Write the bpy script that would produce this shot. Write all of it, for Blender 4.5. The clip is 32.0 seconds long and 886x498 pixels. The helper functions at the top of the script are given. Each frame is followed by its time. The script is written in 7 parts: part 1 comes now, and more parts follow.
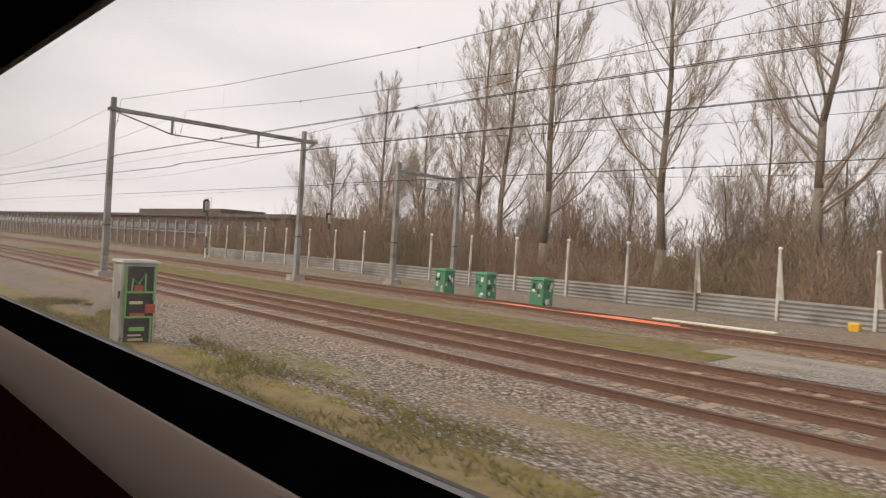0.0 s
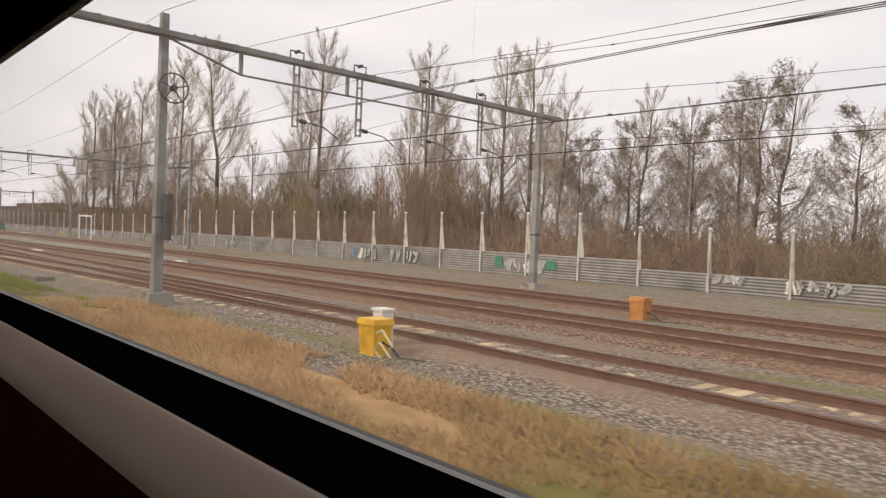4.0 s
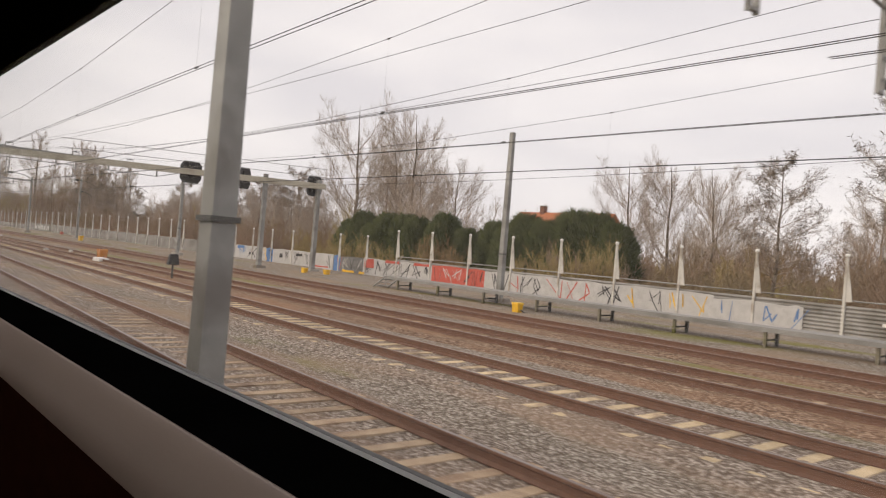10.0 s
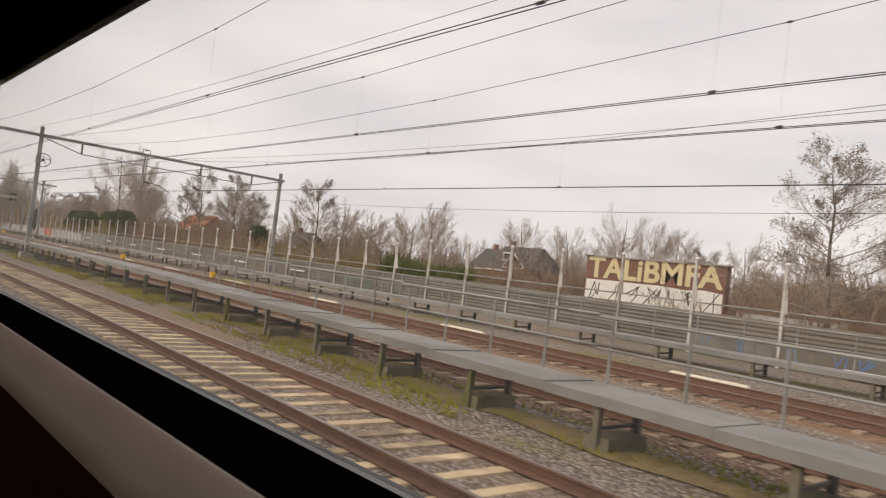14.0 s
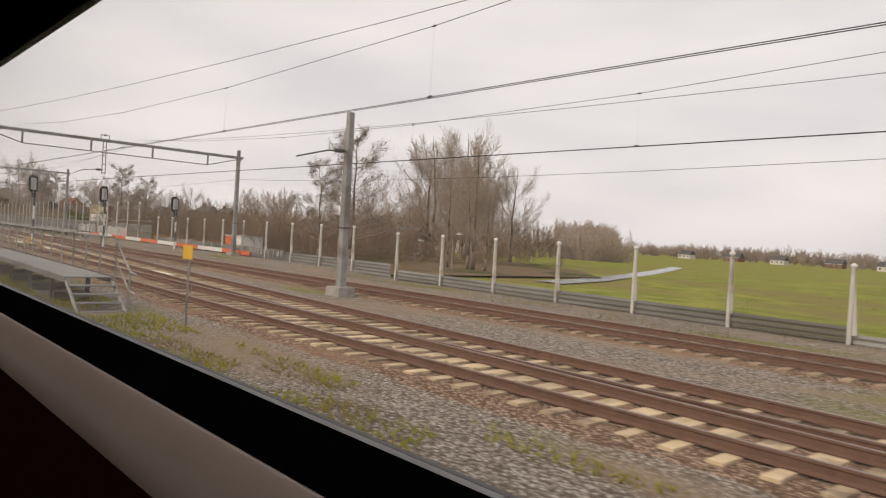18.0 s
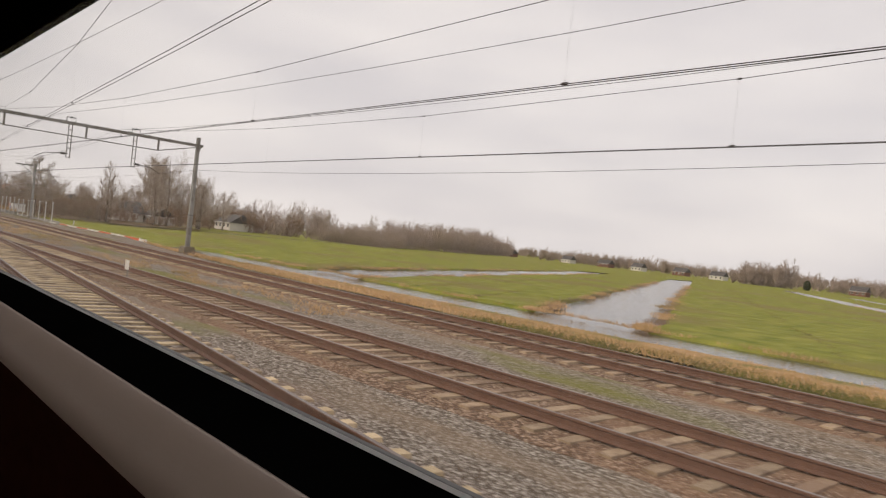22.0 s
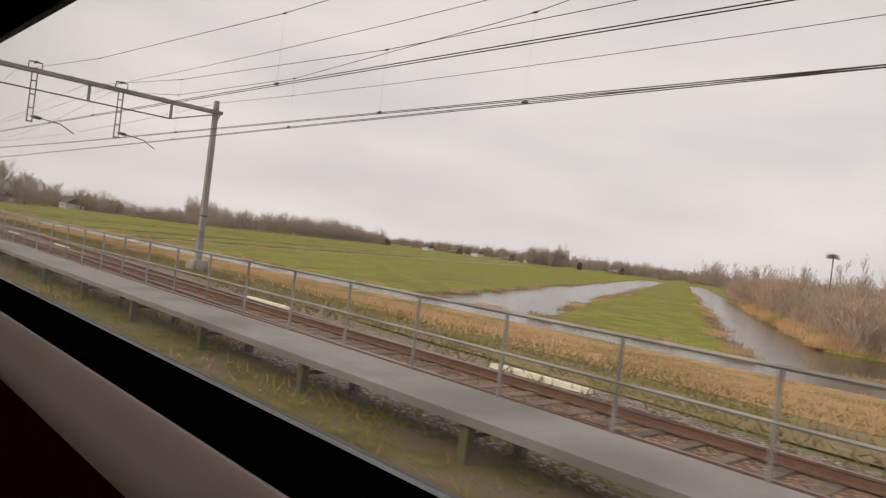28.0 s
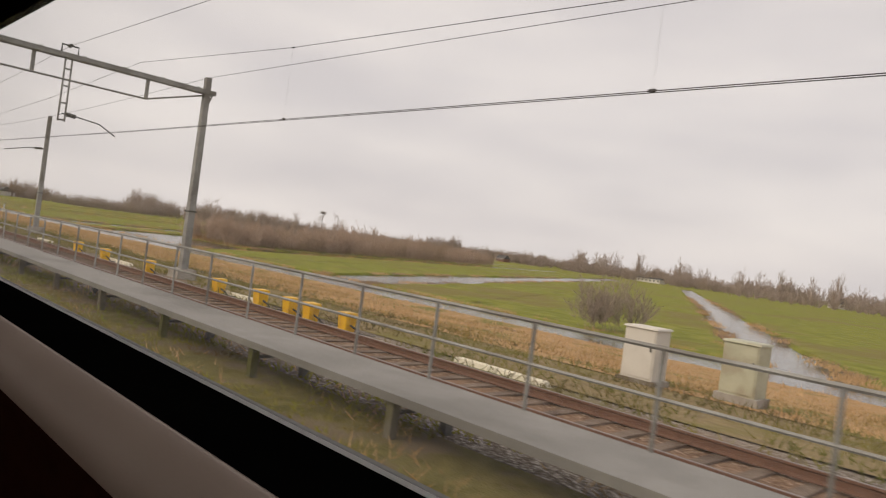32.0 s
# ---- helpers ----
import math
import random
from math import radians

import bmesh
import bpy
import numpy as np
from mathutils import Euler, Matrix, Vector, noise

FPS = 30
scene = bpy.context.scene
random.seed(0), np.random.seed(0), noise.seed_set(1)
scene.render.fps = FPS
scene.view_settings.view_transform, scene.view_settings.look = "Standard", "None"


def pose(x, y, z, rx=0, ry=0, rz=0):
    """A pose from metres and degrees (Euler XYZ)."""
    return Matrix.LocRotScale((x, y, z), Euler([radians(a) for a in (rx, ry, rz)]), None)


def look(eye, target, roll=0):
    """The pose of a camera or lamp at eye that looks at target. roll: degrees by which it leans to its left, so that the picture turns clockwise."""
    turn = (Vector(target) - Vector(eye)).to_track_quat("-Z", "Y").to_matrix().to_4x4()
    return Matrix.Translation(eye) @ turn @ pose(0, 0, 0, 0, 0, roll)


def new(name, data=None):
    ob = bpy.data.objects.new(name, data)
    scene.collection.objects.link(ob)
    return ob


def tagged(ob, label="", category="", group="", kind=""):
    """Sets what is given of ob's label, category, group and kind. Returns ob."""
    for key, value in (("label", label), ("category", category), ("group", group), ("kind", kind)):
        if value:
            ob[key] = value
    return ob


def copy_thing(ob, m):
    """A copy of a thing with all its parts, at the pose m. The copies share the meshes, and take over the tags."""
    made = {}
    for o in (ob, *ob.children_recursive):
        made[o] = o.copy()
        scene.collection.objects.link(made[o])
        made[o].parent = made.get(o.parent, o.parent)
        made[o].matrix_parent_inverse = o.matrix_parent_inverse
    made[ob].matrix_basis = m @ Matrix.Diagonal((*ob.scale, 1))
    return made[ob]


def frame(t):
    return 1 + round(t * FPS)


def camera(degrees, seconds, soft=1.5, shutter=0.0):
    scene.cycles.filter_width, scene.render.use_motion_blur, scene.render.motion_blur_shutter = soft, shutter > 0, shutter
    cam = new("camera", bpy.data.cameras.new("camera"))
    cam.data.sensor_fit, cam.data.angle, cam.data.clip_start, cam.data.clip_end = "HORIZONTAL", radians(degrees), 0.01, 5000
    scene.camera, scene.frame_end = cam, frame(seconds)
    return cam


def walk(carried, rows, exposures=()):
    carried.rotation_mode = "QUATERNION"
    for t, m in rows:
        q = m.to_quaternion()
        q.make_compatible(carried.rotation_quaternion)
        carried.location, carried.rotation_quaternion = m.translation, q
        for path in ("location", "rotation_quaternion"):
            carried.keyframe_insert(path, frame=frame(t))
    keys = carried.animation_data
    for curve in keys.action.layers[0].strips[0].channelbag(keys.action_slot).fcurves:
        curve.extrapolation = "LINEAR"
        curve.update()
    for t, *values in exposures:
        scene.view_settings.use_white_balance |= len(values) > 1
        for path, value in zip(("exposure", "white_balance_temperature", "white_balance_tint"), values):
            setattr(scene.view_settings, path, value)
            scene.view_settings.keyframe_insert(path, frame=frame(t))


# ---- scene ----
# x runs along the railway in the direction of travel, y away from the train, z up from the rail tops
LENS = 63.84
EYE = 2.078
PATH = [
    (0, 0.00, 47.63, -0.06, -3.49), (0.5, 13.17, 47.71, 0.15, -3.11), (1, 26.33, 47.74, 0.32, -2.96), (1.5, 39.48, 47.62, 0.37, -3.55), (2, 52.62, 47.49, 0.32, -4.07),
    (2.5, 65.74, 47.48, 0.12, -3.62), (3, 78.85, 47.50, -0.19, -2.95), (3.5, 91.95, 47.52, -0.71, -2.56), (4, 105.04, 47.52, -1.17, -2.33), (4.5, 118.12, 47.50, -1.24, -2.28),
    (5, 131.20, 47.47, -1.16, -2.30), (5.5, 144.28, 47.46, -1.02, -2.35), (6, 157.35, 47.47, -0.85, -2.42), (6.5, 170.42, 47.49, -0.66, -2.53), (7, 183.49, 47.54, -0.42, -2.71),
    (7.5, 196.55, 47.62, -0.04, -3.09), (8, 209.61, 47.52, 0.13, -3.43), (8.5, 222.67, 46.81, -0.44, -3.43), (9, 235.74, 47.49, -0.59, -3.15), (9.5, 248.81, 47.66, -0.40, -3.96),
    (10, 261.88, 47.92, 0.26, -4.81), (10.5, 274.96, 47.78, 0.30, -4.65), (11, 288.05, 47.55, 0.27, -4.30), (11.5, 301.13, 47.43, 0.65, -4.35), (12, 314.23, 47.39, 1.15, -4.66),
    (12.5, 327.32, 47.51, 1.59, -5.41), (13, 340.43, 47.58, 1.42, -6.08), (13.5, 353.53, 47.83, 1.55, -6.57), (14, 366.64, 47.95, 1.65, -6.65), (14.5, 379.76, 48.26, 1.81, -6.13),
    (15, 392.88, 47.99, 1.31, -5.53), (15.5, 406.00, 47.97, 0.60, -4.92), (16, 419.13, 48.01, -0.08, -4.38), (16.5, 432.26, 47.95, -0.49, -4.04), (17, 445.39, 48.22, -0.06, -4.25),
    (17.5, 458.51, 47.95, -0.41, -3.65), (18, 471.63, 47.91, -0.87, -3.52), (18.5, 484.74, 47.69, -0.88, -4.14), (19, 497.85, 47.29, -0.91, -4.95), (19.5, 510.96, 47.58, -0.61, -5.63),
    (20, 524.06, 47.94, -0.36, -6.21), (20.5, 537.17, 47.88, -0.56, -6.63), (21, 550.28, 47.87, -0.35, -6.37), (21.5, 563.40, 47.68, -0.35, -6.20), (22, 576.54, 47.85, -0.34, -6.19),
    (22.5, 589.69, 47.87, -0.28, -6.43), (23, 602.84, 47.84, -0.13, -6.31), (23.5, 616.01, 47.54, -0.40, -6.31), (24, 629.18, 47.46, -0.32, -6.50), (24.5, 642.37, 47.28, -0.40, -6.54),
    (25, 655.55, 47.24, -0.52, -7.07), (25.5, 668.75, 47.16, -0.36, -7.11), (26, 681.94, 47.11, -0.26, -6.92), (26.5, 695.14, 47.01, -0.17, -6.66), (27, 708.34, 47.00, -0.10, -6.45),
    (27.5, 721.55, 47.31, -0.05, -6.42), (28, 734.76, 46.74, -0.06, -6.92), (28.5, 747.98, 46.46, 0.11, -6.83), (29, 761.19, 46.31, 0.26, -6.67), (29.5, 774.40, 46.31, 0.16, -6.88),
    (30, 787.61, 46.36, 0.29, -7.16), (30.5, 800.81, 46.39, 0.16, -7.40), (31, 814.02, 46.33, -0.09, -7.44), (31.5, 827.22, 46.14, 0.27, -7.25), (32, 840.42, 45.92, 0.03, -7.63),
]
cam = camera(LENS, 32.0, soft=1.2, shutter=0.06)
walk(cam, [(t, pose(x, 0, EYE, 90 + pitch, roll, yaw)) for t, x, yaw, pitch, roll in PATH],
     [(0, 0.12, 6760, 12), (4, 0.18, 6750, 12), (7, 0.05, 6720, 12), (9, 0.16, 6700, 12), (12, 0.06, 6750, 12), (18, 0.02, 6800, 12), (24, -0.08, 6800, 12), (28, -0.12, 6860, 12), (32, -0.13, 6900, 12)])

# ---- sky and sun: a bright overcast winter day
world = bpy.data.worlds.new("overcast_sky")
scene.world = world
world.use_nodes = True
wn = world.node_tree
wn.nodes.clear()
sky = wn.nodes.new("ShaderNodeTexSky")
sky.sky_type, sky.sun_disc = 'NISHITA', False
sky.sun_elevation, sky.sun_rotation = radians(24), radians(200)
sky.air_density, sky.dust_density = 1.0, 4.0
soft_sky = wn.nodes.new("ShaderNodeMix")
soft_sky.data_type, soft_sky.blend_type = 'RGBA', 'MIX'
soft_sky.inputs["Factor"].default_value = 0.9
back = wn.nodes.new("ShaderNodeBackground")
back.inputs["Strength"].default_value = 0.1
out = wn.nodes.new("ShaderNodeOutputWorld")
cloud = wn.nodes.new("ShaderNodeTexNoise")
cloud.inputs["Scale"].default_value, cloud.inputs["Detail"].default_value = 2.2, 5.0
where = wn.nodes.new("ShaderNodeTexCoord")
flat = wn.nodes.new("ShaderNodeMapping")
flat.inputs["Scale"].default_value = (1, 1, 4.5)
wn.links.new(where.outputs["Generated"], flat.inputs[0])
wn.links.new(flat.outputs[0], cloud.inputs["Vector"])
grey = wn.nodes.new("ShaderNodeMix")
grey.data_type = 'RGBA'
grey.inputs[6].default_value, grey.inputs[7].default_value = (7.85, 7.66, 7.95, 1), (9.7, 9.4, 9.38, 1)
span_in = wn.nodes.new("ShaderNodeMapRange")
span_in.inputs[1].default_value, span_in.inputs[2].default_value = 0.35, 0.65
wn.links.new(cloud.outputs[0], span_in.inputs[0])
wn.links.new(span_in.outputs[0], grey.inputs[0])
wn.links.new(grey.outputs[2], soft_sky.inputs[7])
wn.links.new(sky.outputs[0], soft_sky.inputs[6])
wn.links.new(soft_sky.outputs[2], back.inputs[0])
wn.links.new(back.outputs[0], out.inputs[0])
sun = new("sun", bpy.data.lights.new("sun", 'SUN'))
sun.data.energy, sun.data.angle, sun.data.color = 1.7, radians(25), (1, 0.88, 0.7)
sun.matrix_world = look((0, 0, 60), (30, 60, 10))


# ---- materials
def material(name, base, second, rough=0.8, scale=6.0, metal=0.0, bump=0.2, fine=60.0, mix=0.5, third=None, third_scale=0.4, stretch=(1, 1, 1), vary=0.0, distance=0.01):
    """Two colours mixed by grain, a third by broad stains, with fine relief; vary: brightness from piece to piece."""
    m = bpy.data.materials.new(name)
    m.use_nodes = True
    nt = m.node_tree
    bsdf = nt.nodes["Principled BSDF"]
    bsdf.inputs["Roughness"].default_value, bsdf.inputs["Metallic"].default_value = rough, metal
    if rough >= 0.95:
        bsdf.inputs["Specular IOR Level"].default_value = 0.12
    geo = nt.nodes.new("ShaderNodeNewGeometry")
    mp = nt.nodes.new("ShaderNodeMapping")
    mp.inputs["Scale"].default_value = stretch
    nt.links.new(geo.outputs["Position"], mp.inputs[0])

    def noise_tex(s, detail=4.0):
        n = nt.nodes.new("ShaderNodeTexNoise")
        n.inputs["Scale"].default_value, n.inputs["Detail"].default_value = s, detail
        nt.links.new(mp.outputs[0], n.inputs["Vector"])
        return n.outputs[0]

    def ramp(value, lo, hi):
        r = nt.nodes.new("ShaderNodeMapRange")
        r.inputs[1].default_value, r.inputs[2].default_value = lo, hi
        nt.links.new(value, r.inputs[0])
        return r.outputs[0]

    def blend(fac, a, b):
        x = nt.nodes.new("ShaderNodeMix")
        x.data_type = 'RGBA'
        nt.links.new(fac, x.inputs[0])
        for sock, c in ((x.inputs[6], a), (x.inputs[7], b)):
            if isinstance(c, tuple):
                sock.default_value = (*c, 1)
            else:
                nt.links.new(c, sock)
        return x.outputs[2]

    col = blend(ramp(noise_tex(scale), 0.5 - 0.25 * mix - 0.05, 0.5 + 0.25 * (1 - mix) + 0.1), base, second)
    if third:
        col = blend(ramp(noise_tex(third_scale, 3.0), 0.5, 0.64), col, third)
    if vary:
        info = nt.nodes.new("ShaderNodeObjectInfo")
        isl = nt.nodes.new("ShaderNodeMath")
        isl.operation = 'ADD'
        nt.links.new(info.outputs["Random"], isl.inputs[0])
        nt.links.new(geo.outputs["Random Per Island"], isl.inputs[1])
        fr = nt.nodes.new("ShaderNodeMath")
        fr.operation = 'FRACT'
        nt.links.new(isl.outputs[0], fr.inputs[0])
        hsv = nt.nodes.new("ShaderNodeHueSaturation")
        mr = nt.nodes.new("ShaderNodeMapRange")
        mr.inputs[3].default_value, mr.inputs[4].default_value = 1 - vary, 1 + vary
        nt.links.new(fr.outputs[0], mr.inputs[0])
        nt.links.new(mr.outputs[0], hsv.inputs["Value"])
        nt.links.new(col, hsv.inputs["Color"])
        col = hsv.outputs[0]
    nt.links.new(col, bsdf.inputs["Base Color"])
    if bump:
        bp = nt.nodes.new("ShaderNodeBump")
        bp.inputs["Strength"].default_value, bp.inputs["Distance"].default_value = bump, distance
        nt.links.new(noise_tex(fine, 3.0), bp.inputs["Height"])
        nt.links.new(bp.outputs[0], bsdf.inputs["Normal"])
    return m


def stones_material(name, colours, size, dirt, moss=None):
    """Crushed stone: cells of mixed greys with deep joints, dirt and moss in broad patches."""
    colours = [tuple(0.92 * c for c in shade) for shade in colours]
    m = material(name, colours[0], colours[1], 0.95, 3.0, bump=0)
    nt = m.node_tree
    bsdf = nt.nodes["Principled BSDF"]
    geo = nt.nodes.new("ShaderNodeNewGeometry")
    vor = nt.nodes.new("ShaderNodeTexVoronoi")
    vor.inputs["Scale"].default_value = 1 / size
    nt.links.new(geo.outputs["Position"], vor.inputs["Vector"])
    sep = nt.nodes.new("ShaderNodeSeparateColor")
    nt.links.new(vor.outputs["Color"], sep.inputs[0])
    cr = nt.nodes.new("ShaderNodeValToRGB")
    cr.color_ramp.elements[0].color, cr.color_ramp.elements[1].color = (*colours[0], 1), (*colours[1], 1)
    e = cr.color_ramp.elements.new(0.5)
    e.color = (*colours[2], 1)
    nt.links.new(sep.outputs[0], cr.inputs[0])
    dark = nt.nodes.new("ShaderNodeMapRange")
    dark.inputs[1].default_value, dark.inputs[2].default_value = 0.3, 0.7
    dark.inputs[3].default_value, dark.inputs[4].default_value = 0.0, 0.9
    nt.links.new(vor.outputs["Distance"], dark.inputs[0])
    mx = nt.nodes.new("ShaderNodeMix")
    mx.data_type = 'RGBA'
    nt.links.new(dark.outputs[0], mx.inputs[0])
    nt.links.new(cr.outputs[0], mx.inputs[6])
    mx.inputs[7].default_value = (*[c * 0.35 for c in dirt], 1)
    col = mx.outputs[2]
    for tint, sc, lo, hi, seed in ((dirt, 0.35, 0.48, 0.66, 0), (moss, 0.22, 0.56, 0.66, 9)):
        if not tint:
            continue
        mp = nt.nodes.new("ShaderNodeMapping")
        mp.inputs["Scale"].default_value, mp.inputs["Location"].default_value = (0.25, 1, 1), (seed, seed, 0)
        nt.links.new(geo.outputs["Position"], mp.inputs[0])
        n = nt.nodes.new("ShaderNodeTexNoise")
        n.inputs["Scale"].default_value, n.inputs["Detail"].default_value = sc * 2, 6
        nt.links.new(mp.outputs[0], n.inputs["Vector"])
        r = nt.nodes.new("ShaderNodeMapRange")
        r.inputs[1].default_value, r.inputs[2].default_value, r.inputs[4].default_value = lo, hi, 0.8
        nt.links.new(n.outputs[0], r.inputs[0])
        x = nt.nodes.new("ShaderNodeMix")
        x.data_type = 'RGBA'
        nt.links.new(r.outputs[0], x.inputs[0])
        nt.links.new(col, x.inputs[6])
        x.inputs[7].default_value = (*tint, 1)
        col = x.outputs[2]
    nt.links.new(col, bsdf.inputs["Base Color"])
    bp = nt.nodes.new("ShaderNodeBump")
    bp.inputs["Strength"].default_value, bp.inputs["Distance"].default_value, bp.invert = 0.9, size * 0.5, True
    nt.links.new(vor.outputs["Distance"], bp.inputs["Height"])
    nt.links.new(bp.outputs[0], bsdf.inputs["Normal"])
    return m


M_BALLAST = stones_material("crushed_stone", ((0.2, 0.165, 0.14), (0.56, 0.49, 0.43), (0.37, 0.315, 0.27)), 0.06, (0.27, 0.19, 0.135))
M_BALLAST_RUST = stones_material("rusty_crushed_stone", ((0.17, 0.105, 0.07), (0.55, 0.41, 0.31), (0.31, 0.21, 0.145)), 0.055, (0.25, 0.15, 0.095))
M_VERGE = stones_material("weedy_crushed_stone", ((0.2, 0.17, 0.145), (0.55, 0.5, 0.44), (0.36, 0.315, 0.27)), 0.06, (0.26, 0.19, 0.13), (0.17, 0.165, 0.035))
M_GRAVEL = stones_material("pale_gravel", ((0.3, 0.275, 0.25), (0.55, 0.51, 0.47), (0.42, 0.39, 0.355)), 0.05, (0.36, 0.32, 0.27), (0.22, 0.2, 0.1))
M_RAIL = material("rusty_rail_steel", (0.125, 0.062, 0.04), (0.18, 0.095, 0.062), 0.7, 9, 0.1, 0.2, 80)
M_RAILTOP = material("worn_rail_head", (0.14, 0.09, 0.07), (0.24, 0.2, 0.18), 0.38, 4, 0.6, 0.05, 80, stretch=(0.1, 1, 1))
M_SLEEPER = material("pale_concrete_sleeper", (0.5, 0.385, 0.235), (0.62, 0.49, 0.32), 0.9, 5, 0, 0.3, 60, third=(0.26, 0.19, 0.13), third_scale=1.5, vary=0.2)
M_SLEEPER_OLD = material("stained_sleeper", (0.3, 0.215, 0.14), (0.42, 0.32, 0.215), 0.9, 5, 0, 0.3, 60, third=(0.2, 0.13, 0.085), third_scale=1.2, vary=0.2)
M_SLEEPER_DARK = material("dark_stained_sleeper", (0.14, 0.1, 0.075), (0.22, 0.165, 0.125), 0.9, 5, 0, 0.3, 60, third=(0.1, 0.065, 0.045), third_scale=1.2, vary=0.2)
M_MOSSGROUND = material("mossy_ground", (0.125, 0.115, 0.035), (0.23, 0.19, 0.07), 0.95, 3.5, 0, 0.9, 25, third=(0.2, 0.155, 0.1), third_scale=1.1, distance=0.04)
M_WEEDGROUND = material("weedy_ground", (0.2, 0.15, 0.08), (0.3, 0.235, 0.12), 0.95, 3.5, 0, 0.6, 25, third=(0.19, 0.165, 0.055), third_scale=0.5, distance=0.04)
M_STEEL = material("galvanised_steel", (0.25, 0.25, 0.242), (0.34, 0.34, 0.325), 0.65, 3, 0.3, 0.1, 40, third=(0.19, 0.18, 0.165), third_scale=0.9)
M_DARKSTEEL = material("dark_steel", (0.07, 0.07, 0.068), (0.12, 0.118, 0.11), 0.6, 3, 0.3, 0.1, 40)
M_WIRE = material("overhead_wire_metal", (0.06, 0.055, 0.055), (0.09, 0.085, 0.08), 0.6, 3, 0.5, 0)
M_CONCRETE = material("weathered_concrete", (0.3, 0.28, 0.25), (0.4, 0.375, 0.34), 0.9, 3, 0, 0.3, 30, third=(0.16, 0.13, 0.095), third_scale=0.8)
M_FOOTING = material("mossy_footing_concrete", (0.15, 0.135, 0.1), (0.22, 0.2, 0.15), 0.95, 3, 0, 0.4, 25, third=(0.13, 0.13, 0.05), third_scale=1.2)
M_POST = material("pale_painted_post", (0.5, 0.48, 0.44), (0.6, 0.58, 0.54), 0.75, 3, 0, 0.1, 40, third=(0.36, 0.32, 0.27), third_scale=1.2, vary=0.06)
M_BARRIER = material("weathered_barrier_slats", (0.22, 0.212, 0.2), (0.31, 0.3, 0.288), 0.7, 2, 0.1, 0.15, 30, third=(0.16, 0.15, 0.135), third_scale=0.5, vary=0.1)
M_WHITE = material("white_paint", (0.7, 0.69, 0.66), (0.8, 0.79, 0.76), 0.5, 4, 0, 0.05, 40)
M_YELLOW = material("yellow_paint", (0.75, 0.42, 0.015), (0.8, 0.5, 0.03), 0.45, 3, 0, 0.1, 30, third=(0.55, 0.3, 0.02), third_scale=2)
M_ORANGE = material("orange_paint", (0.62, 0.13, 0.05), (0.7, 0.17, 0.07), 0.55, 4, 0, 0.1, 30)
M_RUSTBOX = material("weathered_orange_box_paint", (0.5, 0.2, 0.045), (0.6, 0.27, 0.07), 0.65, 4, 0, 0.1, 30, third=(0.34, 0.13, 0.04), third_scale=2)
M_GRASS = material("meadow_grass", (0.14, 0.165, 0.02), (0.285, 0.28, 0.055), 0.95, 0.5, 0, 0.9, 7, third=(0.2, 0.168, 0.052), third_scale=0.07, distance=0.12)
M_DRY = material("dry_reed_grass", (0.36, 0.225, 0.105), (0.5, 0.325, 0.165), 0.95, 2.5, 0, 0.5, 20, third=(0.2, 0.18, 0.055), third_scale=0.35, distance=0.05)
M_WATER = material("ditch_water", (0.03, 0.032, 0.03), (0.04, 0.042, 0.04), 0.12, 0.5, 0, 0.7, 3.0, distance=0.04)
M_BARK = material("grey_brown_bark", (0.165, 0.135, 0.107), (0.26, 0.218, 0.178), 0.95, 8, 0, 0.4, 20, vary=0.15)
M_TWIG = material("bare_twigs", (0.31, 0.25, 0.2), (0.42, 0.345, 0.285), 0.95, 0.6, 0, 0, vary=0.18)
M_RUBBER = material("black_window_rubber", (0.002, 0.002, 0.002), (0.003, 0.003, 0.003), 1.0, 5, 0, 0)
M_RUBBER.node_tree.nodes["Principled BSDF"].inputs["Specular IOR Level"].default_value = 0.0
M_CHROME = material("brushed_metal_strip", (0.82, 0.82, 0.82), (0.9, 0.9, 0.9), 0.5, 5, 0.0, 0.02, 40)
M_PANEL = material("grey_beige_wall_panel", (0.4, 0.315, 0.26), (0.44, 0.35, 0.29), 0.6, 2, 0, 0.1, 120)
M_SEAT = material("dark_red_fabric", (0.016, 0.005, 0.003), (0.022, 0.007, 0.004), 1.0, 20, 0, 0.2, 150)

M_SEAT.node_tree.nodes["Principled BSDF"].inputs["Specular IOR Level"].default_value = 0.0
M_LITTER = material("leaf_litter", (0.14, 0.095, 0.058), (0.2, 0.14, 0.085), 0.95, 1.5, 0, 0.6, 12, third=(0.07, 0.075, 0.025), third_scale=0.15, distance=0.05)
# distance haze is mixed into this colour, paler and greyer than near brushwood
M_HAZEWOOD = material("haze_paled_brushwood", (0.3, 0.24, 0.2), (0.44, 0.36, 0.31), 0.95, 0.35, 0, 0, third=(0.36, 0.29, 0.22), third_scale=0.03, vary=0.2)
M_BRUSH = material("brown_brushwood", (0.22, 0.155, 0.112), (0.31, 0.225, 0.165), 0.95, 0.35, 0, 0, third=(0.2, 0.16, 0.095), third_scale=0.06, vary=0.22)
M_CONIFER = material("dark_conifer_foliage", (0.045, 0.055, 0.026), (0.088, 0.098, 0.045), 0.95, 1.2, 0, 0, vary=0.3)
M_HEDGE = material("green_clipped_hedge", (0.09, 0.115, 0.03), (0.15, 0.175, 0.05), 0.95, 1.2, 0, 0, vary=0.25)
M_ALDER = material("dark_cones_and_catkins", (0.14, 0.118, 0.102), (0.22, 0.185, 0.16), 0.95, 1.2, 0, 0, vary=0.25)
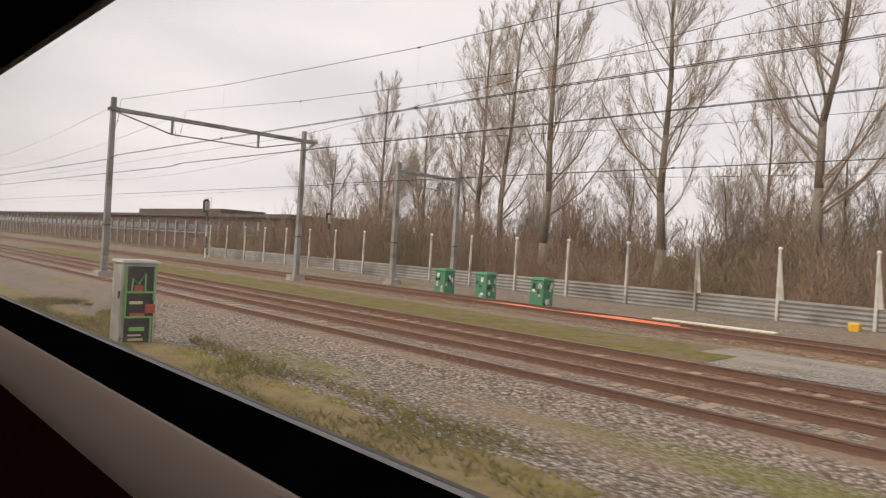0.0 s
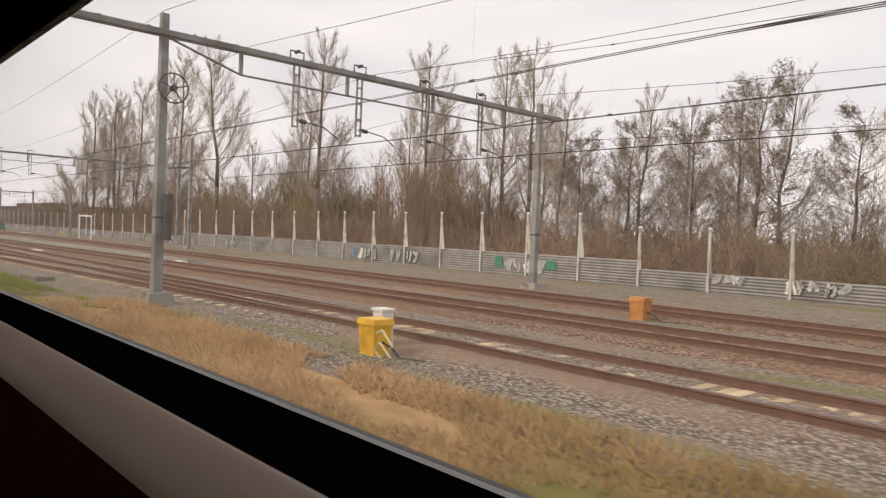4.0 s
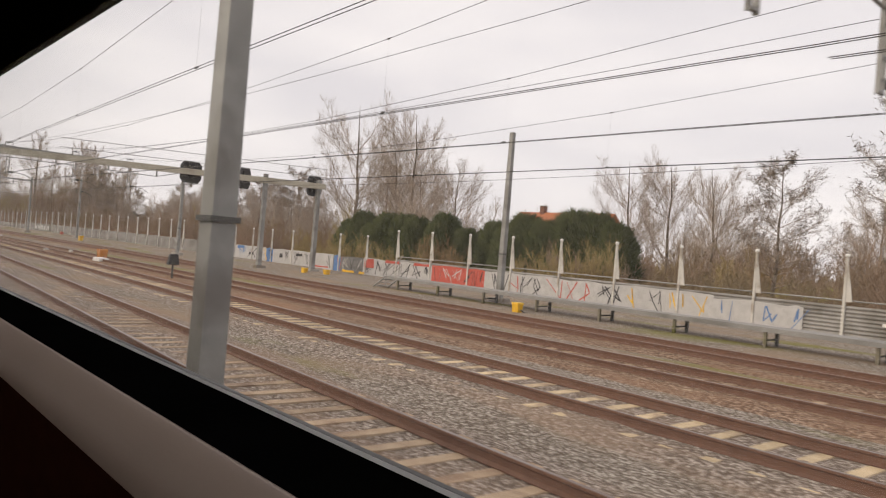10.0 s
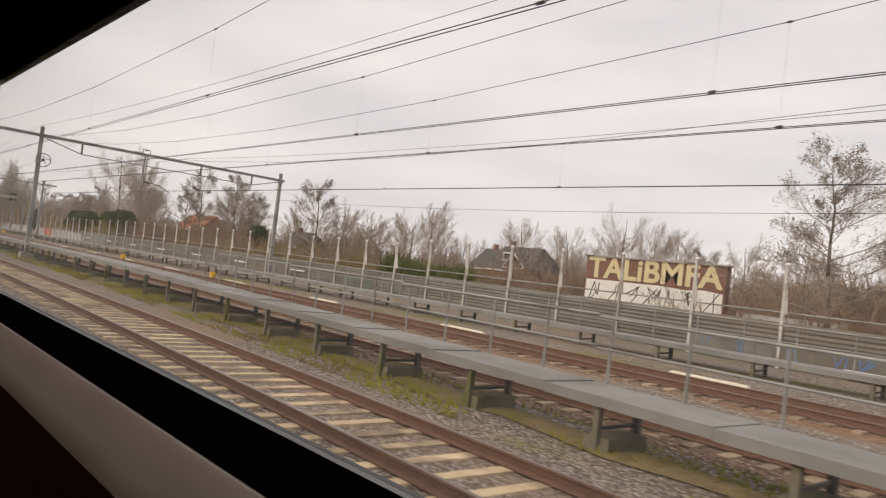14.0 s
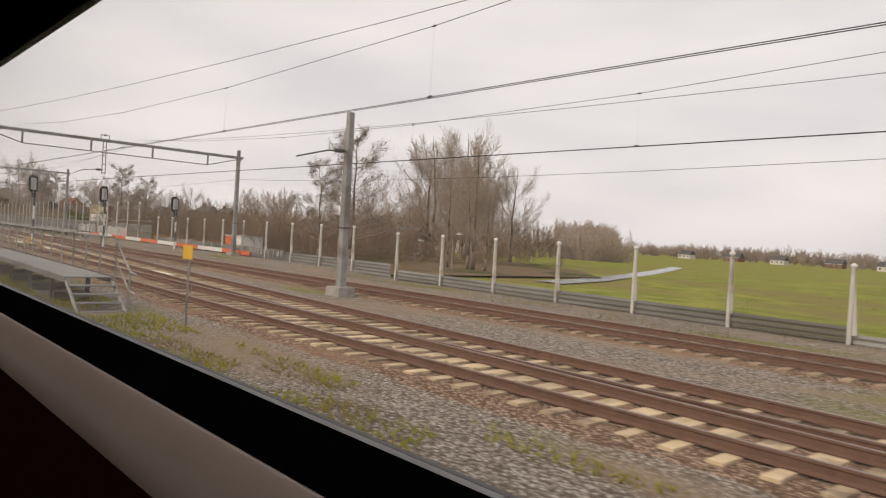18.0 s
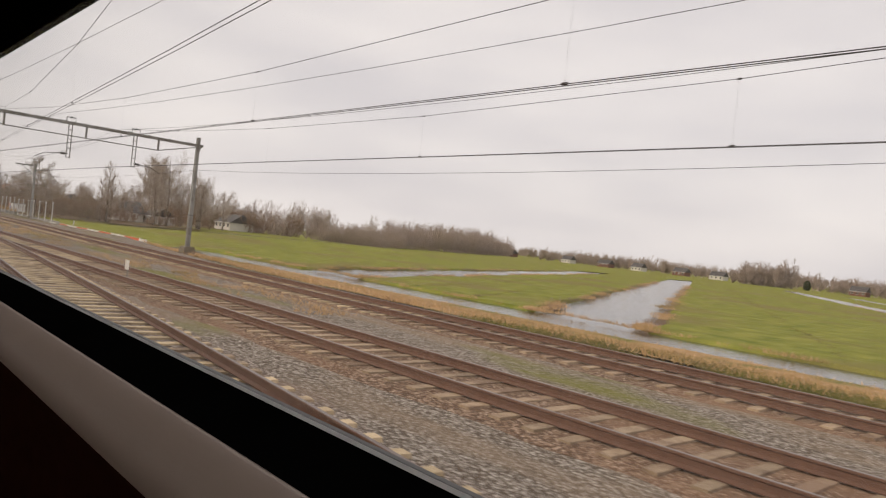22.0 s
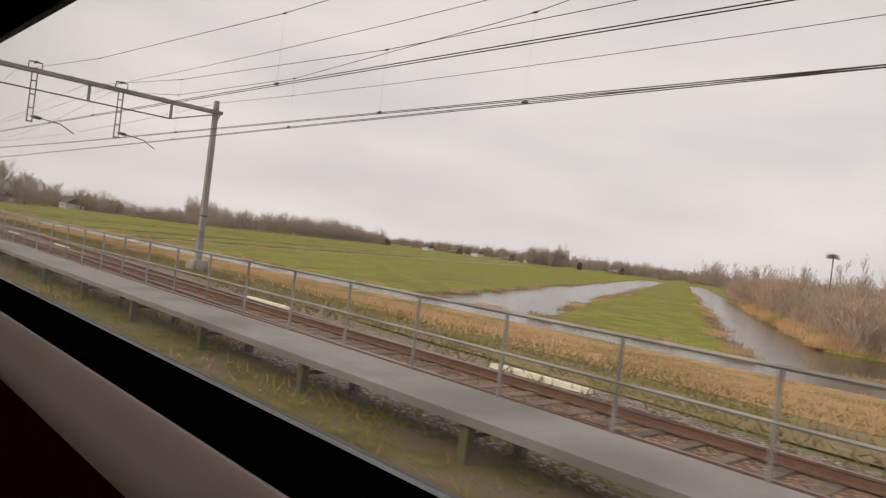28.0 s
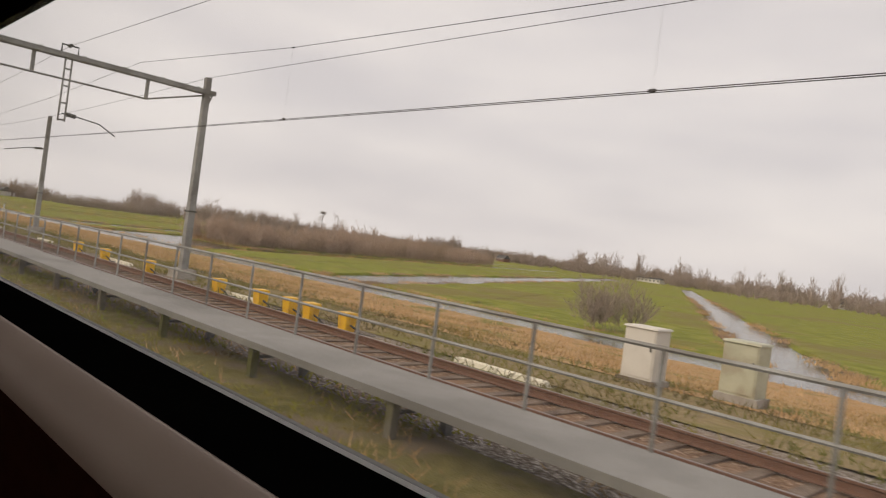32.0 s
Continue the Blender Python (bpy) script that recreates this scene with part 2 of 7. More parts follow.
M_STRAW = material("dry_grass_blades", (0.42, 0.26, 0.125), (0.6, 0.4, 0.215), 0.95, 0.7, 0, 0, third=(0.3, 0.21, 0.08), third_scale=0.12, vary=0.2)
M_WEED = material("green_brown_weeds", (0.12, 0.125, 0.03), (0.24, 0.195, 0.065), 0.95, 0.5, 0, 0, third=(0.13, 0.1, 0.045), third_scale=0.2, vary=0.25)
M_BRICK = material("red_brown_brickwork", (0.17, 0.085, 0.06), (0.23, 0.12, 0.085), 0.9, 6, 0, 0.3, 20)
M_PLASTER = material("pale_plaster", (0.6, 0.57, 0.52), (0.68, 0.65, 0.6), 0.9, 2, 0, 0.1, 20)
M_TILE = material("orange_roof_tiles", (0.36, 0.125, 0.055), (0.45, 0.17, 0.08), 0.8, 3, 0, 0.2, 10, vary=0.12)
M_SLATE = material("dark_roof_tiles", (0.06, 0.055, 0.055), (0.1, 0.09, 0.085), 0.8, 3, 0, 0.2, 10, vary=0.12)
M_GLASSDARK = material("dark_window_glass", (0.03, 0.035, 0.04), (0.045, 0.05, 0.055), 0.08, 1, 0, 0)
M_GREYBOX = material("light_grey_cabinet_paint", (0.4, 0.4, 0.39), (0.48, 0.48, 0.465), 0.6, 2, 0, 0.05, 40, third=(0.33, 0.31, 0.28), third_scale=1.5)
M_BLACK = material("black_paint", (0.012, 0.012, 0.013), (0.025, 0.025, 0.026), 0.5, 4, 0, 0.05, 30)
M_GREEN = material("green_paint", (0.04, 0.2, 0.1), (0.07, 0.26, 0.14), 0.6, 3, 0, 0.1, 30)
M_LIME = material("bright_green_paint", (0.16, 0.42, 0.1), (0.2, 0.5, 0.14), 0.6, 3, 0, 0.1, 30)
M_HOSE = material("bright_orange_plastic", (0.85, 0.19, 0.07), (0.95, 0.26, 0.11), 0.5, 4, 0, 0.1, 30)
M_SAGE = material("grey_green_cabinet_paint", (0.42, 0.42, 0.31), (0.5, 0.5, 0.38), 0.6, 2, 0, 0.05, 40, third=(0.36, 0.33, 0.24), third_scale=1.5)
M_BLUE = material("blue_paint", (0.07, 0.16, 0.36), (0.1, 0.21, 0.42), 0.6, 3, 0, 0.1, 30)
M_RED = material("red_paint", (0.45, 0.075, 0.05), (0.52, 0.1, 0.07), 0.6, 3, 0, 0.1, 30)
M_CREAM = material("cream_paint", (0.6, 0.52, 0.3), (0.66, 0.58, 0.36), 0.7, 3, 0, 0.1, 30)
M_SILVER = material("silver_paint", (0.42, 0.41, 0.4), (0.52, 0.51, 0.5), 0.6, 3, 0.1, 0.1, 30)
M_COVER = material("pale_trough_cover", (0.72, 0.68, 0.56), (0.82, 0.78, 0.66), 0.7, 3, 0, 0.1, 30)
M_WALKWAY = material("grey_walkway_deck", (0.22, 0.215, 0.205), (0.28, 0.274, 0.26), 0.85, 2, 0, 0.15, 60, third=(0.175, 0.17, 0.16), third_scale=0.5)
M_PANE = bpy.data.materials.new("dusty_window_glass")
M_PANE.use_nodes = True
pn = M_PANE.node_tree
pn.nodes.remove(pn.nodes["Principled BSDF"])
clear, dust, gloss, fres = (pn.nodes.new("ShaderNode" + k) for k in ("BsdfTransparent", "BsdfTranslucent", "BsdfGlossy", "Fresnel"))
clear.inputs[0].default_value, dust.inputs[0].default_value = (0.985, 0.98, 0.975, 1), (0.85, 0.82, 0.78, 1)
gloss.inputs["Roughness"].default_value, fres.inputs["IOR"].default_value = 0.5, 1.12
dirty, shiny = pn.nodes.new("ShaderNodeMixShader"), pn.nodes.new("ShaderNodeMixShader")
dirty.inputs[0].default_value = 0.05
pn.links.new(clear.outputs[0], dirty.inputs[1])
pn.links.new(dust.outputs[0], dirty.inputs[2])
pn.links.new(fres.outputs[0], shiny.inputs[0])
pn.links.new(dirty.outputs[0], shiny.inputs[1])
pn.links.new(gloss.outputs[0], shiny.inputs[2])
pn.links.new(shiny.outputs[0], pn.nodes["Material Output"].inputs[0])


# ---- mesh building
class Shape:
    def __init__(self):
        self.v, self.f = [], []

    def add(self, verts, faces):
        n = len(self.v)
        self.v.extend(verts)
        self.f.extend([tuple(i + n for i in q) for q in faces])
        return self

    def box(self, x0, x1, y0, y1, z0, z1):
        return self.add([(x0, y0, z0), (x1, y0, z0), (x1, y1, z0), (x0, y1, z0), (x0, y0, z1), (x1, y0, z1), (x1, y1, z1), (x0, y1, z1)],
                        [(3, 2, 1, 0), (4, 5, 6, 7), (0, 1, 5, 4), (1, 2, 6, 5), (2, 3, 7, 6), (3, 0, 4, 7)])

    def taper(self, x, y, z0, z1, a0, b0, a1, b1):
        """An upright block whose half sizes go from a0, b0 to a1, b1."""
        return self.add([(x - a0, y - b0, z0), (x + a0, y - b0, z0), (x + a0, y + b0, z0), (x - a0, y + b0, z0),
                         (x - a1, y - b1, z1), (x + a1, y - b1, z1), (x + a1, y + b1, z1), (x - a1, y + b1, z1)],
                        [(3, 2, 1, 0), (4, 5, 6, 7), (0, 1, 5, 4), (1, 2, 6, 5), (2, 3, 7, 6), (3, 0, 4, 7)])

    def rod(self, a, b, r0, r1=None, n=6):
        a, b = Vector(a), Vector(b)
        r1 = r0 if r1 is None else r1
        d = b - a
        if d.length < 1e-6:
            return self
        d.normalize()
        u = d.cross(Vector((0, 0, 1)) if abs(d.z) < 0.9 else Vector((1, 0, 0))).normalized()
        w = d.cross(u)
        ring = [(math.cos(2 * math.pi * k / n), math.sin(2 * math.pi * k / n)) for k in range(n)]
        vs = [tuple(a + (u * c + w * s) * r0) for c, s in ring] + [tuple(b + (u * c + w * s) * r1) for c, s in ring]
        fs = [(k, (k + 1) % n, n + (k + 1) % n, n + k) for k in range(n)]
        return self.add(vs, fs + [tuple(range(n - 1, -1, -1)), tuple(range(n, 2 * n))])

    def wire(self, points, r, n=4):
        """One unbroken tube along the points."""
        pts = [Vector(q) for q in points]
        vs, fs = [], []
        for i, q in enumerate(pts):
            d = (pts[min(i + 1, len(pts) - 1)] - pts[max(i - 1, 0)]).normalized()
            u = d.cross(Vector((0, 0, 1)) if abs(d.z) < 0.95 else Vector((1, 0, 0))).normalized()
            w = d.cross(u)
            vs += [tuple(q + (u * math.cos(2 * math.pi * k / n) + w * math.sin(2 * math.pi * k / n)) * r) for k in range(n)]
        for i in range(len(pts) - 1):
            fs += [(i * n + k, i * n + (k + 1) % n, (i + 1) * n + (k + 1) % n, (i + 1) * n + k) for k in range(n)]
        return self.add(vs, fs + [tuple(range(n - 1, -1, -1)), tuple(range(len(vs) - n, len(vs)))])

    def sweep(self, profile, path, closed=True):
        """A y-z profile along points of x, y, z."""
        k, vs, fs = len(profile), [], []
        for x, y, z in path:
            vs += [(x, y + a, z + b) for a, b in profile]
        for i in range(len(path) - 1):
            for j in range(k if closed else k - 1):
                fs.append((i * k + j, (i + 1) * k + j, (i + 1) * k + (j + 1) % k, i * k + (j + 1) % k))
        if closed:
            fs += [tuple(range(k)), tuple(range(len(vs) - 1, len(vs) - 1 - k, -1))]
        return self.add(vs, fs)

    def ball(self, c, r, n=8, squash=1.0):
        vs, fs = [], []
        m = n // 2
        for i in range(m + 1):
            th = math.pi * i / m
            for j in range(n):
                ph = 2 * math.pi * j / n
                vs.append((c[0] + r * math.sin(th) * math.cos(ph), c[1] + r * math.sin(th) * math.sin(ph), c[2] + r * squash * math.cos(th)))
        for i in range(m):
            for j in range(n):
                fs.append((i * n + j, (i + 1) * n + j, (i + 1) * n + (j + 1) % n, i * n + (j + 1) % n))
        return self.add(vs, fs)

    def ring(self, c, r, thick, axis="y", n=20):
        pts = []
        for k in range(n + 1):
            a = 2 * math.pi * k / n
            p, q = r * math.cos(a), r * math.sin(a)
            pts.append((c[0] + p, c[1], c[2] + q) if axis == "y" else (c[0], c[1] + p, c[2] + q))
        return self.wire(pts, thick, 5)

    def mesh(self, name):
        me = bpy.data.meshes.new(name)
        me.from_pydata([tuple(q) for q in self.v], [], self.f)
        me.update()
        return me


def rand(seed):
    return np.random.default_rng(seed)


def unit(v):
    return v / (np.linalg.norm(v, axis=-1, keepdims=True) + 1e-9)


def spikes(name, a, b, r, fine=None, limbs=None):
    """A mesh of thin tapered three-sided stems from points a to points b, with foot radii r, of the finest twigs (starts, ends, width),
    and of thicker four-sided limbs (starts, ends, radii at both ends)."""
    a, b = np.asarray(a, float), np.asarray(b, float)
    r = np.broadcast_to(np.asarray(r, float), (len(a),))[:, None]
    d = b - a
    d /= np.linalg.norm(d, axis=1)[:, None] + 1e-9
    ref = np.where(np.abs(d[:, 2:3]) < 0.9, np.array([[0, 0, 1.0]]), np.array([[1.0, 0, 0]]))
    u = np.cross(d, ref)
    u /= np.linalg.norm(u, axis=1)[:, None] + 1e-9
    w = np.cross(d, u)
    n = len(a)
    v = np.stack([a + u * r, a + (-0.5 * u + 0.866 * w) * r, a + (-0.5 * u - 0.866 * w) * r, b], 1).reshape(-1, 3)
    k = np.arange(n)[:, None] * 4
    tris = np.stack([k + np.array([[0, 1, 3]]), k + np.array([[1, 2, 3]]), k + np.array([[2, 0, 3]])], 1).reshape(-1)
    if fine:
        p, q, w = fine
        side = np.cross(q - p, np.random.default_rng(len(p)).normal(size=p.shape))
        side *= w / (np.linalg.norm(side, axis=1)[:, None] + 1e-9)
        tris = np.concatenate([tris, 4 * n + np.arange(3 * len(p))])
        v = np.vstack([v, np.stack([p - side, p + side, q], 1).reshape(-1, 3)])
    if limbs:
        p, q, ra, rb = limbs
        d = unit(q - p)
        u = unit(np.cross(d, np.where(np.abs(d[:, 2:3]) < 0.9, np.array([[0, 0, 1.0]]), np.array([[1.0, 0, 0]]))))
        w = np.cross(d, u)
        rings = [c + s * rr[:, None] for c, rr in ((p, ra), (q, rb)) for s in (u, w, -u, -w)]
        k = len(v) + np.arange(len(p))[:, None] * 8
        quads = [(i, (i + 1) % 4, 4 + (i + 1) % 4, 4 + i) for i in range(4)]
        tris = np.concatenate([tris, np.concatenate([np.concatenate([k + np.array([[a0, b0, c0]]), k + np.array([[a0, c0, d0]])], 1) for a0, b0, c0, d0 in quads], 1).reshape(-1)])
        v = np.vstack([v, np.stack(rings, 1).reshape(-1, 3)])
    count = len(tris) // 3
    me = bpy.data.meshes.new(name)
    me.vertices.add(len(v))
    me.vertices.foreach_set("co", v.astype(np.float32).ravel())
    me.loops.add(3 * count)
    me.loops.foreach_set("vertex_index", tris.astype(np.int32))
    me.polygons.add(count)
    me.polygons.foreach_set("loop_start", np.arange(0, 3 * count, 3, dtype=np.int32))
    me.update(calc_edges=True)
    return me


def part(name, shape, mat, parent=None, label="", smooth=False):
    me = shape if isinstance(shape, bpy.types.Mesh) else shape.mesh(name)
    if not me.materials:
        me.materials.append(mat)
    if smooth:
        me.polygons.foreach_set("use_smooth", [True] * len(me.polygons))
    ob = new(name, me)
    if parent:
        ob.parent = parent
    if label:
        ob["label"] = label
    return ob


def thing(name, label, category, group="", kind="", at=None):
    ob = new(name)
    if at is not None:
        ob.matrix_basis = at
    return tagged(ob, label, category, group, kind)


def spline(knots):
    xs, ys = [k[0] for k in knots], [k[1] for k in knots]

    def value(x):
        if x <= xs[0]:
            return ys[0]
        if x >= xs[-1]:
            return ys[-1]
        i = max(j for j in range(len(xs)) if xs[j] <= x)
        i = min(i, len(xs) - 2)

        def slope(j):
            if j <= 0 or j >= len(xs) - 1:
                return 0.0 if j > 0 else (ys[1] - ys[0]) / (xs[1] - xs[0])
            return (ys[j + 1] - ys[j - 1]) / (xs[j + 1] - xs[j - 1])
        h = xs[i + 1] - xs[i]
        u = (x - xs[i]) / h
        return (ys[i] * (2 * u ** 3 - 3 * u ** 2 + 1) + ys[i + 1] * (3 * u ** 2 - 2 * u ** 3)
                + h * slope(i) * (u ** 3 - 2 * u ** 2 + u) + h * slope(i + 1) * (u ** 3 - u ** 2))
    return value


# ---- the tracks, by their centre lines
START, END = -420.0, 1000.0
OWN = -1.0
TRACKS = {
    "own": [(START, OWN), (END, OWN)],
    "crossover": [(-40, OWN), (-5, 1.0), (20, 3.55), (45, 7.05), (59, 8.5), (70, 9.2), (85, 10.1), (96, 10.45)],
    "siding": [(START, 10.2), (-60, 10.3), (0, 10.5), (50, 10.8), (98, 10.4), (137, 9.7), (175, 8.5), (220, 7.0), (257, 4.9), (290, 2.3), (325, -0.3), (345, OWN)],
    "loop": [(100, 10.4), (135, 11.3), (175, 11.5), (220, 10.8), (257, 9.6), (281, 8.4), (310, 7.15), (336, 6.6), (360, 5.8), (400, 3.0), (440, -0.4), (460, OWN)],
    "main": [(START, 13.0), (-30, 13.2), (30, 13.9), (70, 15.0), (98, 15.5), (137, 15.0), (175, 14.3), (220, 14.0), (257, 14.0), (285, 13.5), (310, 12.9), (336, 12.2), (360, 11.6), (400, 10.4), (437, 9.4), (470, 8.7), (520, 8.5), (570, 8.45), (610, 8.35), (670, 8.7), (730, 8.9), (780, 8.8), (END, 9.1)],
    "junction": [(380, 16.5), (420, 13.4), (455, 10.6), (475, 9.5), (497, 8.75), (510, 8.5)],
    "outer": [(START, 22.0), (20, 21.8), (98, 20.7), (175, 20.1), (220, 19.4), (257, 18.7), (285, 18.2), (310, 17.8), (336, 17.4), (380, 16.9), (437, 16.5), (465, 16.3), (492, 15.8), (520, 14.9), (545, 14.2), (575, 13.7), (610, 13.4), (650, 12.6), (690, 10.6), (730, 8.9)],
    "branch": [(510, 8.5), (528, 7.4), (544, 6.3), (567, 4.2), (590, 1.4), (612, -0.6), (625, OWN)],
}
LINE = {name: spline(k) for name, k in TRACKS.items()}
RAIL = [(-0.07, -0.16), (0.07, -0.16), (0.07, -0.145), (0.012, -0.12), (0.012, -0.045), (0.036, -0.03), (0.036, -0.004), (0.03, 0), (-0.03, 0), (-0.036, -0.004), (-0.036, -0.03), (-0.012, -0.045), (-0.012, -0.12), (-0.07, -0.145)]


def span(a, b, step):
    n = max(1, round((b - a) / step))
    return [a + (b - a) * k / n for k in range(n + 1)]


# ---- ground: wooded verge first, then polder meadows cut by canals
FIELD, WATER, SKEW = -1.78, -2.0, 0.53
CANALS = [(509.8, 518.2), (541.0, 549.5), (592.0, 600.0), (618.0, 625.5), (689.0, 700.0), (714.8, 721.8), (745.5, 751.0), (780.0, 788.0), (822.3, 827.0)]  # by x at y = 45
DITCH = (33.0, 38.4)
BED = spline([(START, 31.2), (10, 31.5), (45, 32.0), (98, 32.1), (170, 32.7), (250, 32.6), (306, 30.9), (330, 30.2), (365, 27.6), (405, 25.8), (442, 24.6), (487, 22.4), (510, 21.4), (528, 18.4), (545, 16.6), (605, 15.8), (650, 15.0), (700, 12.6), (740, 11.0), (END, 11.2)])


def land(u):
    t = min(1.0, max(0.0, (u - 430) / 60))
    return -0.75 + (FIELD + 0.75) * t * t * (3 - 2 * t)


def bank_height(x, y):
    """The railway bank: level to the edge of the bed, then down to the land."""
    e = BED(x)
    t = min(1.0, max(0.0, (x - 500) / 40))
    foot = (e + 1.2 + (land(x) + 0.24) * -2.2) * (1 - t) + 30.0 * t
    return -0.24 if y < e else max(land(x), -0.24 + (land(x) + 0.24) * (y - e) / (foot - e))


us = span(-2600, 380, 90) + span(392, 500, 12)
for a, b in CANALS:
    us += [a - 1.0, a, (a + b) / 2, b, b + 1.0]
us += [760.0, 850.0, 900.0, 960.0, 1050.0] + span(1200, 3200, 200)
us = sorted(set(us))
vs = [-1500, -600, -100, -20, 5, 14, 24, DITCH[0] - 1.2, DITCH[0], DITCH[1], DITCH[1] + 1.0] + span(41, 101, 2.5) + span(105, 150, 5) + span(160, 330, 10) + [345, 420, 600, 1000, 1600, 2600, 4000]


def in_canal(u):
    return any(a - 1e-6 <= u <= b + 1e-6 for a, b in CANALS)


def ground_height(u, y):
    wet = (DITCH[0] <= y <= (55 if 714 < u < 752 else DITCH[1]) and 480 < u < 960) or (in_canal(u) and DITCH[0] <= y <= 331)
    wob = 0.05 * noise.noise((u * 0.13, y * 0.13, 0))
    fade = min(1.0, max(0.0, (y - 120) / 50))
    return (WATER - 0.5) if wet else land(u) + (FIELD - land(u)) * fade + wob


g = Shape()
for u in us:
    for y in vs:
        sy = min(max(y, 16), 330)
        wob = 0.9 * noise.noise((u * 0.4, y * 0.11, 3.0)) + 0.8 * noise.noise((u * 0.4, y * 0.33, 7.0)) if 38 < y < 331 and 500 < u < 900 else 0
        wy = 0.5 * noise.noise((u * 0.09, y, 8.0)) if 480 < u < 960 and 30 < y < 40 else 0
        g.v.append((u - SKEW * (sy - 45) * min(1, max(0, (u - 430) / 70)) + wob, y + wy, ground_height(u, y)))
n = len(vs)
g.f = [(i * n + j, (i + 1) * n + j, (i + 1) * n + j + 1, i * n + j + 1) for i in range(len(us) - 1) for j in range(n - 1)]
tagged(part("ground", g, M_GRASS), "flat green meadow land with darker tufts reaching the horizon", "ground", kind="structure")
tagged(part("water", Shape().add([(250, 30, WATER), (980, 30, WATER), (980, 375, WATER), (250, 375, WATER)], [(0, 1, 2, 3)]), M_WATER), "still grey water of the ditches and canals", "water", kind="structure")

bed = Shape()
xs = span(START, END, 2.0)
offs = [0.0, 0.12, 0.25, 0.38, 0.5, 0.6, 0.68, 0.76, 0.84, 0.92, 1.0]
for x in xs:
    e = BED(x)
    for u in offs:
        y = -9 + (e + 9) * u
        rise = 0.16 * min(1, max(0, (y - LINE["outer"](x) - 2.2) / 2.5)) if x < 440 else 0
        bed.v.append((x, y, -0.24 + rise + 0.04 * noise.noise((x * 0.3, y * 0.8, 0))))
    t = min(1.0, max(0.0, (x - 500) / 40))
    foot = (e + 1.2 + (land(x) + 0.24) * -2.2) * (1 - t) + 30.0 * t
    bed.v += [(x, foot, land(x) + 0.03)]
k = len(offs) + 1
bed.f = [(i * k + j, (i + 1) * k + j, (i + 1) * k + j + 1, i * k + j + 1) for i in range(len(xs) - 1) for j in range(k - 1)]
tagged(part("ballast_bed", bed, M_VERGE, smooth=True), "grey-brown crushed stone bed of the railway with weeds", "ballast", kind="structure")


def strip(name, x0, x1, lo, hi, z, mat, label, category, step=4.0):
    s = Shape()
    xs = span(x0, x1, step)
    for i, x in enumerate(xs):
        a, b = lo(x) + 0.35 * noise.noise((x * 0.5, 1, 2)), hi(x) + 0.35 * noise.noise((x * 0.5, 5, 2))
        s.v += [(x, a + (b - a) * q / 3, z(x) + 0.03 * (q in (1, 2)) + 0.03 * noise.noise((x, q, 0))) for q in range(4)]
    s.f = [(i * 4 + j, (i + 1) * 4 + j, (i + 1) * 4 + j + 1, i * 4 + j + 1) for i in range(len(xs) - 1) for j in range(3)]
    return tagged(part(name, s, mat, smooth=True), label, category, kind="structure")


strip("brown_ground", 411.5, 433, lambda x: BED(x) + 1.6, lambda x: 68 - max(0, x - 420), lambda x: -0.66, M_LITTER, "brown bare ground under the bushes", "ground", 2.0)
strip("woodland_floor", START, 412, lambda x: BED(x) + 1.5, lambda x: 116 if x < 366 else 74, lambda x: -0.62, M_LITTER, "brown leaf litter under the bare trees", "ground")
TURF = spline([(400, 1.3), (630, 1.3), (700, 5.0), (780, 6.0), (1000, 6.0)])
turf = Shape()
turf_xs = span(640, 900, 2.0)
for x in turf_xs:
    for q in range(5):
        y = BED(x) + 0.5 + (TURF(x) + 0.6) * q / 4
        turf.v.append((x, y, bank_height(x, y) + 0.03 + 0.03 * noise.noise((x * 0.7, y * 0.7, 5))))
turf.f = [(i * 5 + j, (i + 1) * 5 + j, (i + 1) * 5 + j + 1, i * 5 + j + 1) for i in range(len(turf_xs) - 1) for j in range(4)]
tagged(part("turf_bank", turf, M_WEEDGROUND, smooth=True), "olive and brown turf on the upper railway bank", "grass", kind="structure")
reed_bank = Shape()
xs = span(478, 960, 3.0)
for x in xs:
    for q in range(7):
        y = BED(x) + TURF(x) + (DITCH[0] - 0.8 - BED(x) - TURF(x)) * q / 6 + 0.3 * noise.noise((x * 0.4, q, 4))
        reed_bank.v.append((x, y, bank_height(x, y) + 0.045 + 0.04 * noise.noise((x * 0.7, y * 0.7, 1))))
reed_bank.f = [(i * 7 + j, (i + 1) * 7 + j, (i + 1) * 7 + j + 1, i * 7 + j + 1) for i in range(len(xs) - 1) for j in range(6)]
tagged(part("reed_bank", reed_bank, M_DRY, smooth=True), "bank of flattened straw-coloured reeds along the ditch", "grass", kind="structure")
path = Shape()
lane = spline([(42.0, 437.3), (49, 435.5), (55, 433.2), (78, 423.4), (122, 402.5), (170, 378.0)])
lane_ys = span(42, 165, 3)
for y in lane_ys:
    wide = 1.3 + 0.25 * noise.noise((y * 0.2, 3, 1))
    path.v += [(lane(y) + q * wide, y, land(430 if y > 60 else lane(y)) + (FIELD - land(430)) * min(1.0, max(0.0, (y - 120) / 50)) + 0.055) for q in (-1, 1)]
path.f = [(2 * i, 2 * i + 1, 2 * i + 3, 2 * i + 2) for i in range(len(lane_ys) - 1)]
tagged(part("farm_ditch", path, M_WATER), "narrow grey ditch across the meadow", "water", kind="structure")
strip("gravel_path", -9, 62, lambda x: LINE["main"](x) + 2.3, lambda x: LINE["outer"](x) - 2.2, lambda x: -0.2, M_GRAVEL, "pale grey gravel strip between two tracks", "path", 1.5)
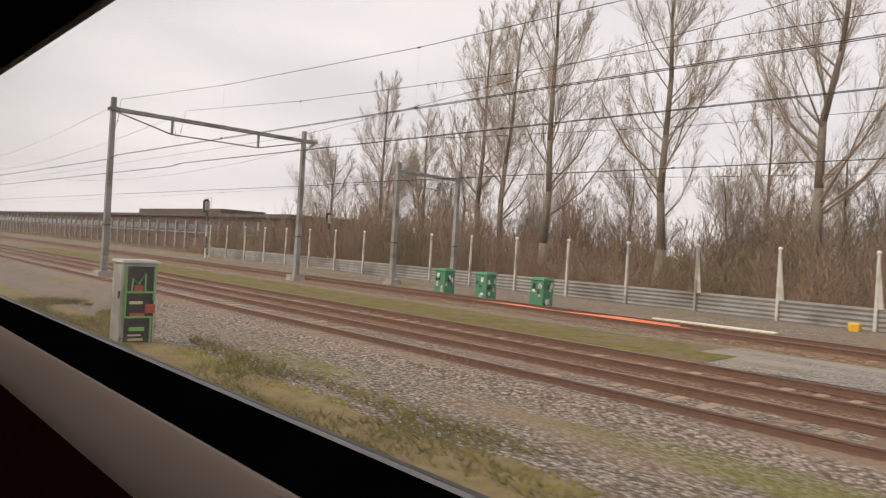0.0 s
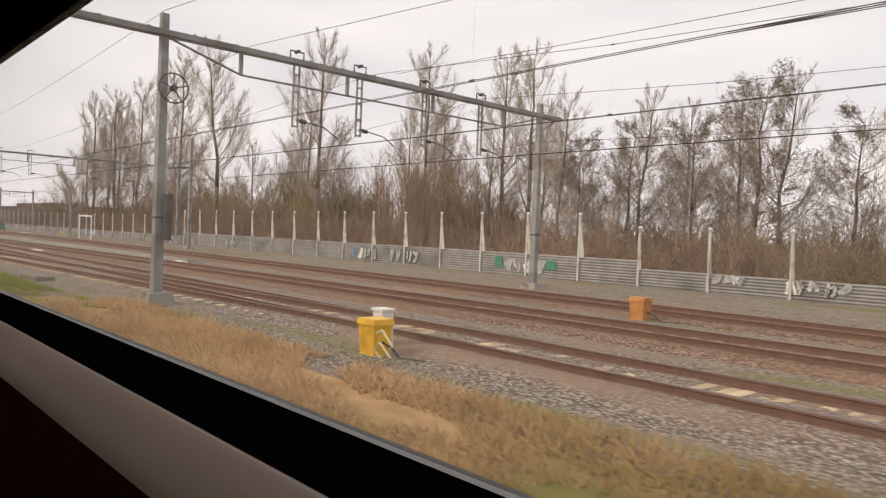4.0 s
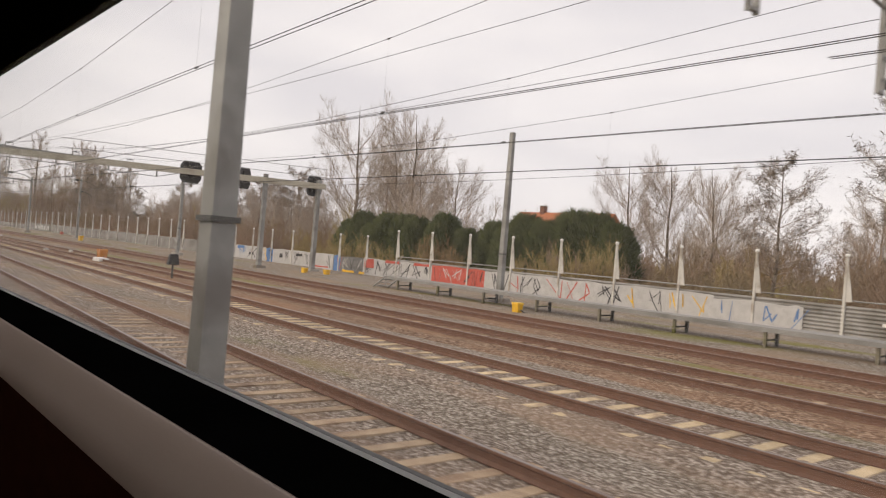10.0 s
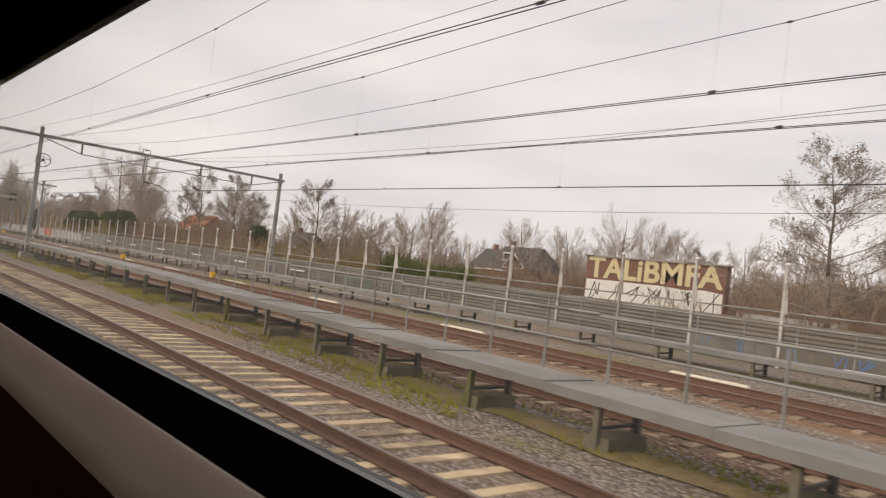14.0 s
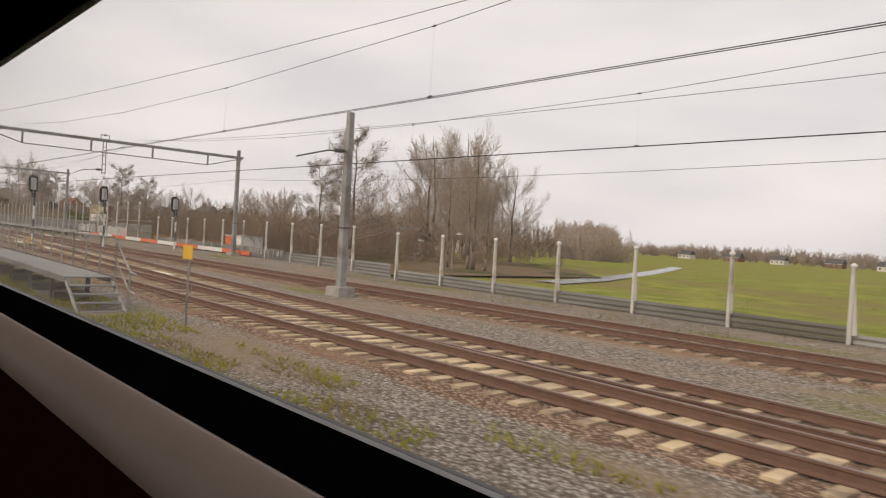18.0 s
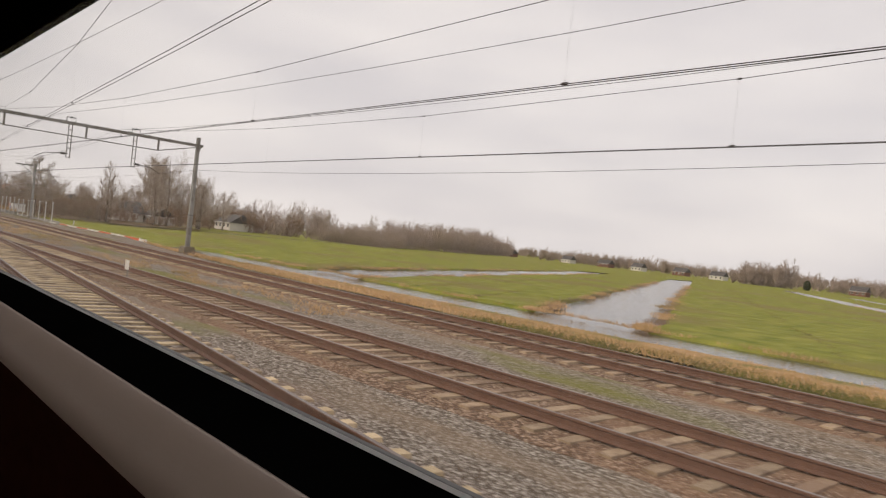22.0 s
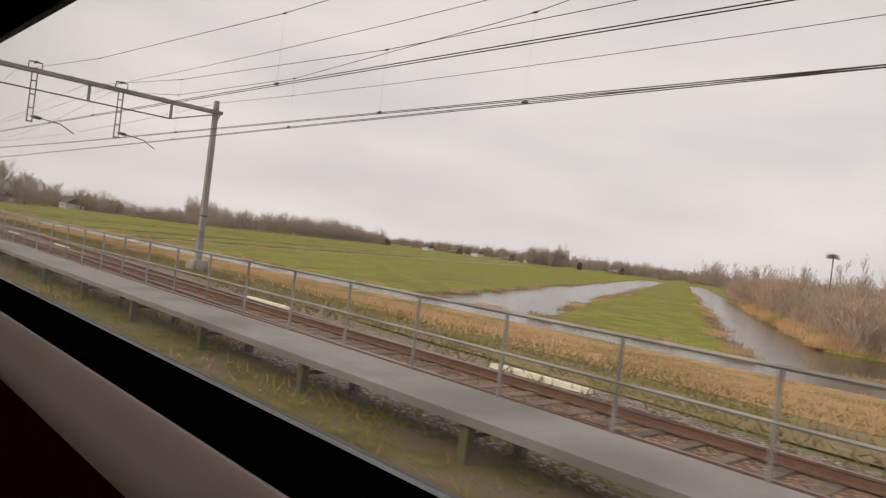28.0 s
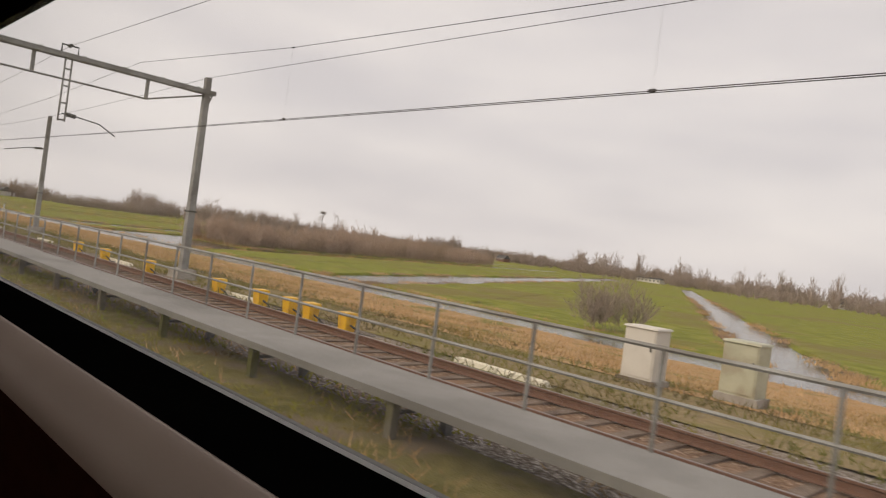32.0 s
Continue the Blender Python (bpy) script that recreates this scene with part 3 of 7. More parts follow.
strip("grassy_strip", -75, -8, lambda x: LINE["main"](x) + 2.0, lambda x: LINE["main"](x) + 5.5, lambda x: -0.2, M_MOSSGROUND, "green mossy strip between two tracks", "grass", 1.5)
DECK = spline([(270, 11.4), (287, 10.95), (296, 10.7), (305, 10.45), (332, 10.2), (350, 9.2), (369, 7.9), (400, 6.4), (425, 5.3), (440, 5.2), (460, 4.9)])
NEAR = lambda x: LINE["main"](x) - 3.42
for name, x0, x1, lo, hi, mat, label in (
        ("mossy_verge", 392, 470, lambda x: 2.2, lambda x: min(6.2, DECK(x) + 0.6) - max(0, (x - 440) * 0.07), M_MOSSGROUND, "yellow-green mossy strip on the trackside stones"),
        ("mossy_verge", 296, 396, lambda x: DECK(x) + 0.1, lambda x: DECK(x) + 0.9, M_WEEDGROUND, "mossy strip under the walkway"),
        ("mossy_verge", 606, 900, lambda x: 2.4, lambda x: 6.3, M_MOSSGROUND, "grassy and mossy strip under the walkway"),
        ("dry_verge", 82, 113, lambda x: 2.4, lambda x: 6.3, M_DRY, "pale dry straw ground beside the track"),
        ("mossy_verge", 60, 86, lambda x: 2.4, lambda x: 5.6, M_MOSSGROUND, "green mossy ground beside the track"),
        ("mossy_verge", 110, 124, lambda x: 2.4, lambda x: 6.0, M_MOSSGROUND, "green mossy ground beside the track"),
        ("weedy_verge", 138, 177, lambda x: 2.2, lambda x: 6.1, M_WEEDGROUND, "brown weedy ground beside the track"),
        ("mossy_verge", 177, 186, lambda x: 2.2, lambda x: 6.1, M_MOSSGROUND, "bright green grass patch beside the track"),
        ("weedy_verge", -40, 20, lambda x: 2.4, lambda x: 5.8, M_WEEDGROUND, "brown weedy ground beside the track")):
    strip(name, x0, x1, lo, hi, lambda x: -0.215, mat, label, "grass", 1.2)


def track(name, label, sleeper_step=0.6, near=None):
    knots = TRACKS[name]
    line = LINE[name]
    root = thing("railway_track", label, "railway track", "tracks of the railway")
    low = -0.006 * list(TRACKS).index(name)
    xs = span(knots[0][0], knots[-1][0], 3.0)
    shoulder = Shape()
    fine_xs = [x for x in xs if x < -60] + span(max(-60, knots[0][0]), min(900, knots[-1][0]), 0.6) + [x for x in xs if x > 900]
    for x in fine_xs:
        over = 0.045 if (name in ("main", "outer") and x < 300) or (name == "siding" and x < 250) else 0.03 if name == "loop" and x < 300 else 0.0
        ends = [-0.165 + over + 0.03 * noise.noise((x * 1.1, k * 3.7, len(name))) for k in range(2)]
        mid = [-0.168 + 0.4 * over + 0.03 * noise.noise((x * 0.9, k * 2.3, len(name) + 5)) for k in range(3)]
        prof = [(-2.0, -0.28), (-1.42, ends[0] - 0.02), (-0.86, ends[0]), (-0.6, mid[0]), (0, mid[1]), (0.6, mid[2]), (0.86, ends[1]), (1.42, ends[1] - 0.02), (2.0, -0.28)]
        shoulder.v += [(x, line(x) + a, b + low) for a, b in prof]
    shoulder.f = [(i * 9 + j, (i + 1) * 9 + j, (i + 1) * 9 + j + 1, i * 9 + j + 1) for i in range(len(fine_xs) - 1) for j in range(8)]
    part("ballast_crown", shoulder, M_BALLAST if name in ("own", "crossover", "siding", "loop", "branch") else M_BALLAST_RUST, root, "brownish crushed stone between the sleepers", smooth=True)
    for side in (-0.7525, 0.7525):
        part("rail", Shape().sweep(RAIL, [(x, line(x) + side, 0) for x in xs]), M_RAIL, root, "rust-brown steel rail")
        part("running_surface", Shape().sweep([(-0.03, 0.0), (0.03, 0.0), (0.026, 0.0035), (-0.026, 0.0035)], [(x, line(x) + side, 0.0005) for x in xs]), M_RAILTOP, root, "worn top of the rail")
    unit = Shape()
    unit.add([(-0.13, -1.27, -0.3), (0.13, -1.27, -0.3), (0.13, 1.27, -0.3), (-0.13, 1.27, -0.3),
              (-0.1, -1.25, -0.155), (0.1, -1.25, -0.155), (0.1, 1.25, -0.155), (-0.1, 1.25, -0.155)],
             [(4, 5, 6, 7), (0, 1, 5, 4), (1, 2, 6, 5), (2, 3, 7, 6), (3, 0, 4, 7)])
    me = unit.mesh("sleeper")
    rest, dark_rest = Shape(), Shape()
    count, x = 0, knots[0][0]
    while x < knots[-1][0]:
        y = line(x)
        a = math.atan((line(x + 0.5) - line(x - 0.5)))
        if near and near[0] <= x <= near[1] and count < 150:
            ob = part("sleeper", me, M_SLEEPER, root)
            ob.matrix_basis = Matrix.Translation((x, y, low * 0.5)) @ Matrix.Rotation(a, 4, 'Z')
            count += 1
        else:
            c, s = math.cos(a), math.sin(a)
            (dark_rest if name == "main" and x > 690 else rest).add([(x + p[0] * c - p[1] * s, y + p[0] * s + p[1] * c, p[2] + low * 0.5) for p in unit.v], unit.f)
        x += sleeper_step
    if rest.v:
        tagged(part("sleeper_row", rest, M_SLEEPER_OLD if name in ("main", "outer", "siding") else M_SLEEPER, root), kind="stuff")
    if dark_rest.v:
        tagged(part("sleeper_row", dark_rest, M_SLEEPER_DARK, root, "dark stained sleepers sunk in rusty stones"), kind="stuff")
    return root


track("own", "straight track of rusty rails on pale concrete sleepers under the train")
track("crossover", "curving connecting track with pale concrete sleepers", 0.75, (10, 80))
track("siding", "rusty track on pale sleepers beside the main line", 0.6, (90, 260))
track("loop", "rusty track on pale yellowish sleepers", 0.6, (230, 400))
track("main", "rusty main track on pale concrete sleepers", 0.6, (455, 630))
track("junction", "rusty converging track of a turnout", 0.6, (420, 510))
track("outer", "rusty outer track on pale concrete sleepers", 0.6, (470, 640))
track("branch", "rusty diverging track of a turnout on long pale sleepers", 0.6, (512, 600))


# ---- overhead line
def mast(root, x, y, h, base=-0.3, w=0.15):
    body = part("mast", Shape().taper(x, y, base, h, w, w * 0.87, w * 0.7, w * 0.67), M_STEEL, root, "tapered grey steel mast")
    part("mast_band", Shape().box(x - w - 0.02, x + w + 0.02, y - w, y + w, 2.2, 2.26), M_DARKSTEEL, body)
    part("foundation", Shape().taper(x, y, -0.7, 0.1, 0.48, 0.42, 0.4, 0.34), M_CONCRETE, root, "stained concrete foundation block")


def tension_wheel(root, x, y, z):
    """Spoked tensioning wheel on a mast, with its weights hanging below."""
    wheel = part("tension_wheel", Shape().ring((x, y, z), 0.42, 0.025, "x", 22), M_DARKSTEEL, root, "spoked dark tensioning wheel")
    for k in range(5):
        a = 2 * math.pi * k / 5 + 0.3
        part("spoke", Shape().rod((x, y, z), (x, y + 0.42 * math.cos(a), z + 0.42 * math.sin(a)), 0.018, n=5), M_DARKSTEEL, wheel)
    part("hub", Shape().rod((x - 0.09, y, z), (x + 0.09, y, z), 0.09, n=10), M_DARKSTEEL, wheel)
    part("weight_stack", Shape().rod((x, y - 0.05, 1.6), (x, y - 0.05, 2.9), 0.12, n=10), M_DARKSTEEL, root, "stack of grey tension weights")


def portal(x, y0, y1, h, mast_ys, brackets=(), reach=0.0, wheel=False):
    """Steel portal across the tracks: masts, beam with a lower tie, hanging posts with registration arms."""
    root = thing("catenary_portal", "grey steel overhead-line portal spanning the railway tracks", "portal", "overhead-line portals")
    for y in mast_ys:
        mast(root, x, y, h + 0.5)
    for dx in (-0.13, 0.13):
        part("beam_channel", Shape().box(x + dx - 0.04, x + dx + 0.04, y0, y1 + reach, h - 0.12, h + 0.04), M_STEEL, root)
    yy = y0 + 0.3
    batten = Shape().box(-0.17, 0.17, 0, 0.06, 0.04, 0.07).mesh("batten")
    while yy < y1 + reach:
        part("batten", batten, M_STEEL, root).matrix_basis = Matrix.Translation((x, yy, h))
        yy += 1.3
    ends = [y0] + [m for m in mast_ys if m < y1 - 1] + [y1]
    a, b = ends[-2], ends[-1]
    n = max(2, int((b - a) / 3.6))
    pts = [(x, a, h - 0.1)] + [(x, a + (b - a) * (k + 0.6) / (n + 0.2), h - 0.8) for k in range(n)] + [(x, b, h - 0.15)]
    part("tie_rod", Shape().wire(pts, 0.035, 6), M_STEEL, root)
    for p in pts[1:-1]:
        part("strut", Shape().box(x - 0.05, x + 0.05, p[1] - 0.05, p[1] + 0.05, p[2], h), M_STEEL, root)
    for y, side in brackets:
        for d in (-0.1, 0.1):
            part("hanging_bar", Shape().box(x - 0.035, x + 0.035, y + d - 0.02, y + d + 0.02, h - 2.15, h), M_STEEL, root)
        for q in range(4):
            part("hanging_rung", Shape().box(x - 0.03, x + 0.03, y - 0.08, y + 0.08, h - 2.13 + 0.55 * q, h - 2.08 + 0.55 * q), M_STEEL, root)
        arm = part("registration_arm", Shape().wire([(x, y, h - 1.9), (x - 0.05, y + side * 0.5, h - 1.92), (x - 0.1, y + side * 1.2, h - 2.0), (x - 0.12, y + side * 1.75, h - 2.3)], 0.022, 5), M_DARKSTEEL, root)
        part("insulator", Shape().rod((x - 0.02, y + side * 0.15, h - 1.9), (x - 0.05, y + side * 0.42, h - 1.92), 0.07, n=8), M_DARKSTEEL, arm)
        saddle = part("wire_saddle", Shape().wire([(x, y - 0.25, h + 0.05), (x, y - 0.25, h + 0.3), (x, y + 0.25, h + 0.3), (x, y + 0.25, h + 0.05)], 0.03, 5), M_DARKSTEEL, root)
        part("saddle_insulator", Shape().rod((x - 0.1, y, h + 0.3), (x + 0.1, y, h + 0.3), 0.06, n=8), M_DARKSTEEL, saddle)
    if reach:
        part("bracket", Shape().rod((x, y1 + reach * 0.8, h - 0.1), (x, y1, h - 0.75), 0.035), M_STEEL, root)
    if wheel:
        tension_wheel(root, x + 0.3 * wheel, mast_ys[0] + 0.2, h - 1.6)
    return root


PORTALS = [  # x, first y, last y, beam height, masts, hanging posts, reach past the last mast, tension wheel
    (-34.7, 10.4, 20.7, 7.6, (10.6, 20.7), (), 0.8, False),
    (-32.3, 25.6, 30.4, 6.4, (25.6, 30.4), (), 0.2, False),
    (26.7, -3.5, 31.6, 8.3, (10.2, 31.6), ((14.5, 1), (17, 1), (22.5, 1), (26, 1)), 0.8, False),
    (84.6, -3.5, 24.2, 7.5, (7.7, 24.2), ((12, 1), (14.5, 1), (17.5, 1), (20.5, 1)), 1.4, True),
    (144.2, -3.5, 24.5, 7.5, (24.5,), ((8, -1), (11.5, 1), (15, 1), (19.5, 1)), 1.6, False),
    (199.9, -3.5, 24.6, 7.3, (24.6,), ((8, -1), (11.2, 1), (15.8, 1), (20, 1)), 1.6, False),
    (258, -3.5, 23.5, 7.3, (23.5,), ((8, -1), (12.5, 1), (16.5, 1), (20, 1)), 1.6, False),
    (316, -3.5, 27.4, 7.6, (10.5, 27.4), ((3, 1), (17.0, 1)), 0.3, True),
    (370.6, -3.5, 25.4, 7.5, (10.2, 25.4), ((14.4, -1), (18.8, -1), (20.9, 1)), 0.3, False),
    (423.3, -3.5, 23.3, 7.0, (7.3, 23.3), ((3, 1), (14.2, -1)), 0.3, -1),
    (479.8, -3.5, 11.0, 6.7, (11.0,), ((2.5, 1), (6.2, 1)), 0.4, False),
    (529.2, -3.5, 19.6, 7.0, (5.6, 19.6), ((11.7, -1), (15.5, 1)), 0.3, True),
    (589.7, -3.5, 12.93, 7.0, (12.93,), ((5.2, -1), (7.7, 1)), 2.9, True),
    (646.5, -3.5, 15.2, 6.9, (15.2,), ((7.2, 1), (10.9, 1)), 0.3, False),
    (701.8, -3.5, 15.0, 7.3, (15.0,), ((7.2, 1), (10.6, 1)), 0.3, False),
    (754.6, -3.5, 13.2, 7.1, (13.2,), ((3, 1),), 0.8, -1),
    (815.0, -3.5, 11.5, 6.7, (11.5,), ((6.8, 1),), 0.3, False),
]
for row in PORTALS:
    portal(*row)


def single_mast(x, y, h, arm=0.0, arm_z=4.9, label="plain grey steel overhead-line mast on a concrete foot", stay=0.0):
    root = thing("catenary_mast", label, "mast", "single overhead-line masts")
    mast(root, x, y, h, w=0.17 if y < 5.6 else 0.15)
    if arm:
        a = part("cantilever", Shape().wire([(x, y, arm_z + 0.4), (x - 0.1, y + arm * 0.4, arm_z + 0.35), (x - 0.2, y + arm, arm_z)], 0.03, 6), M_DARKSTEEL, root)
        part("insulator", Shape().rod((x, y + arm * 0.1, arm_z + 0.4), (x - 0.05, y + arm * 0.28, arm_z + 0.37), 0.075, n=8), M_DARKSTEEL, a)
    if stay:
        for d in (-0.1, 0.1):
            part("stay_wire", Shape().rod((x, y + d, h - 1.2), (x + stay, y + d, -0.2), 0.022, n=5), M_STEEL, root)


for row in [(3.0, 27.0, 6.6), (44.0, 25.7, 9.6, -2.4, 6.6), (161.7, 26.5, 7.6, 1.4, 5.6), (213.2, 5.2, 7.9), (206.3, 4.9, 8.0), (238.0, 25.5, 8.2), (254.6, 3.3, 7.6), (450.1, 14.6, 6.4, -2.0, 4.6),
            (490.2, 6.7, 7.2, 2.2, 4.9), (589.5, 18.2, 7.1, -1.4, 4.4), (754.0, 8.0, 7.2, 2.0, 4.6), (786.2, 8.9, 7.2), (790.6, 12.7, 7.1, -2.2, 4.6)]:
    single_mast(*row)
single_mast(197.4, 4.3, 8.0, stay=9.0, label="near grey steel mast with stay wires")
for sx, sy, top, run in ((589.7, 12.93, 5.6, -7), (529.2, 5.6, 5.6, -7), (423.3, 7.3, 5.6, -7), (479.8, 11.0, 5.6, -7), (754.6, 13.2, 7.1, 8.2)):
    st = thing("mast_stay", "pair of thin steel stay wires anchoring a mast", "stay wire", "mast stays")
    for d in (-0.09, 0.09):
        part("stay_wire", Shape().rod((sx + math.copysign(0.15, run), sy + d, top), (sx + run, sy + d - 0.5, -0.25), 0.016, n=5), M_STEEL, st)

boom = thing("registration_boom", "long slim boom from a mast to the near overhead wire", "boom")
part("boom_rod", Shape().wire([(370.6, 10.1, 5.65), (370.5, 8.6, 5.72), (370.4, 7.1, 5.85), (370.3, 5.8, 5.95)], 0.028, 6), M_DARKSTEEL, boom)
part("insulator", Shape().rod((370.55, 9.3, 5.68), (370.53, 8.9, 5.7), 0.08, n=8), M_DARKSTEEL, boom)

gallows = thing("catenary_gallows", "steel mast with a short overhead bracket beside the barrier", "mast")
mast(gallows, 477.4, 21.05, 6.5)
part("bracket_beam", Shape().box(477.3, 477.5, 18.9, 21.1, 6.25, 6.4), M_STEEL, gallows)
part("bracket_brace", Shape().rod((477.4, 19.6, 6.25), (477.4, 20.95, 5.2), 0.05), M_STEEL, gallows)


CONTACT = spline([(START, 5.25), (240, 5.22), (335, 5.08), (420, 4.9), (520, 4.72), (END, 4.7)])


def catenary(line, x0, x1, stations, label, sag=1.28, top=2.4, z0=0.0):
    """A pair of contact wires with a sagging carrier wire above them and thin droppers between."""
    xs = [x0] + [s for s in stations if x0 < s < x1] + [x1]
    low = [(x, line(x) + 0.2 * (1 if i % 2 else -1), CONTACT(x) + z0) for i, x in enumerate(xs)]
    root = thing("contact_line", label, "overhead wire", "overhead wires")
    for d in (-0.045, 0.045):
        part("contact_wire", Shape().wire([(x, y + d, z) for x, y, z in low], 0.008, 4), M_WIRE, root)
    up, drops = [], Shape()
    for i in range(len(xs) - 1):
        a, b = xs[i], xs[i + 1]
        m = max(4, int((b - a) / 9))
        for q in range(m):
            u = q / m
            x = a + (b - a) * u
            z = low[i][2] * (1 - u) + low[i + 1][2] * u
            zz = z + top - (top - sag) * 4 * u * (1 - u)
            y = low[i][1] * (1 - u) + low[i + 1][1] * u
            up.append((x, y, zz))
            if 0 < q:
                drops.rod((x, y, z), (x, y, zz), 0.0017, n=3)
                drops.rod((x - 0.06, y, z + 0.02), (x + 0.06, y, z + 0.02), 0.025, n=4)
                drops.rod((x - 0.05, y, zz), (x + 0.05, y, zz), 0.022, n=4)
    up.append((xs[-1], low[-1][1], low[-1][2] + top))
    part("carrier_wire", Shape().wire(up, 0.0075, 4), M_WIRE, root)
    tagged(part("dropper", drops, M_WIRE, root), kind="stuff")


STATIONS = [p[0] for p in PORTALS]
catenary(LINE["main"], -300, 1000, [-260, -200, -150, -95] + STATIONS + [875, 935], "overhead contact line above the main track")
catenary(LINE["outer"], -300, 735, [-260, -200, -150, -95] + STATIONS, "overhead contact line above the outer track")
catenary(LINE["siding"], -300, 320, [-260, -200, -150, -95] + STATIONS, "overhead contact line above the siding")
catenary(LINE["loop"], 100, 440, STATIONS, "overhead contact line above the loop track")
catenary(LINE["branch"], 500, 612, [529, 565], "overhead contact line above the branch track")

catenary(spline([(640, 8.6), (690, 6.9), (728, 6.55), (760, 6.2)]), 640, 760, STATIONS, "overhead contact line leaving the main track")
catenary(spline([(258, 10.6), (316, 10.0), (372, 9.4), (424, 7.5)]), 258, 424, STATIONS, "overhead contact line between two tracks")


def feeder(points, label, r=0.008):
    full = []
    for (xa, ya, za), (xb, yb, zb) in zip(points[:-1], points[1:]):
        for q in range(8):
            u = q / 8
            full.append((xa + (xb - xa) * u, ya + (yb - ya) * u, za + (zb - za) * u - 2.0 * u * (1 - u) * min(1, (xb - xa) / 60)))
    full.append(points[-1])
    ob = part("feeder_wire", Shape().wire(full, r, 4), M_WIRE)
    tagged(ob, label, "overhead wire", "overhead wires")


feeder([(-300, 30, 5.9), (-29.3, 28.6, 6.2), (26.7, 31.6, 6.4), (84.6, 24.2, 6.3), (144.2, 24.5, 6.2), (199.9, 24.6, 6.2), (258, 23.5, 6.0), (316, 27.4, 6.0), (370.6, 25.4, 5.8), (423.3, 23.3, 5.4), (479.1, 19.2, 5.0), (529.2, 19.6, 5.3), (589.5, 18.2, 5.6), (646.5, 15.2, 5.4)], "thin feeder wire along the outer masts")
feeder([(-300, 17, 7.4), (-33, 19.3, 7.5), (26.7, 10.2, 9.0), (84.6, 7.7, 8.1), (144.2, 12, 7.9), (199.9, 12, 7.8), (258, 12, 7.8), (316, 10.5, 8.2), (370.6, 10.2, 8.2), (423.3, 7.3, 7.5), (479.8, 11, 7.2), (529.2, 11, 7.4), (590.3, 12.6, 7.4), (646.5, 15.2, 7.4), (701.8, 15.0, 7.7), (754.6, 13.2, 7.5), (815, 11.5, 7.2), (1000, 11, 7.2)], "thin feeder wire along the mast tops")
feeder([(84.6, 16, 7.8), (144.2, 16, 7.8), (199.9, 16, 7.6), (258, 16, 7.6), (316, 20, 7.9), (370.6, 21, 7.9), (423.3, 17, 7.3), (479.1, 17.6, 6.4), (529.2, 15.5, 7.3), (590.3, 15.4, 7.2), (646.5, 11, 7.2), (701.8, 10.6, 7.6), (754.6, 9, 7.4), (815, 6.8, 7.0), (1000, 7, 7)], "thin carrier wire over the portal beams")
feeder([(423.3, 4, 7.3), (479.8, 2.5, 7.0), (529.2, 6, 7.3), (590.3, 5.2, 7.3), (646.5, 4, 7.2), (701.8, 4, 7.6), (754.6, 3, 7.4), (815, 3, 7.0), (1000, 3, 7)], "thin carrier wire close above the trains")


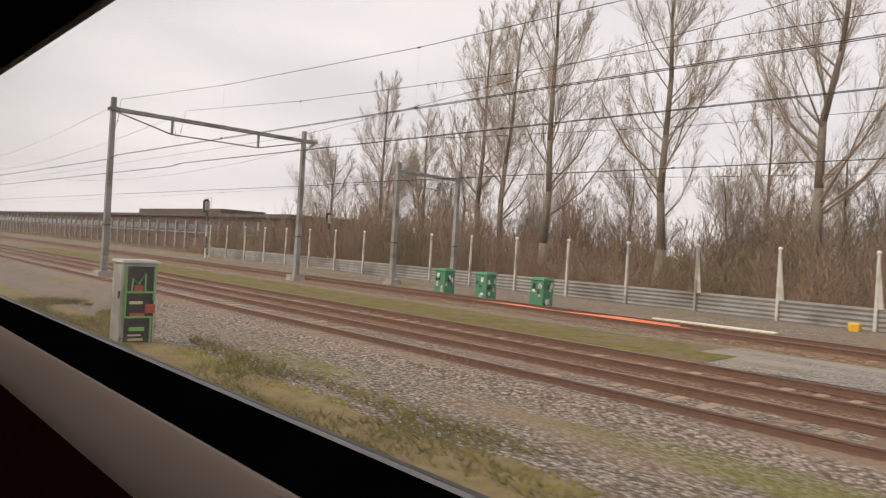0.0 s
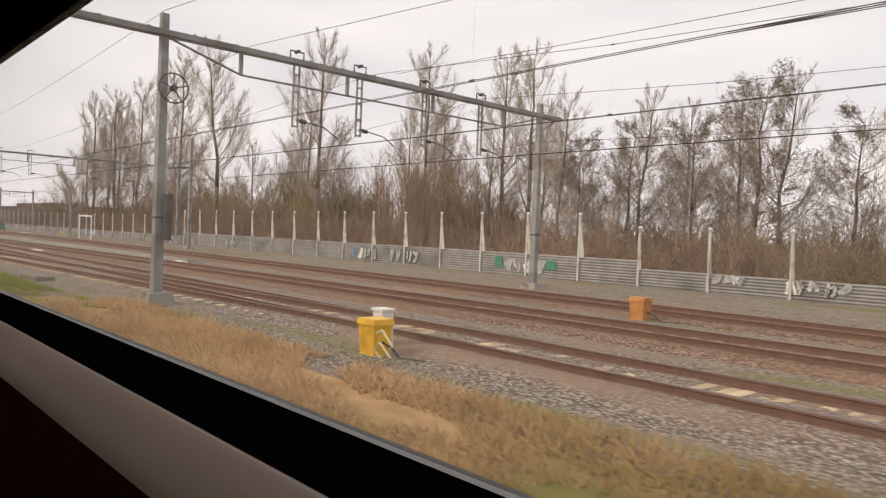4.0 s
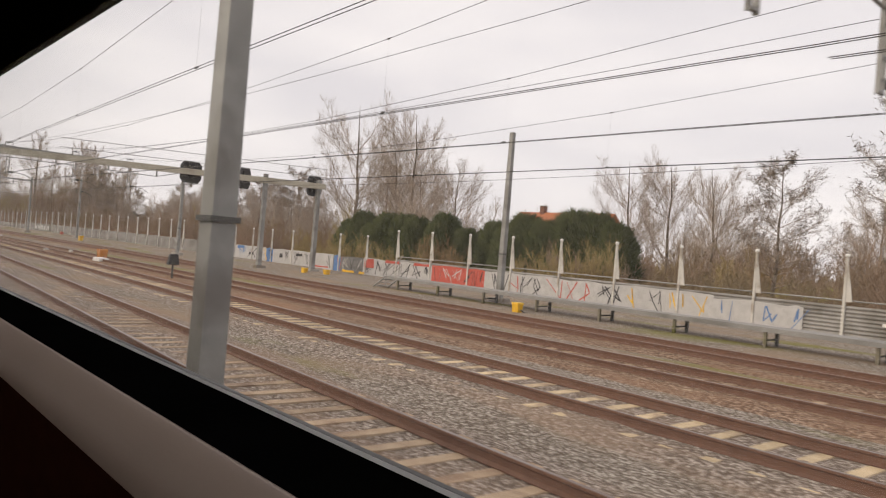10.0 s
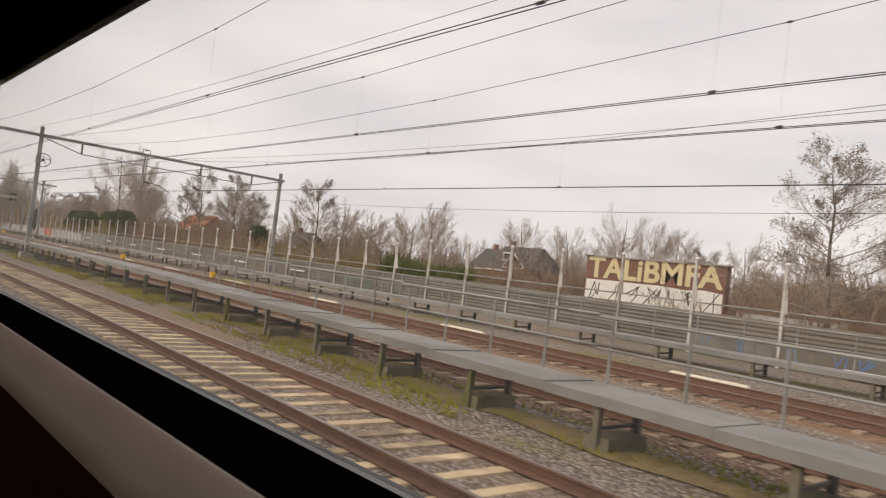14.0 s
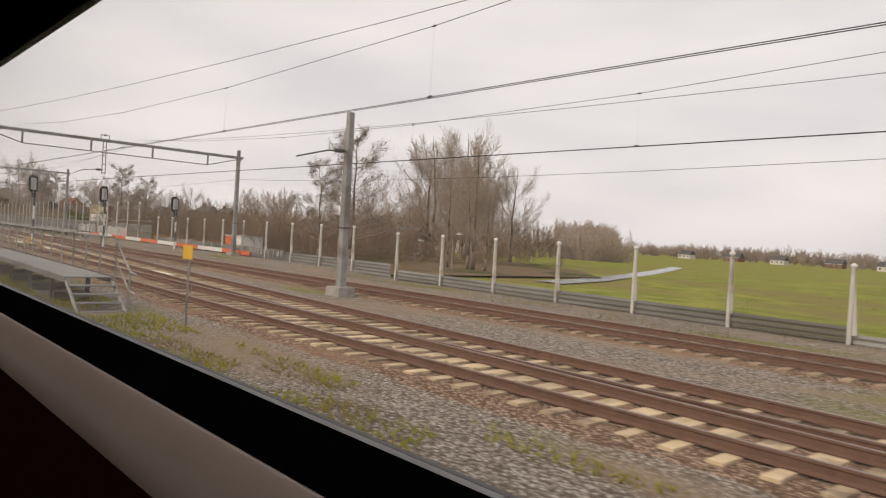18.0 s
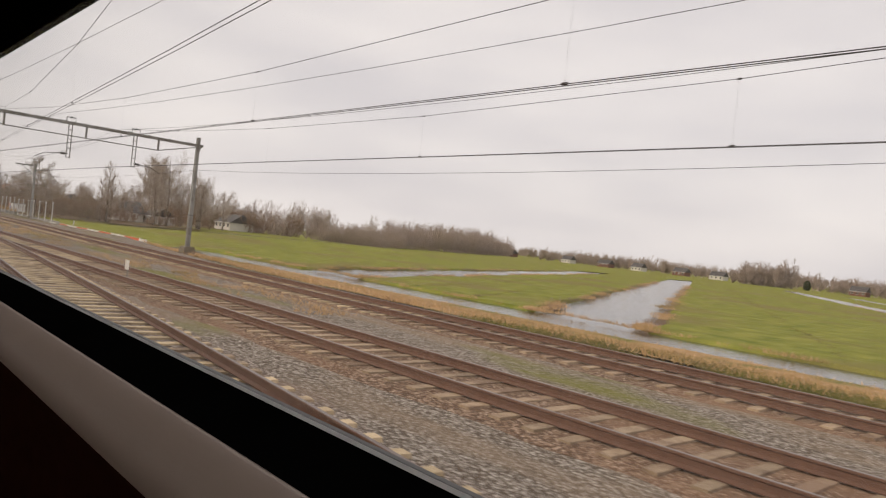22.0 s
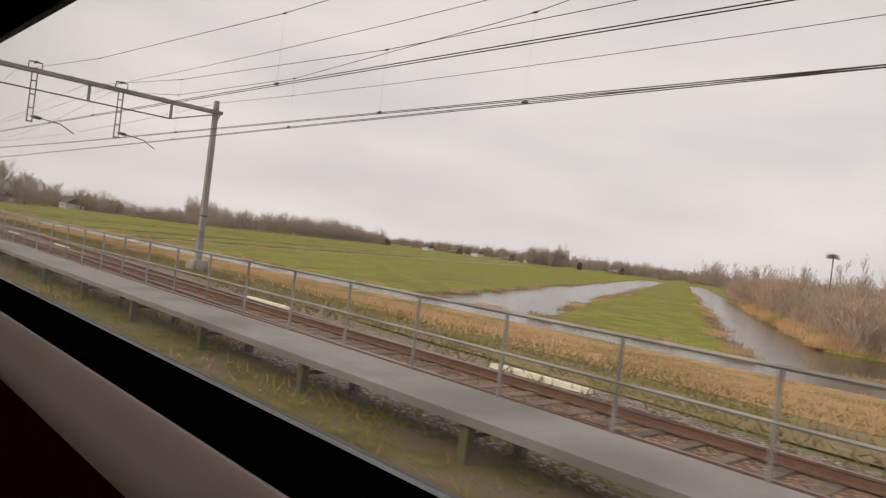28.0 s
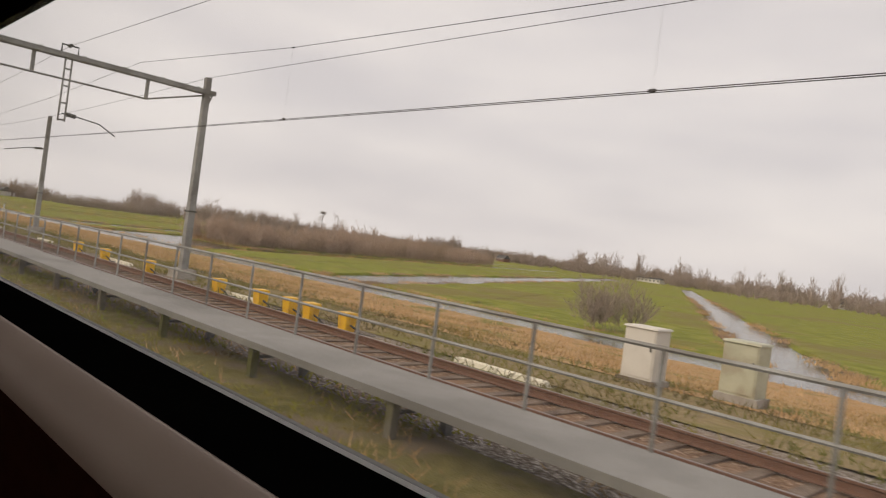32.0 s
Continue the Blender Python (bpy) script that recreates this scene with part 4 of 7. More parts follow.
# ---- carriages of the standing train round the viewpoint
def carriage(x0, x1):
    root = thing("train_carriage", "dark railway carriage with grey-beige wall panel under its long window", "train carriage", "carriages of the train")
    W, Y0 = 0.62, -2.6

    def wall(name, prof, mat, label=""):
        return part(name, Shape().sweep([(y, z) for y, z in prof], [(x0, 0, EYE), (x1, 0, EYE)]), mat, root, label)
    wall("window_rim", [(W + 0.03, -0.468 * (W + 0.03)), (W + 0.03, -0.33), (W + 0.012, -0.33), (W + 0.004, -0.477 * (W + 0.004))], M_DARKSTEEL, "dark outer rim of the window")
    wall("window_trim", [(W + 0.004, -0.4775 * (W + 0.004)), (W + 0.01, -0.33), (W, -0.33), (W, -0.489 * W)], M_CHROME, "thin bright metal strip round the window")
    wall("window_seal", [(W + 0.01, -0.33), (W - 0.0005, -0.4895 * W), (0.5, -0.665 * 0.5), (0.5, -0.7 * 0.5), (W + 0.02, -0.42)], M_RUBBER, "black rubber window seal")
    sill = wall("sill_panel", [(0.5, -0.3335), (0.492, -0.335), (0.484, -0.339), (0.476, -0.344), (0.468, -0.350), (0.46, -0.357), (0.453, -0.365), (0.447, -0.374), (0.443, -0.383), (0.44, -0.392), (0.44, -0.45), (0.5, -0.45)], M_PANEL, "grey-beige moulded panel under the window")
    for face in sill.data.polygons:
        face.use_smooth = True
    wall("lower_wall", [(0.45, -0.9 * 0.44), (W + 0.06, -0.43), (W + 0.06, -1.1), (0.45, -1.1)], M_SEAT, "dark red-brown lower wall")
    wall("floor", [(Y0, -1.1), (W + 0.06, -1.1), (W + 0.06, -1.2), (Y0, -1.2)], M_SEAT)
    pane = part("window_pane", Shape().add([(x0, W + 0.03, EYE - 0.3), (x1, W + 0.03, EYE - 0.3), (x1, W + 0.03, EYE + 1.1), (x0, W + 0.03, EYE + 1.1)], [(0, 1, 2, 3)]), M_PANE, root, "long dusty window pane")
    pane.visible_shadow = False
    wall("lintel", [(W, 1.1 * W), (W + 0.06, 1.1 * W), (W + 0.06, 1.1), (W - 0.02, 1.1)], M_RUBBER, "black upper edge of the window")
    # unseen roof and far side, added to shape the sky light on the panel
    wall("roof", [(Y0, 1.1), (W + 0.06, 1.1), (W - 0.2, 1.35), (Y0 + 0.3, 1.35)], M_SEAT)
    wall("far_wall", [(Y0, -1.1), (Y0, -0.35), (Y0 - 0.08, -0.35), (Y0 - 0.08, -1.1)], M_SEAT, "unseen dark wall under the opposite windows")
    wall("far_lintel", [(Y0, 0.75), (Y0, 1.1), (Y0 - 0.08, 1.1), (Y0 - 0.08, 0.75)], M_SEAT, "unseen dark wall over the opposite windows")


x = -26.5
while x < 875:
    carriage(x, x + 26.5)
    x += 26.5


# ---- noise barrier: a bay of slats with its finned post, repeated along the line
FENCE = spline([(START, 30.0), (10, 30.3), (45, 30.8), (98, 30.9), (170, 31.5), (225, 31.6), (250, 31.3), (280, 30.4), (306, 29.6), (330, 28.9), (350, 27.2), (365, 26.3), (385, 25.2), (405, 24.5), (442, 23.3), (487, 21.3), (520, 20.6)])


def barrier_bay(length, bottom, slat_top, post_top, slats, fin, rail, mat, label):
    """One bay: a post with cap and fin at its start, and horizontal slats along +x."""
    root = thing("noise_barrier_bay", label, "noise barrier", "bays of the trackside barrier")
    post = part("post", Shape().taper(0, -0.06, -0.75, post_top, 0.06, 0.06, 0.048, 0.048), M_POST, root, "pale painted post")
    part("post_cap", Shape().ball((0, -0.06, post_top + 0.06), 0.1, 8, 0.8), M_WHITE, post, "white rounded cap")
    if fin:
        fz = (rail or slat_top) - 0.05
        part("fin", Shape().add([(0.03, -0.085, fz), (fin, -0.085, fz), (0.05, -0.085, post_top - 0.25), (0.03, -0.035, fz), (fin, -0.035, fz), (0.05, -0.035, post_top - 0.25)],
                                [(0, 1, 2), (5, 4, 3), (0, 3, 4, 1), (1, 4, 5, 2), (2, 5, 3, 0)]), M_POST, post, "tapering pale fin")
    h = (slat_top - bottom) / slats
    me = Shape().add([(0.02, 0.0, 0), (length + 0.02, 0.0, 0), (length + 0.02, -0.035, h * 0.45), (0.02, -0.035, h * 0.45), (0.02, 0.0, h * 0.93), (length + 0.02, 0.0, h * 0.93),
                      (0.02, 0.05, 0), (length + 0.02, 0.05, 0), (length + 0.02, 0.05, h * 0.93), (0.02, 0.05, h * 0.93)],
                     [(0, 1, 2, 3), (3, 2, 5, 4), (4, 5, 8, 9), (7, 6, 9, 8), (1, 0, 6, 7), (0, 3, 4, 9, 6), (1, 7, 8, 5, 2)]).mesh("slat")
    for k in range(slats):
        part("slat", me, mat, root).matrix_basis = Matrix.Translation((0, 0, bottom + k * h))
    if rail:
        part("top_rail", Shape().rod((0, -0.02, rail), (length + 0.02, -0.02, rail), 0.035, n=6), M_STEEL, root, "thin grey top rail")
    return root


M_OLDWOOD = material("dark_weathered_slats", (0.14, 0.135, 0.13), (0.23, 0.225, 0.22), 0.85, 2, 0, 0.3, 30, third=(0.1, 0.09, 0.075), third_scale=0.6, vary=0.2, stretch=(0.15, 1, 1))
M_SLATS = material("greenish_grey_barrier_slats", (0.115, 0.11, 0.095), (0.195, 0.188, 0.165), 0.8, 2, 0, 0.3, 30, third=(0.16, 0.14, 0.11), third_scale=0.35, vary=0.15, stretch=(0.3, 1, 1))
BAYS = [  # from, to, length, bottom, slat top, post top, slats, fin, rail, material, label
    (-66.97, -15.5, 3.64, -0.12, 0.8, 2.85, 5, 0, 0, M_BARRIER, "low grey slatted barrier bay with a slim pale post"),
    (-16.01, 30, 3.64, -0.12, 0.82, 2.85, 5, 0.26, 0, M_BARRIER, "low grey slatted barrier bay with a finned pale post"),
    (31.3, 85, 3.63, -0.12, 1.2, 3.4, 9, 0.36, 0, M_BARRIER, "grey slatted noise barrier bay with a finned pale post"),
    (85.75, 111, 3.63, -0.6, 0.8, 2.75, 10, 0.14, 0, M_BARRIER, "lower grey slatted noise barrier bay with a slim pale post"),
    (111.2, 187, 3.63, -0.12, 1.2, 3.15, 9, 0.34, 0, M_BARRIER, "grey slatted noise barrier bay with a finned pale post"),
    (189.3, 221, 3.64, -0.45, 1.05, 2.75, 9, 0.2, 0, M_BARRIER, "grey slatted noise barrier bay under paint with a slim post"),
    (222.1, 261, 3.68, -0.3, 1.3, 3.25, 10, 0.3, 1.5, M_BARRIER, "grey slatted barrier bay with a top rail and pale post"),
    (263.9, 333, 3.67, -0.12, 1.5, 3.4, 10, 0.34, 1.85, M_SLATS, "grey slatted barrier bay with a tall finned post"),
    (333.6, 403, 3.68, -0.12, 1.6, 3.65, 10, 0.16, 1.95, M_SLATS, "tall grey slatted barrier bay with a top rail"),
    (405.4, 441, 3.64, -0.75, 0.55, 2.35, 7, 0.16, 0, M_OLDWOOD, "dark weathered slatted barrier bay with a slim pale post"),
    (442.4, 464, 3.69, -0.8, 0.28, 2.1, 6, 0.14, 0, M_OLDWOOD, "low dark slatted barrier bay with a slim pale post"),
    (464.5, 488, 3.68, -0.8, 0.08, 1.95, 5, 0.2, 0, M_BARRIER, "low grey slatted barrier bay with a slim pale post")]
for x0, x1, step, bottom, top, post_top, slats, fin, rail, mat, label in BAYS:
    master, x = None, x0
    while x < x1 - 0.5:
        a = math.atan2(FENCE(x + step) - FENCE(x), step)
        at = Matrix.Translation((x, FENCE(x), 0)) @ Matrix.Rotation(a, 4, 'Z')
        if master is None:
            master = barrier_bay(step * 1.003, bottom, top, post_top, slats, fin, rail, mat, label)
            master.matrix_basis = at
        else:
            copy_thing(master, at)
        x += step


def flat_piece(points, x, line, off, depth):
    """A thin painted piece from x-z points, following a wall."""
    n = len(points)
    sh = Shape()
    for d in (depth, 0.0):
        sh.v += [(x + p, line(x + p) - off - d, z) for p, z in points]
    sh.f = [tuple(range(n)), tuple(range(2 * n - 1, n - 1, -1))] + [(k, n + k, n + (k + 1) % n, (k + 1) % n) for k in range(n)]
    return sh


def ribbon(points, half):
    """A stroke of even width along x-z points: its corners and faces."""
    v, n = [], len(points)
    for i, (p, z) in enumerate(points):
        (pa, za), (pb, zb) = points[max(0, i - 1)], points[min(n - 1, i + 1)]
        d = math.hypot(pb - pa, zb - za) + 1e-9
        v += [(p - (zb - za) / d * half, z + (pb - pa) / d * half), (p + (zb - za) / d * half, z - (pb - pa) / d * half)]
    return v, [(2 * i, 2 * i + 1, 2 * i + 3, 2 * i + 2) for i in range(n - 1)]


def lettering(x0, x1, z0, z1, line, colours, seed, name="graffiti", label="jagged spray-painted shapes on the grey slats", off=0.06, extra=()):
    """Spray paint on a surface: a broad base coat, and outlined jagged shapes over it, without any words."""
    rnd = random.Random(seed)
    root = thing(name, label, "graffiti", "graffiti on the trackside walls")
    x, H = x0, z1 - z0
    while x < x1 - 0.3:
        w = min(3.4, x1 - x)
        if x0 > 170:
            part("base_coat", flat_piece([(0, z0), (w, z0), (w, z1 - 0.1 * H * rnd.random()), (w * 0.5, z1), (0, z1 - 0.1 * H * rnd.random())], x, line, off, 0.006), colours[0], root)
        x += w
    x = x0 + 0.15
    while x < x1 - 0.5:
        w = H * rnd.uniform(0.55, 1.05)
        fill = rnd.choice(colours[1:] if x0 > 170 else (colours[0], M_WHITE, M_SILVER, colours[1], colours[1]))
        edge = colours[-1] if fill != colours[-1] else M_BLACK
        front, behind = Shape(), Shape()
        for q in range(rnd.randint(2, 3)):
            pts = [(w * rnd.uniform(0.05, 0.95), z0 + H * v) for v in ((0.1, 0.9), (0.9, 0.1), (0.15, 0.5, 0.85), (0.85, 0.3, 0.6), (0.5, 0.88, 0.4))[rnd.randint(0, 4)]]
            bow = 0.0 if x0 > 170 else 0.09
            pts = [(p + bow * 1.3 * H * math.sin(4 * p + q), z) for p, z in pts]
            bent = [tuple(pts[a][c] + (pts[a + 1][c] - pts[a][c]) * k / 5 + (bow * H * math.sin(math.pi * k / 5) if c == 0 else 0) for c in (0, 1)) for a in range(len(pts) - 1) for k in range(5)] + [pts[-1]]
            wide = H * (rnd.uniform(0.012, 0.03) if x0 > 170 else rnd.uniform(0.07, 0.12))
            front.f += [tuple(i + len(front.v) for i in f) for f in ribbon(bent, wide)[1]]
            front.v += [(x + p, line(x + p) - off - 0.014, z) for p, z in ribbon(bent, wide)[0]]
            behind.f += [tuple(i + len(behind.v) for i in f) for f in ribbon(bent, wide + 0.05 * H)[1]]
            behind.v += [(x + p, line(x + p) - off - 0.0095, min(z1 + 0.04, max(z0, z))) for p, z in ribbon(bent, wide + 0.05 * H)[0]]
        letter = part("painted_shape", front, fill, root)
        if x0 <= 170:
            part("outline", behind, edge, letter)
        x += w * rnd.uniform(0.8, 1.15)
    for xa, xb, za, zb, m in extra:
        part("painted_shape", flat_piece([(0, za), (xb - xa, za + 0.03), (xb - xa - 0.1, zb), ((xb - xa) * 0.6, zb - 0.04), (0.1, zb)], xa, line, off + 0.01, 0.006), m, root)
    return root


for i, row in enumerate([
        (-4, 3, 0.02, 0.8, (M_SILVER, M_BLUE, M_GREYBOX)), (26.1, 28.7, 0.05, 0.95, (M_SILVER, M_WHITE, M_BLACK)), (40.5, 43, 0.1, 0.8, (M_SILVER, M_GREYBOX, M_GREYBOX)), (61.2, 64.6, 0.02, 0.95, (M_SILVER, M_BLUE, M_SILVER)), (65.8, 69.2, 0.02, 1.0, (M_SILVER, M_WHITE, M_BLACK)),
        (76.6, 80.0, 0.02, 0.95, (M_WHITE, M_WHITE, M_GREYBOX), [(76.0, 76.7, 0.3, 0.98, M_GREEN), (79.9, 80.7, 0.35, 0.9, M_GREEN)]), (89.4, 91.6, 0.3, 0.8, (M_SILVER, M_SILVER, M_GREYBOX)), (92.6, 95.7, 0.1, 0.8, (M_SILVER, M_GREYBOX, M_GREYBOX)), (118, 128, 0.02, 0.95, (M_SILVER, M_WHITE, M_GREYBOX)),
        (193, 199, -0.1, 1.18, (M_SILVER, M_BLUE, M_BLACK, M_BLACK), [(193.1, 193.9, 0.3, 1.1, M_BLUE), (197.2, 198.7, 0.85, 1.15, M_BLUE)]), (199, 203, -0.1, 1.18, (M_SILVER, M_YELLOW, M_BLACK), [(199.6, 200.5, 0.35, 0.6, M_BLACK), (201, 202, 0.35, 0.55, M_BLACK)]), (203, 204.2, -0.1, 1.18, (M_BLUE, M_ORANGE, M_BLACK)),
        (204.2, 214, -0.1, 1.18, (M_SILVER, M_BLACK, M_GREYBOX), [(211.2, 213.4, 0.02, 0.16, M_RED), (205.4, 206.0, 0.4, 0.8, M_BLACK), (208.2, 209.3, 0.7, 0.95, M_BLACK)]), (214.1, 215, -0.1, 1.18, (M_BLUE, M_RED, M_BLUE)),
        (215, 218.1, -0.1, 1.15, (M_OLDWOOD, M_GREYBOX, M_BLACK), [(215.3, 217, -0.1, 0.1, M_YELLOW), (217.6, 218.4, -0.1, 0.12, M_YELLOW)]), (218.1, 226, -0.1, 1.18, (M_SILVER, M_BLACK, M_BLACK), [(218.2, 219.5, 0.45, 1.15, M_RED), (220.8, 222.6, 0.95, 1.17, M_RED), (224, 225.8, 0.98, 1.18, M_RED)]),
        (226, 231, -0.1, 1.2, (M_RED, M_SILVER, M_BLACK)), (231, 240, -0.1, 1.2, (M_SILVER, M_BLACK, M_RED)), (240, 246, -0.1, 1.2, (M_SILVER, M_YELLOW, M_BLACK)), (246, 250, -0.1, 1.1, (M_SILVER, M_SILVER, M_BLUE)),
        (324.4, 327.4, 0.05, 0.9, (M_SLATS, M_GREEN, M_BLACK)), (330.2, 331.2, 0.2, 1.0, (M_SLATS, M_GREEN, M_GREEN)), (352, 366, 0.02, 0.95, (M_SLATS, M_SLATS, M_BLUE)), (366, 376, -0.1, 1.1, (M_SLATS, M_GREYBOX, M_BLUE)),
        (376, 384, -0.1, 1.2, (M_SILVER, M_BLACK, M_WHITE)), (385, 396, -0.1, 1.2, (M_SILVER, M_RED, M_SILVER, M_BLACK)), (408, 420, 0.02, 0.65, (M_OLDWOOD, M_SILVER, M_GREEN)), (420, 430, 0.02, 0.65, (M_OLDWOOD, M_WHITE, M_SILVER))]):
    lettering(*row[:4], FENCE, row[4], i, extra=row[5] if len(row) > 5 else ())

for x in (253, 263.5, 274, 284.5, 295, 305.5, 316):
    ob = thing("fence_label_strip", "narrow white strip mounted on the barrier slats", "sign", "white strips on the barrier")
    part("strip", Shape().box(x, x + 2.2, FENCE(x) - 0.16, FENCE(x) - 0.11, 0.62, 0.74), M_WHITE, ob)


# ---- raised walkways on paired legs
def walkway(x0, x1, line, width, rail_from, blocks, label, bay=3.3, height=lambda x: 0.53, inset=0.12, depth=0.15, stout=0.05, guard=1.04, at_posts=(0.1, 0.6)):
    root = thing("walkway", label, "walkway", "raised walkways beside the tracks")
    xs = span(x0, x1, bay)
    step = xs[1] - xs[0]
    for i, x in enumerate(xs[:-1]):
        a = math.atan2(line(x + step) - line(x), step)
        L = step * 1.001
        top = height(x)
        at = Matrix.Translation((x, line(x), 0)) @ Matrix.Rotation(a, 4, 'Z')
        deck = part("deck_panel", Shape().sweep([(0, top - depth), (0.05, top - depth), (0.05, top - 0.035), (width - 0.05, top - 0.035), (width - 0.05, top - depth), (width, top - depth), (width, top), (0, top)], [(0.004, 0, 0), (L, 0, 0)]), M_WALKWAY, root)
        deck.matrix_basis = at
        lx = L * 0.35
        for yy in (inset, width - inset):
            leg = part("leg", Shape().box(lx - stout, lx + stout, yy - stout, yy + stout, -0.32, top - depth), M_FOOTING if yy == inset else M_DARKSTEEL, root, "weathered front leg" if yy == inset else "")
            leg.matrix_basis = at
        part("cross_brace", Shape().rod((lx, inset, 0.1), (lx, width - inset, 0.12), 0.03, n=5), M_DARKSTEEL, root).matrix_basis = at
        if blocks:
            part("concrete_block", Shape().taper(lx, width / 2, -0.5, -0.01, 0.25, width / 2 - 0.08, 0.21, width / 2 - 0.14), M_FOOTING, root, "dark mossy concrete footing block").matrix_basis = at
        if x >= rail_from:
            for q in at_posts:
                part("rail_post", Shape().rod((L * q, width - 0.03, top), (L * q, width - 0.03, top + guard), 0.024, n=6), M_STEEL, root).matrix_basis = at
            if i % 2 == 0:
                far = L * (2 if i + 2 < len(xs) else 1)
                for z, r in ((top + guard, 0.028), (top + guard * 0.52, 0.022)):
                    part("handrail", Shape().rod((0, width - 0.03, z), (far, width - 0.03, z), r, n=6), M_STEEL, root).matrix_basis = at
    return root


def stairs(x, y, width, direction, top=0.53, rail=True, label="short steel stair at the end of the walkway"):
    root = thing("walkway_stair", label, "stairs", "stairs of the walkways")
    for k in range(4):
        xx = x + direction * (0.28 * k + 0.02)
        part("tread", Shape().box(min(xx, xx + direction * 0.27), max(xx, xx + direction * 0.27), y, y + width, top - 0.19 * (k + 1) - 0.03, top - 0.19 * (k + 1)), M_WALKWAY, root)
    for yy in (y + 0.02, y + width - 0.02):
        part("stringer", Shape().rod((x, yy, top - 0.12), (x + direction * 1.2, yy, -0.3), 0.045, n=4), M_STEEL, root)
    if rail:
        for z in (1.02, 0.54):
            part("handrail", Shape().wire([(x, y + width, top + z), (x + direction * 1.2, y + width, z - 0.25), (x + direction * 1.7, y + width, z - 0.3)], 0.025, 6), M_STEEL, root)
        for d in (0.1, 1.2):
            part("rail_post", Shape().rod((x + direction * d, y + width, top - 0.6 * d), (x + direction * d, y + width, top + 1.0 - 0.6 * d), 0.024, n=6), M_STEEL, root)


FAR = lambda x: LINE["outer"](x) + 4.5
walkway(287.1, 452, DECK, 1.15, 340, True, "long grey walkway on braced legs with concrete footings", 2.8, height=spline([(283, 0.72), (340, 0.7), (368, 0.54), (452, 0.53)]))
stairs(287.1, DECK(287.1), 1.15, -1, top=0.72, rail=False)
stairs(452.1, DECK(452), 1.15, 1)
walkway(617.2, 905, NEAR, 1.17, 600, False, "long grey walkway with a tube handrail on dark legs", 3.27, lambda x: 0.35, 0.12, 0.1, 0.06, 1.04, (0.19, 0.69))
stairs(617.2, NEAR(617), 1.17, -1, top=0.35)
walkway(231, 392, FAR, 1.1, 262, False, "grey walkway with a handrail beyond the outer track")
stairs(231, FAR(231), 1.1, -1)
stairs(392.1, FAR(392), 1.1, 1)

# white spray-paint scribbles on the deck
scribbler = random.Random(8)
for xa, xb in ((293.1, 295.3), (296.7, 297.9)):
    tag = thing("graffiti_scribble", "white spray-paint scribble on the walkway deck", "graffiti", "graffiti on the trackside walls")
    x = xa
    while x < xb:
        letter = [(x + scribbler.uniform(0, 0.3), DECK(x) + scribbler.uniform(0.2, 0.95), 0.727) for q in range(5)]
        part("painted_line", Shape().wire(letter, 0.022, 4), M_WHITE, tag)
        x += 0.27


# pale covers of the cable route
for x in [609.5 + 10.5 * k for k in range(26)] + [282 + 10.5 * k for k in range(16)]:
    yy = (LINE["main"](x) + 2.15) if x > 500 else LINE["main"](x) + 2.4 if x > 400 else LINE["outer"](x) + 2.6
    ob = thing("trough_cover", "long pale cream slab lying on the trackside stones", "slab", "pale slabs along the cable route")
    part("slab", Shape().taper(x + 1.15, yy, -0.26, -0.15, 1.22, 0.11, 1.19, 0.09), M_COVER, ob)
    part("slab_rib", Shape().box(x + 0.02, x + 2.28, yy - 0.02, yy + 0.02, -0.15, -0.135), M_COVER, ob)


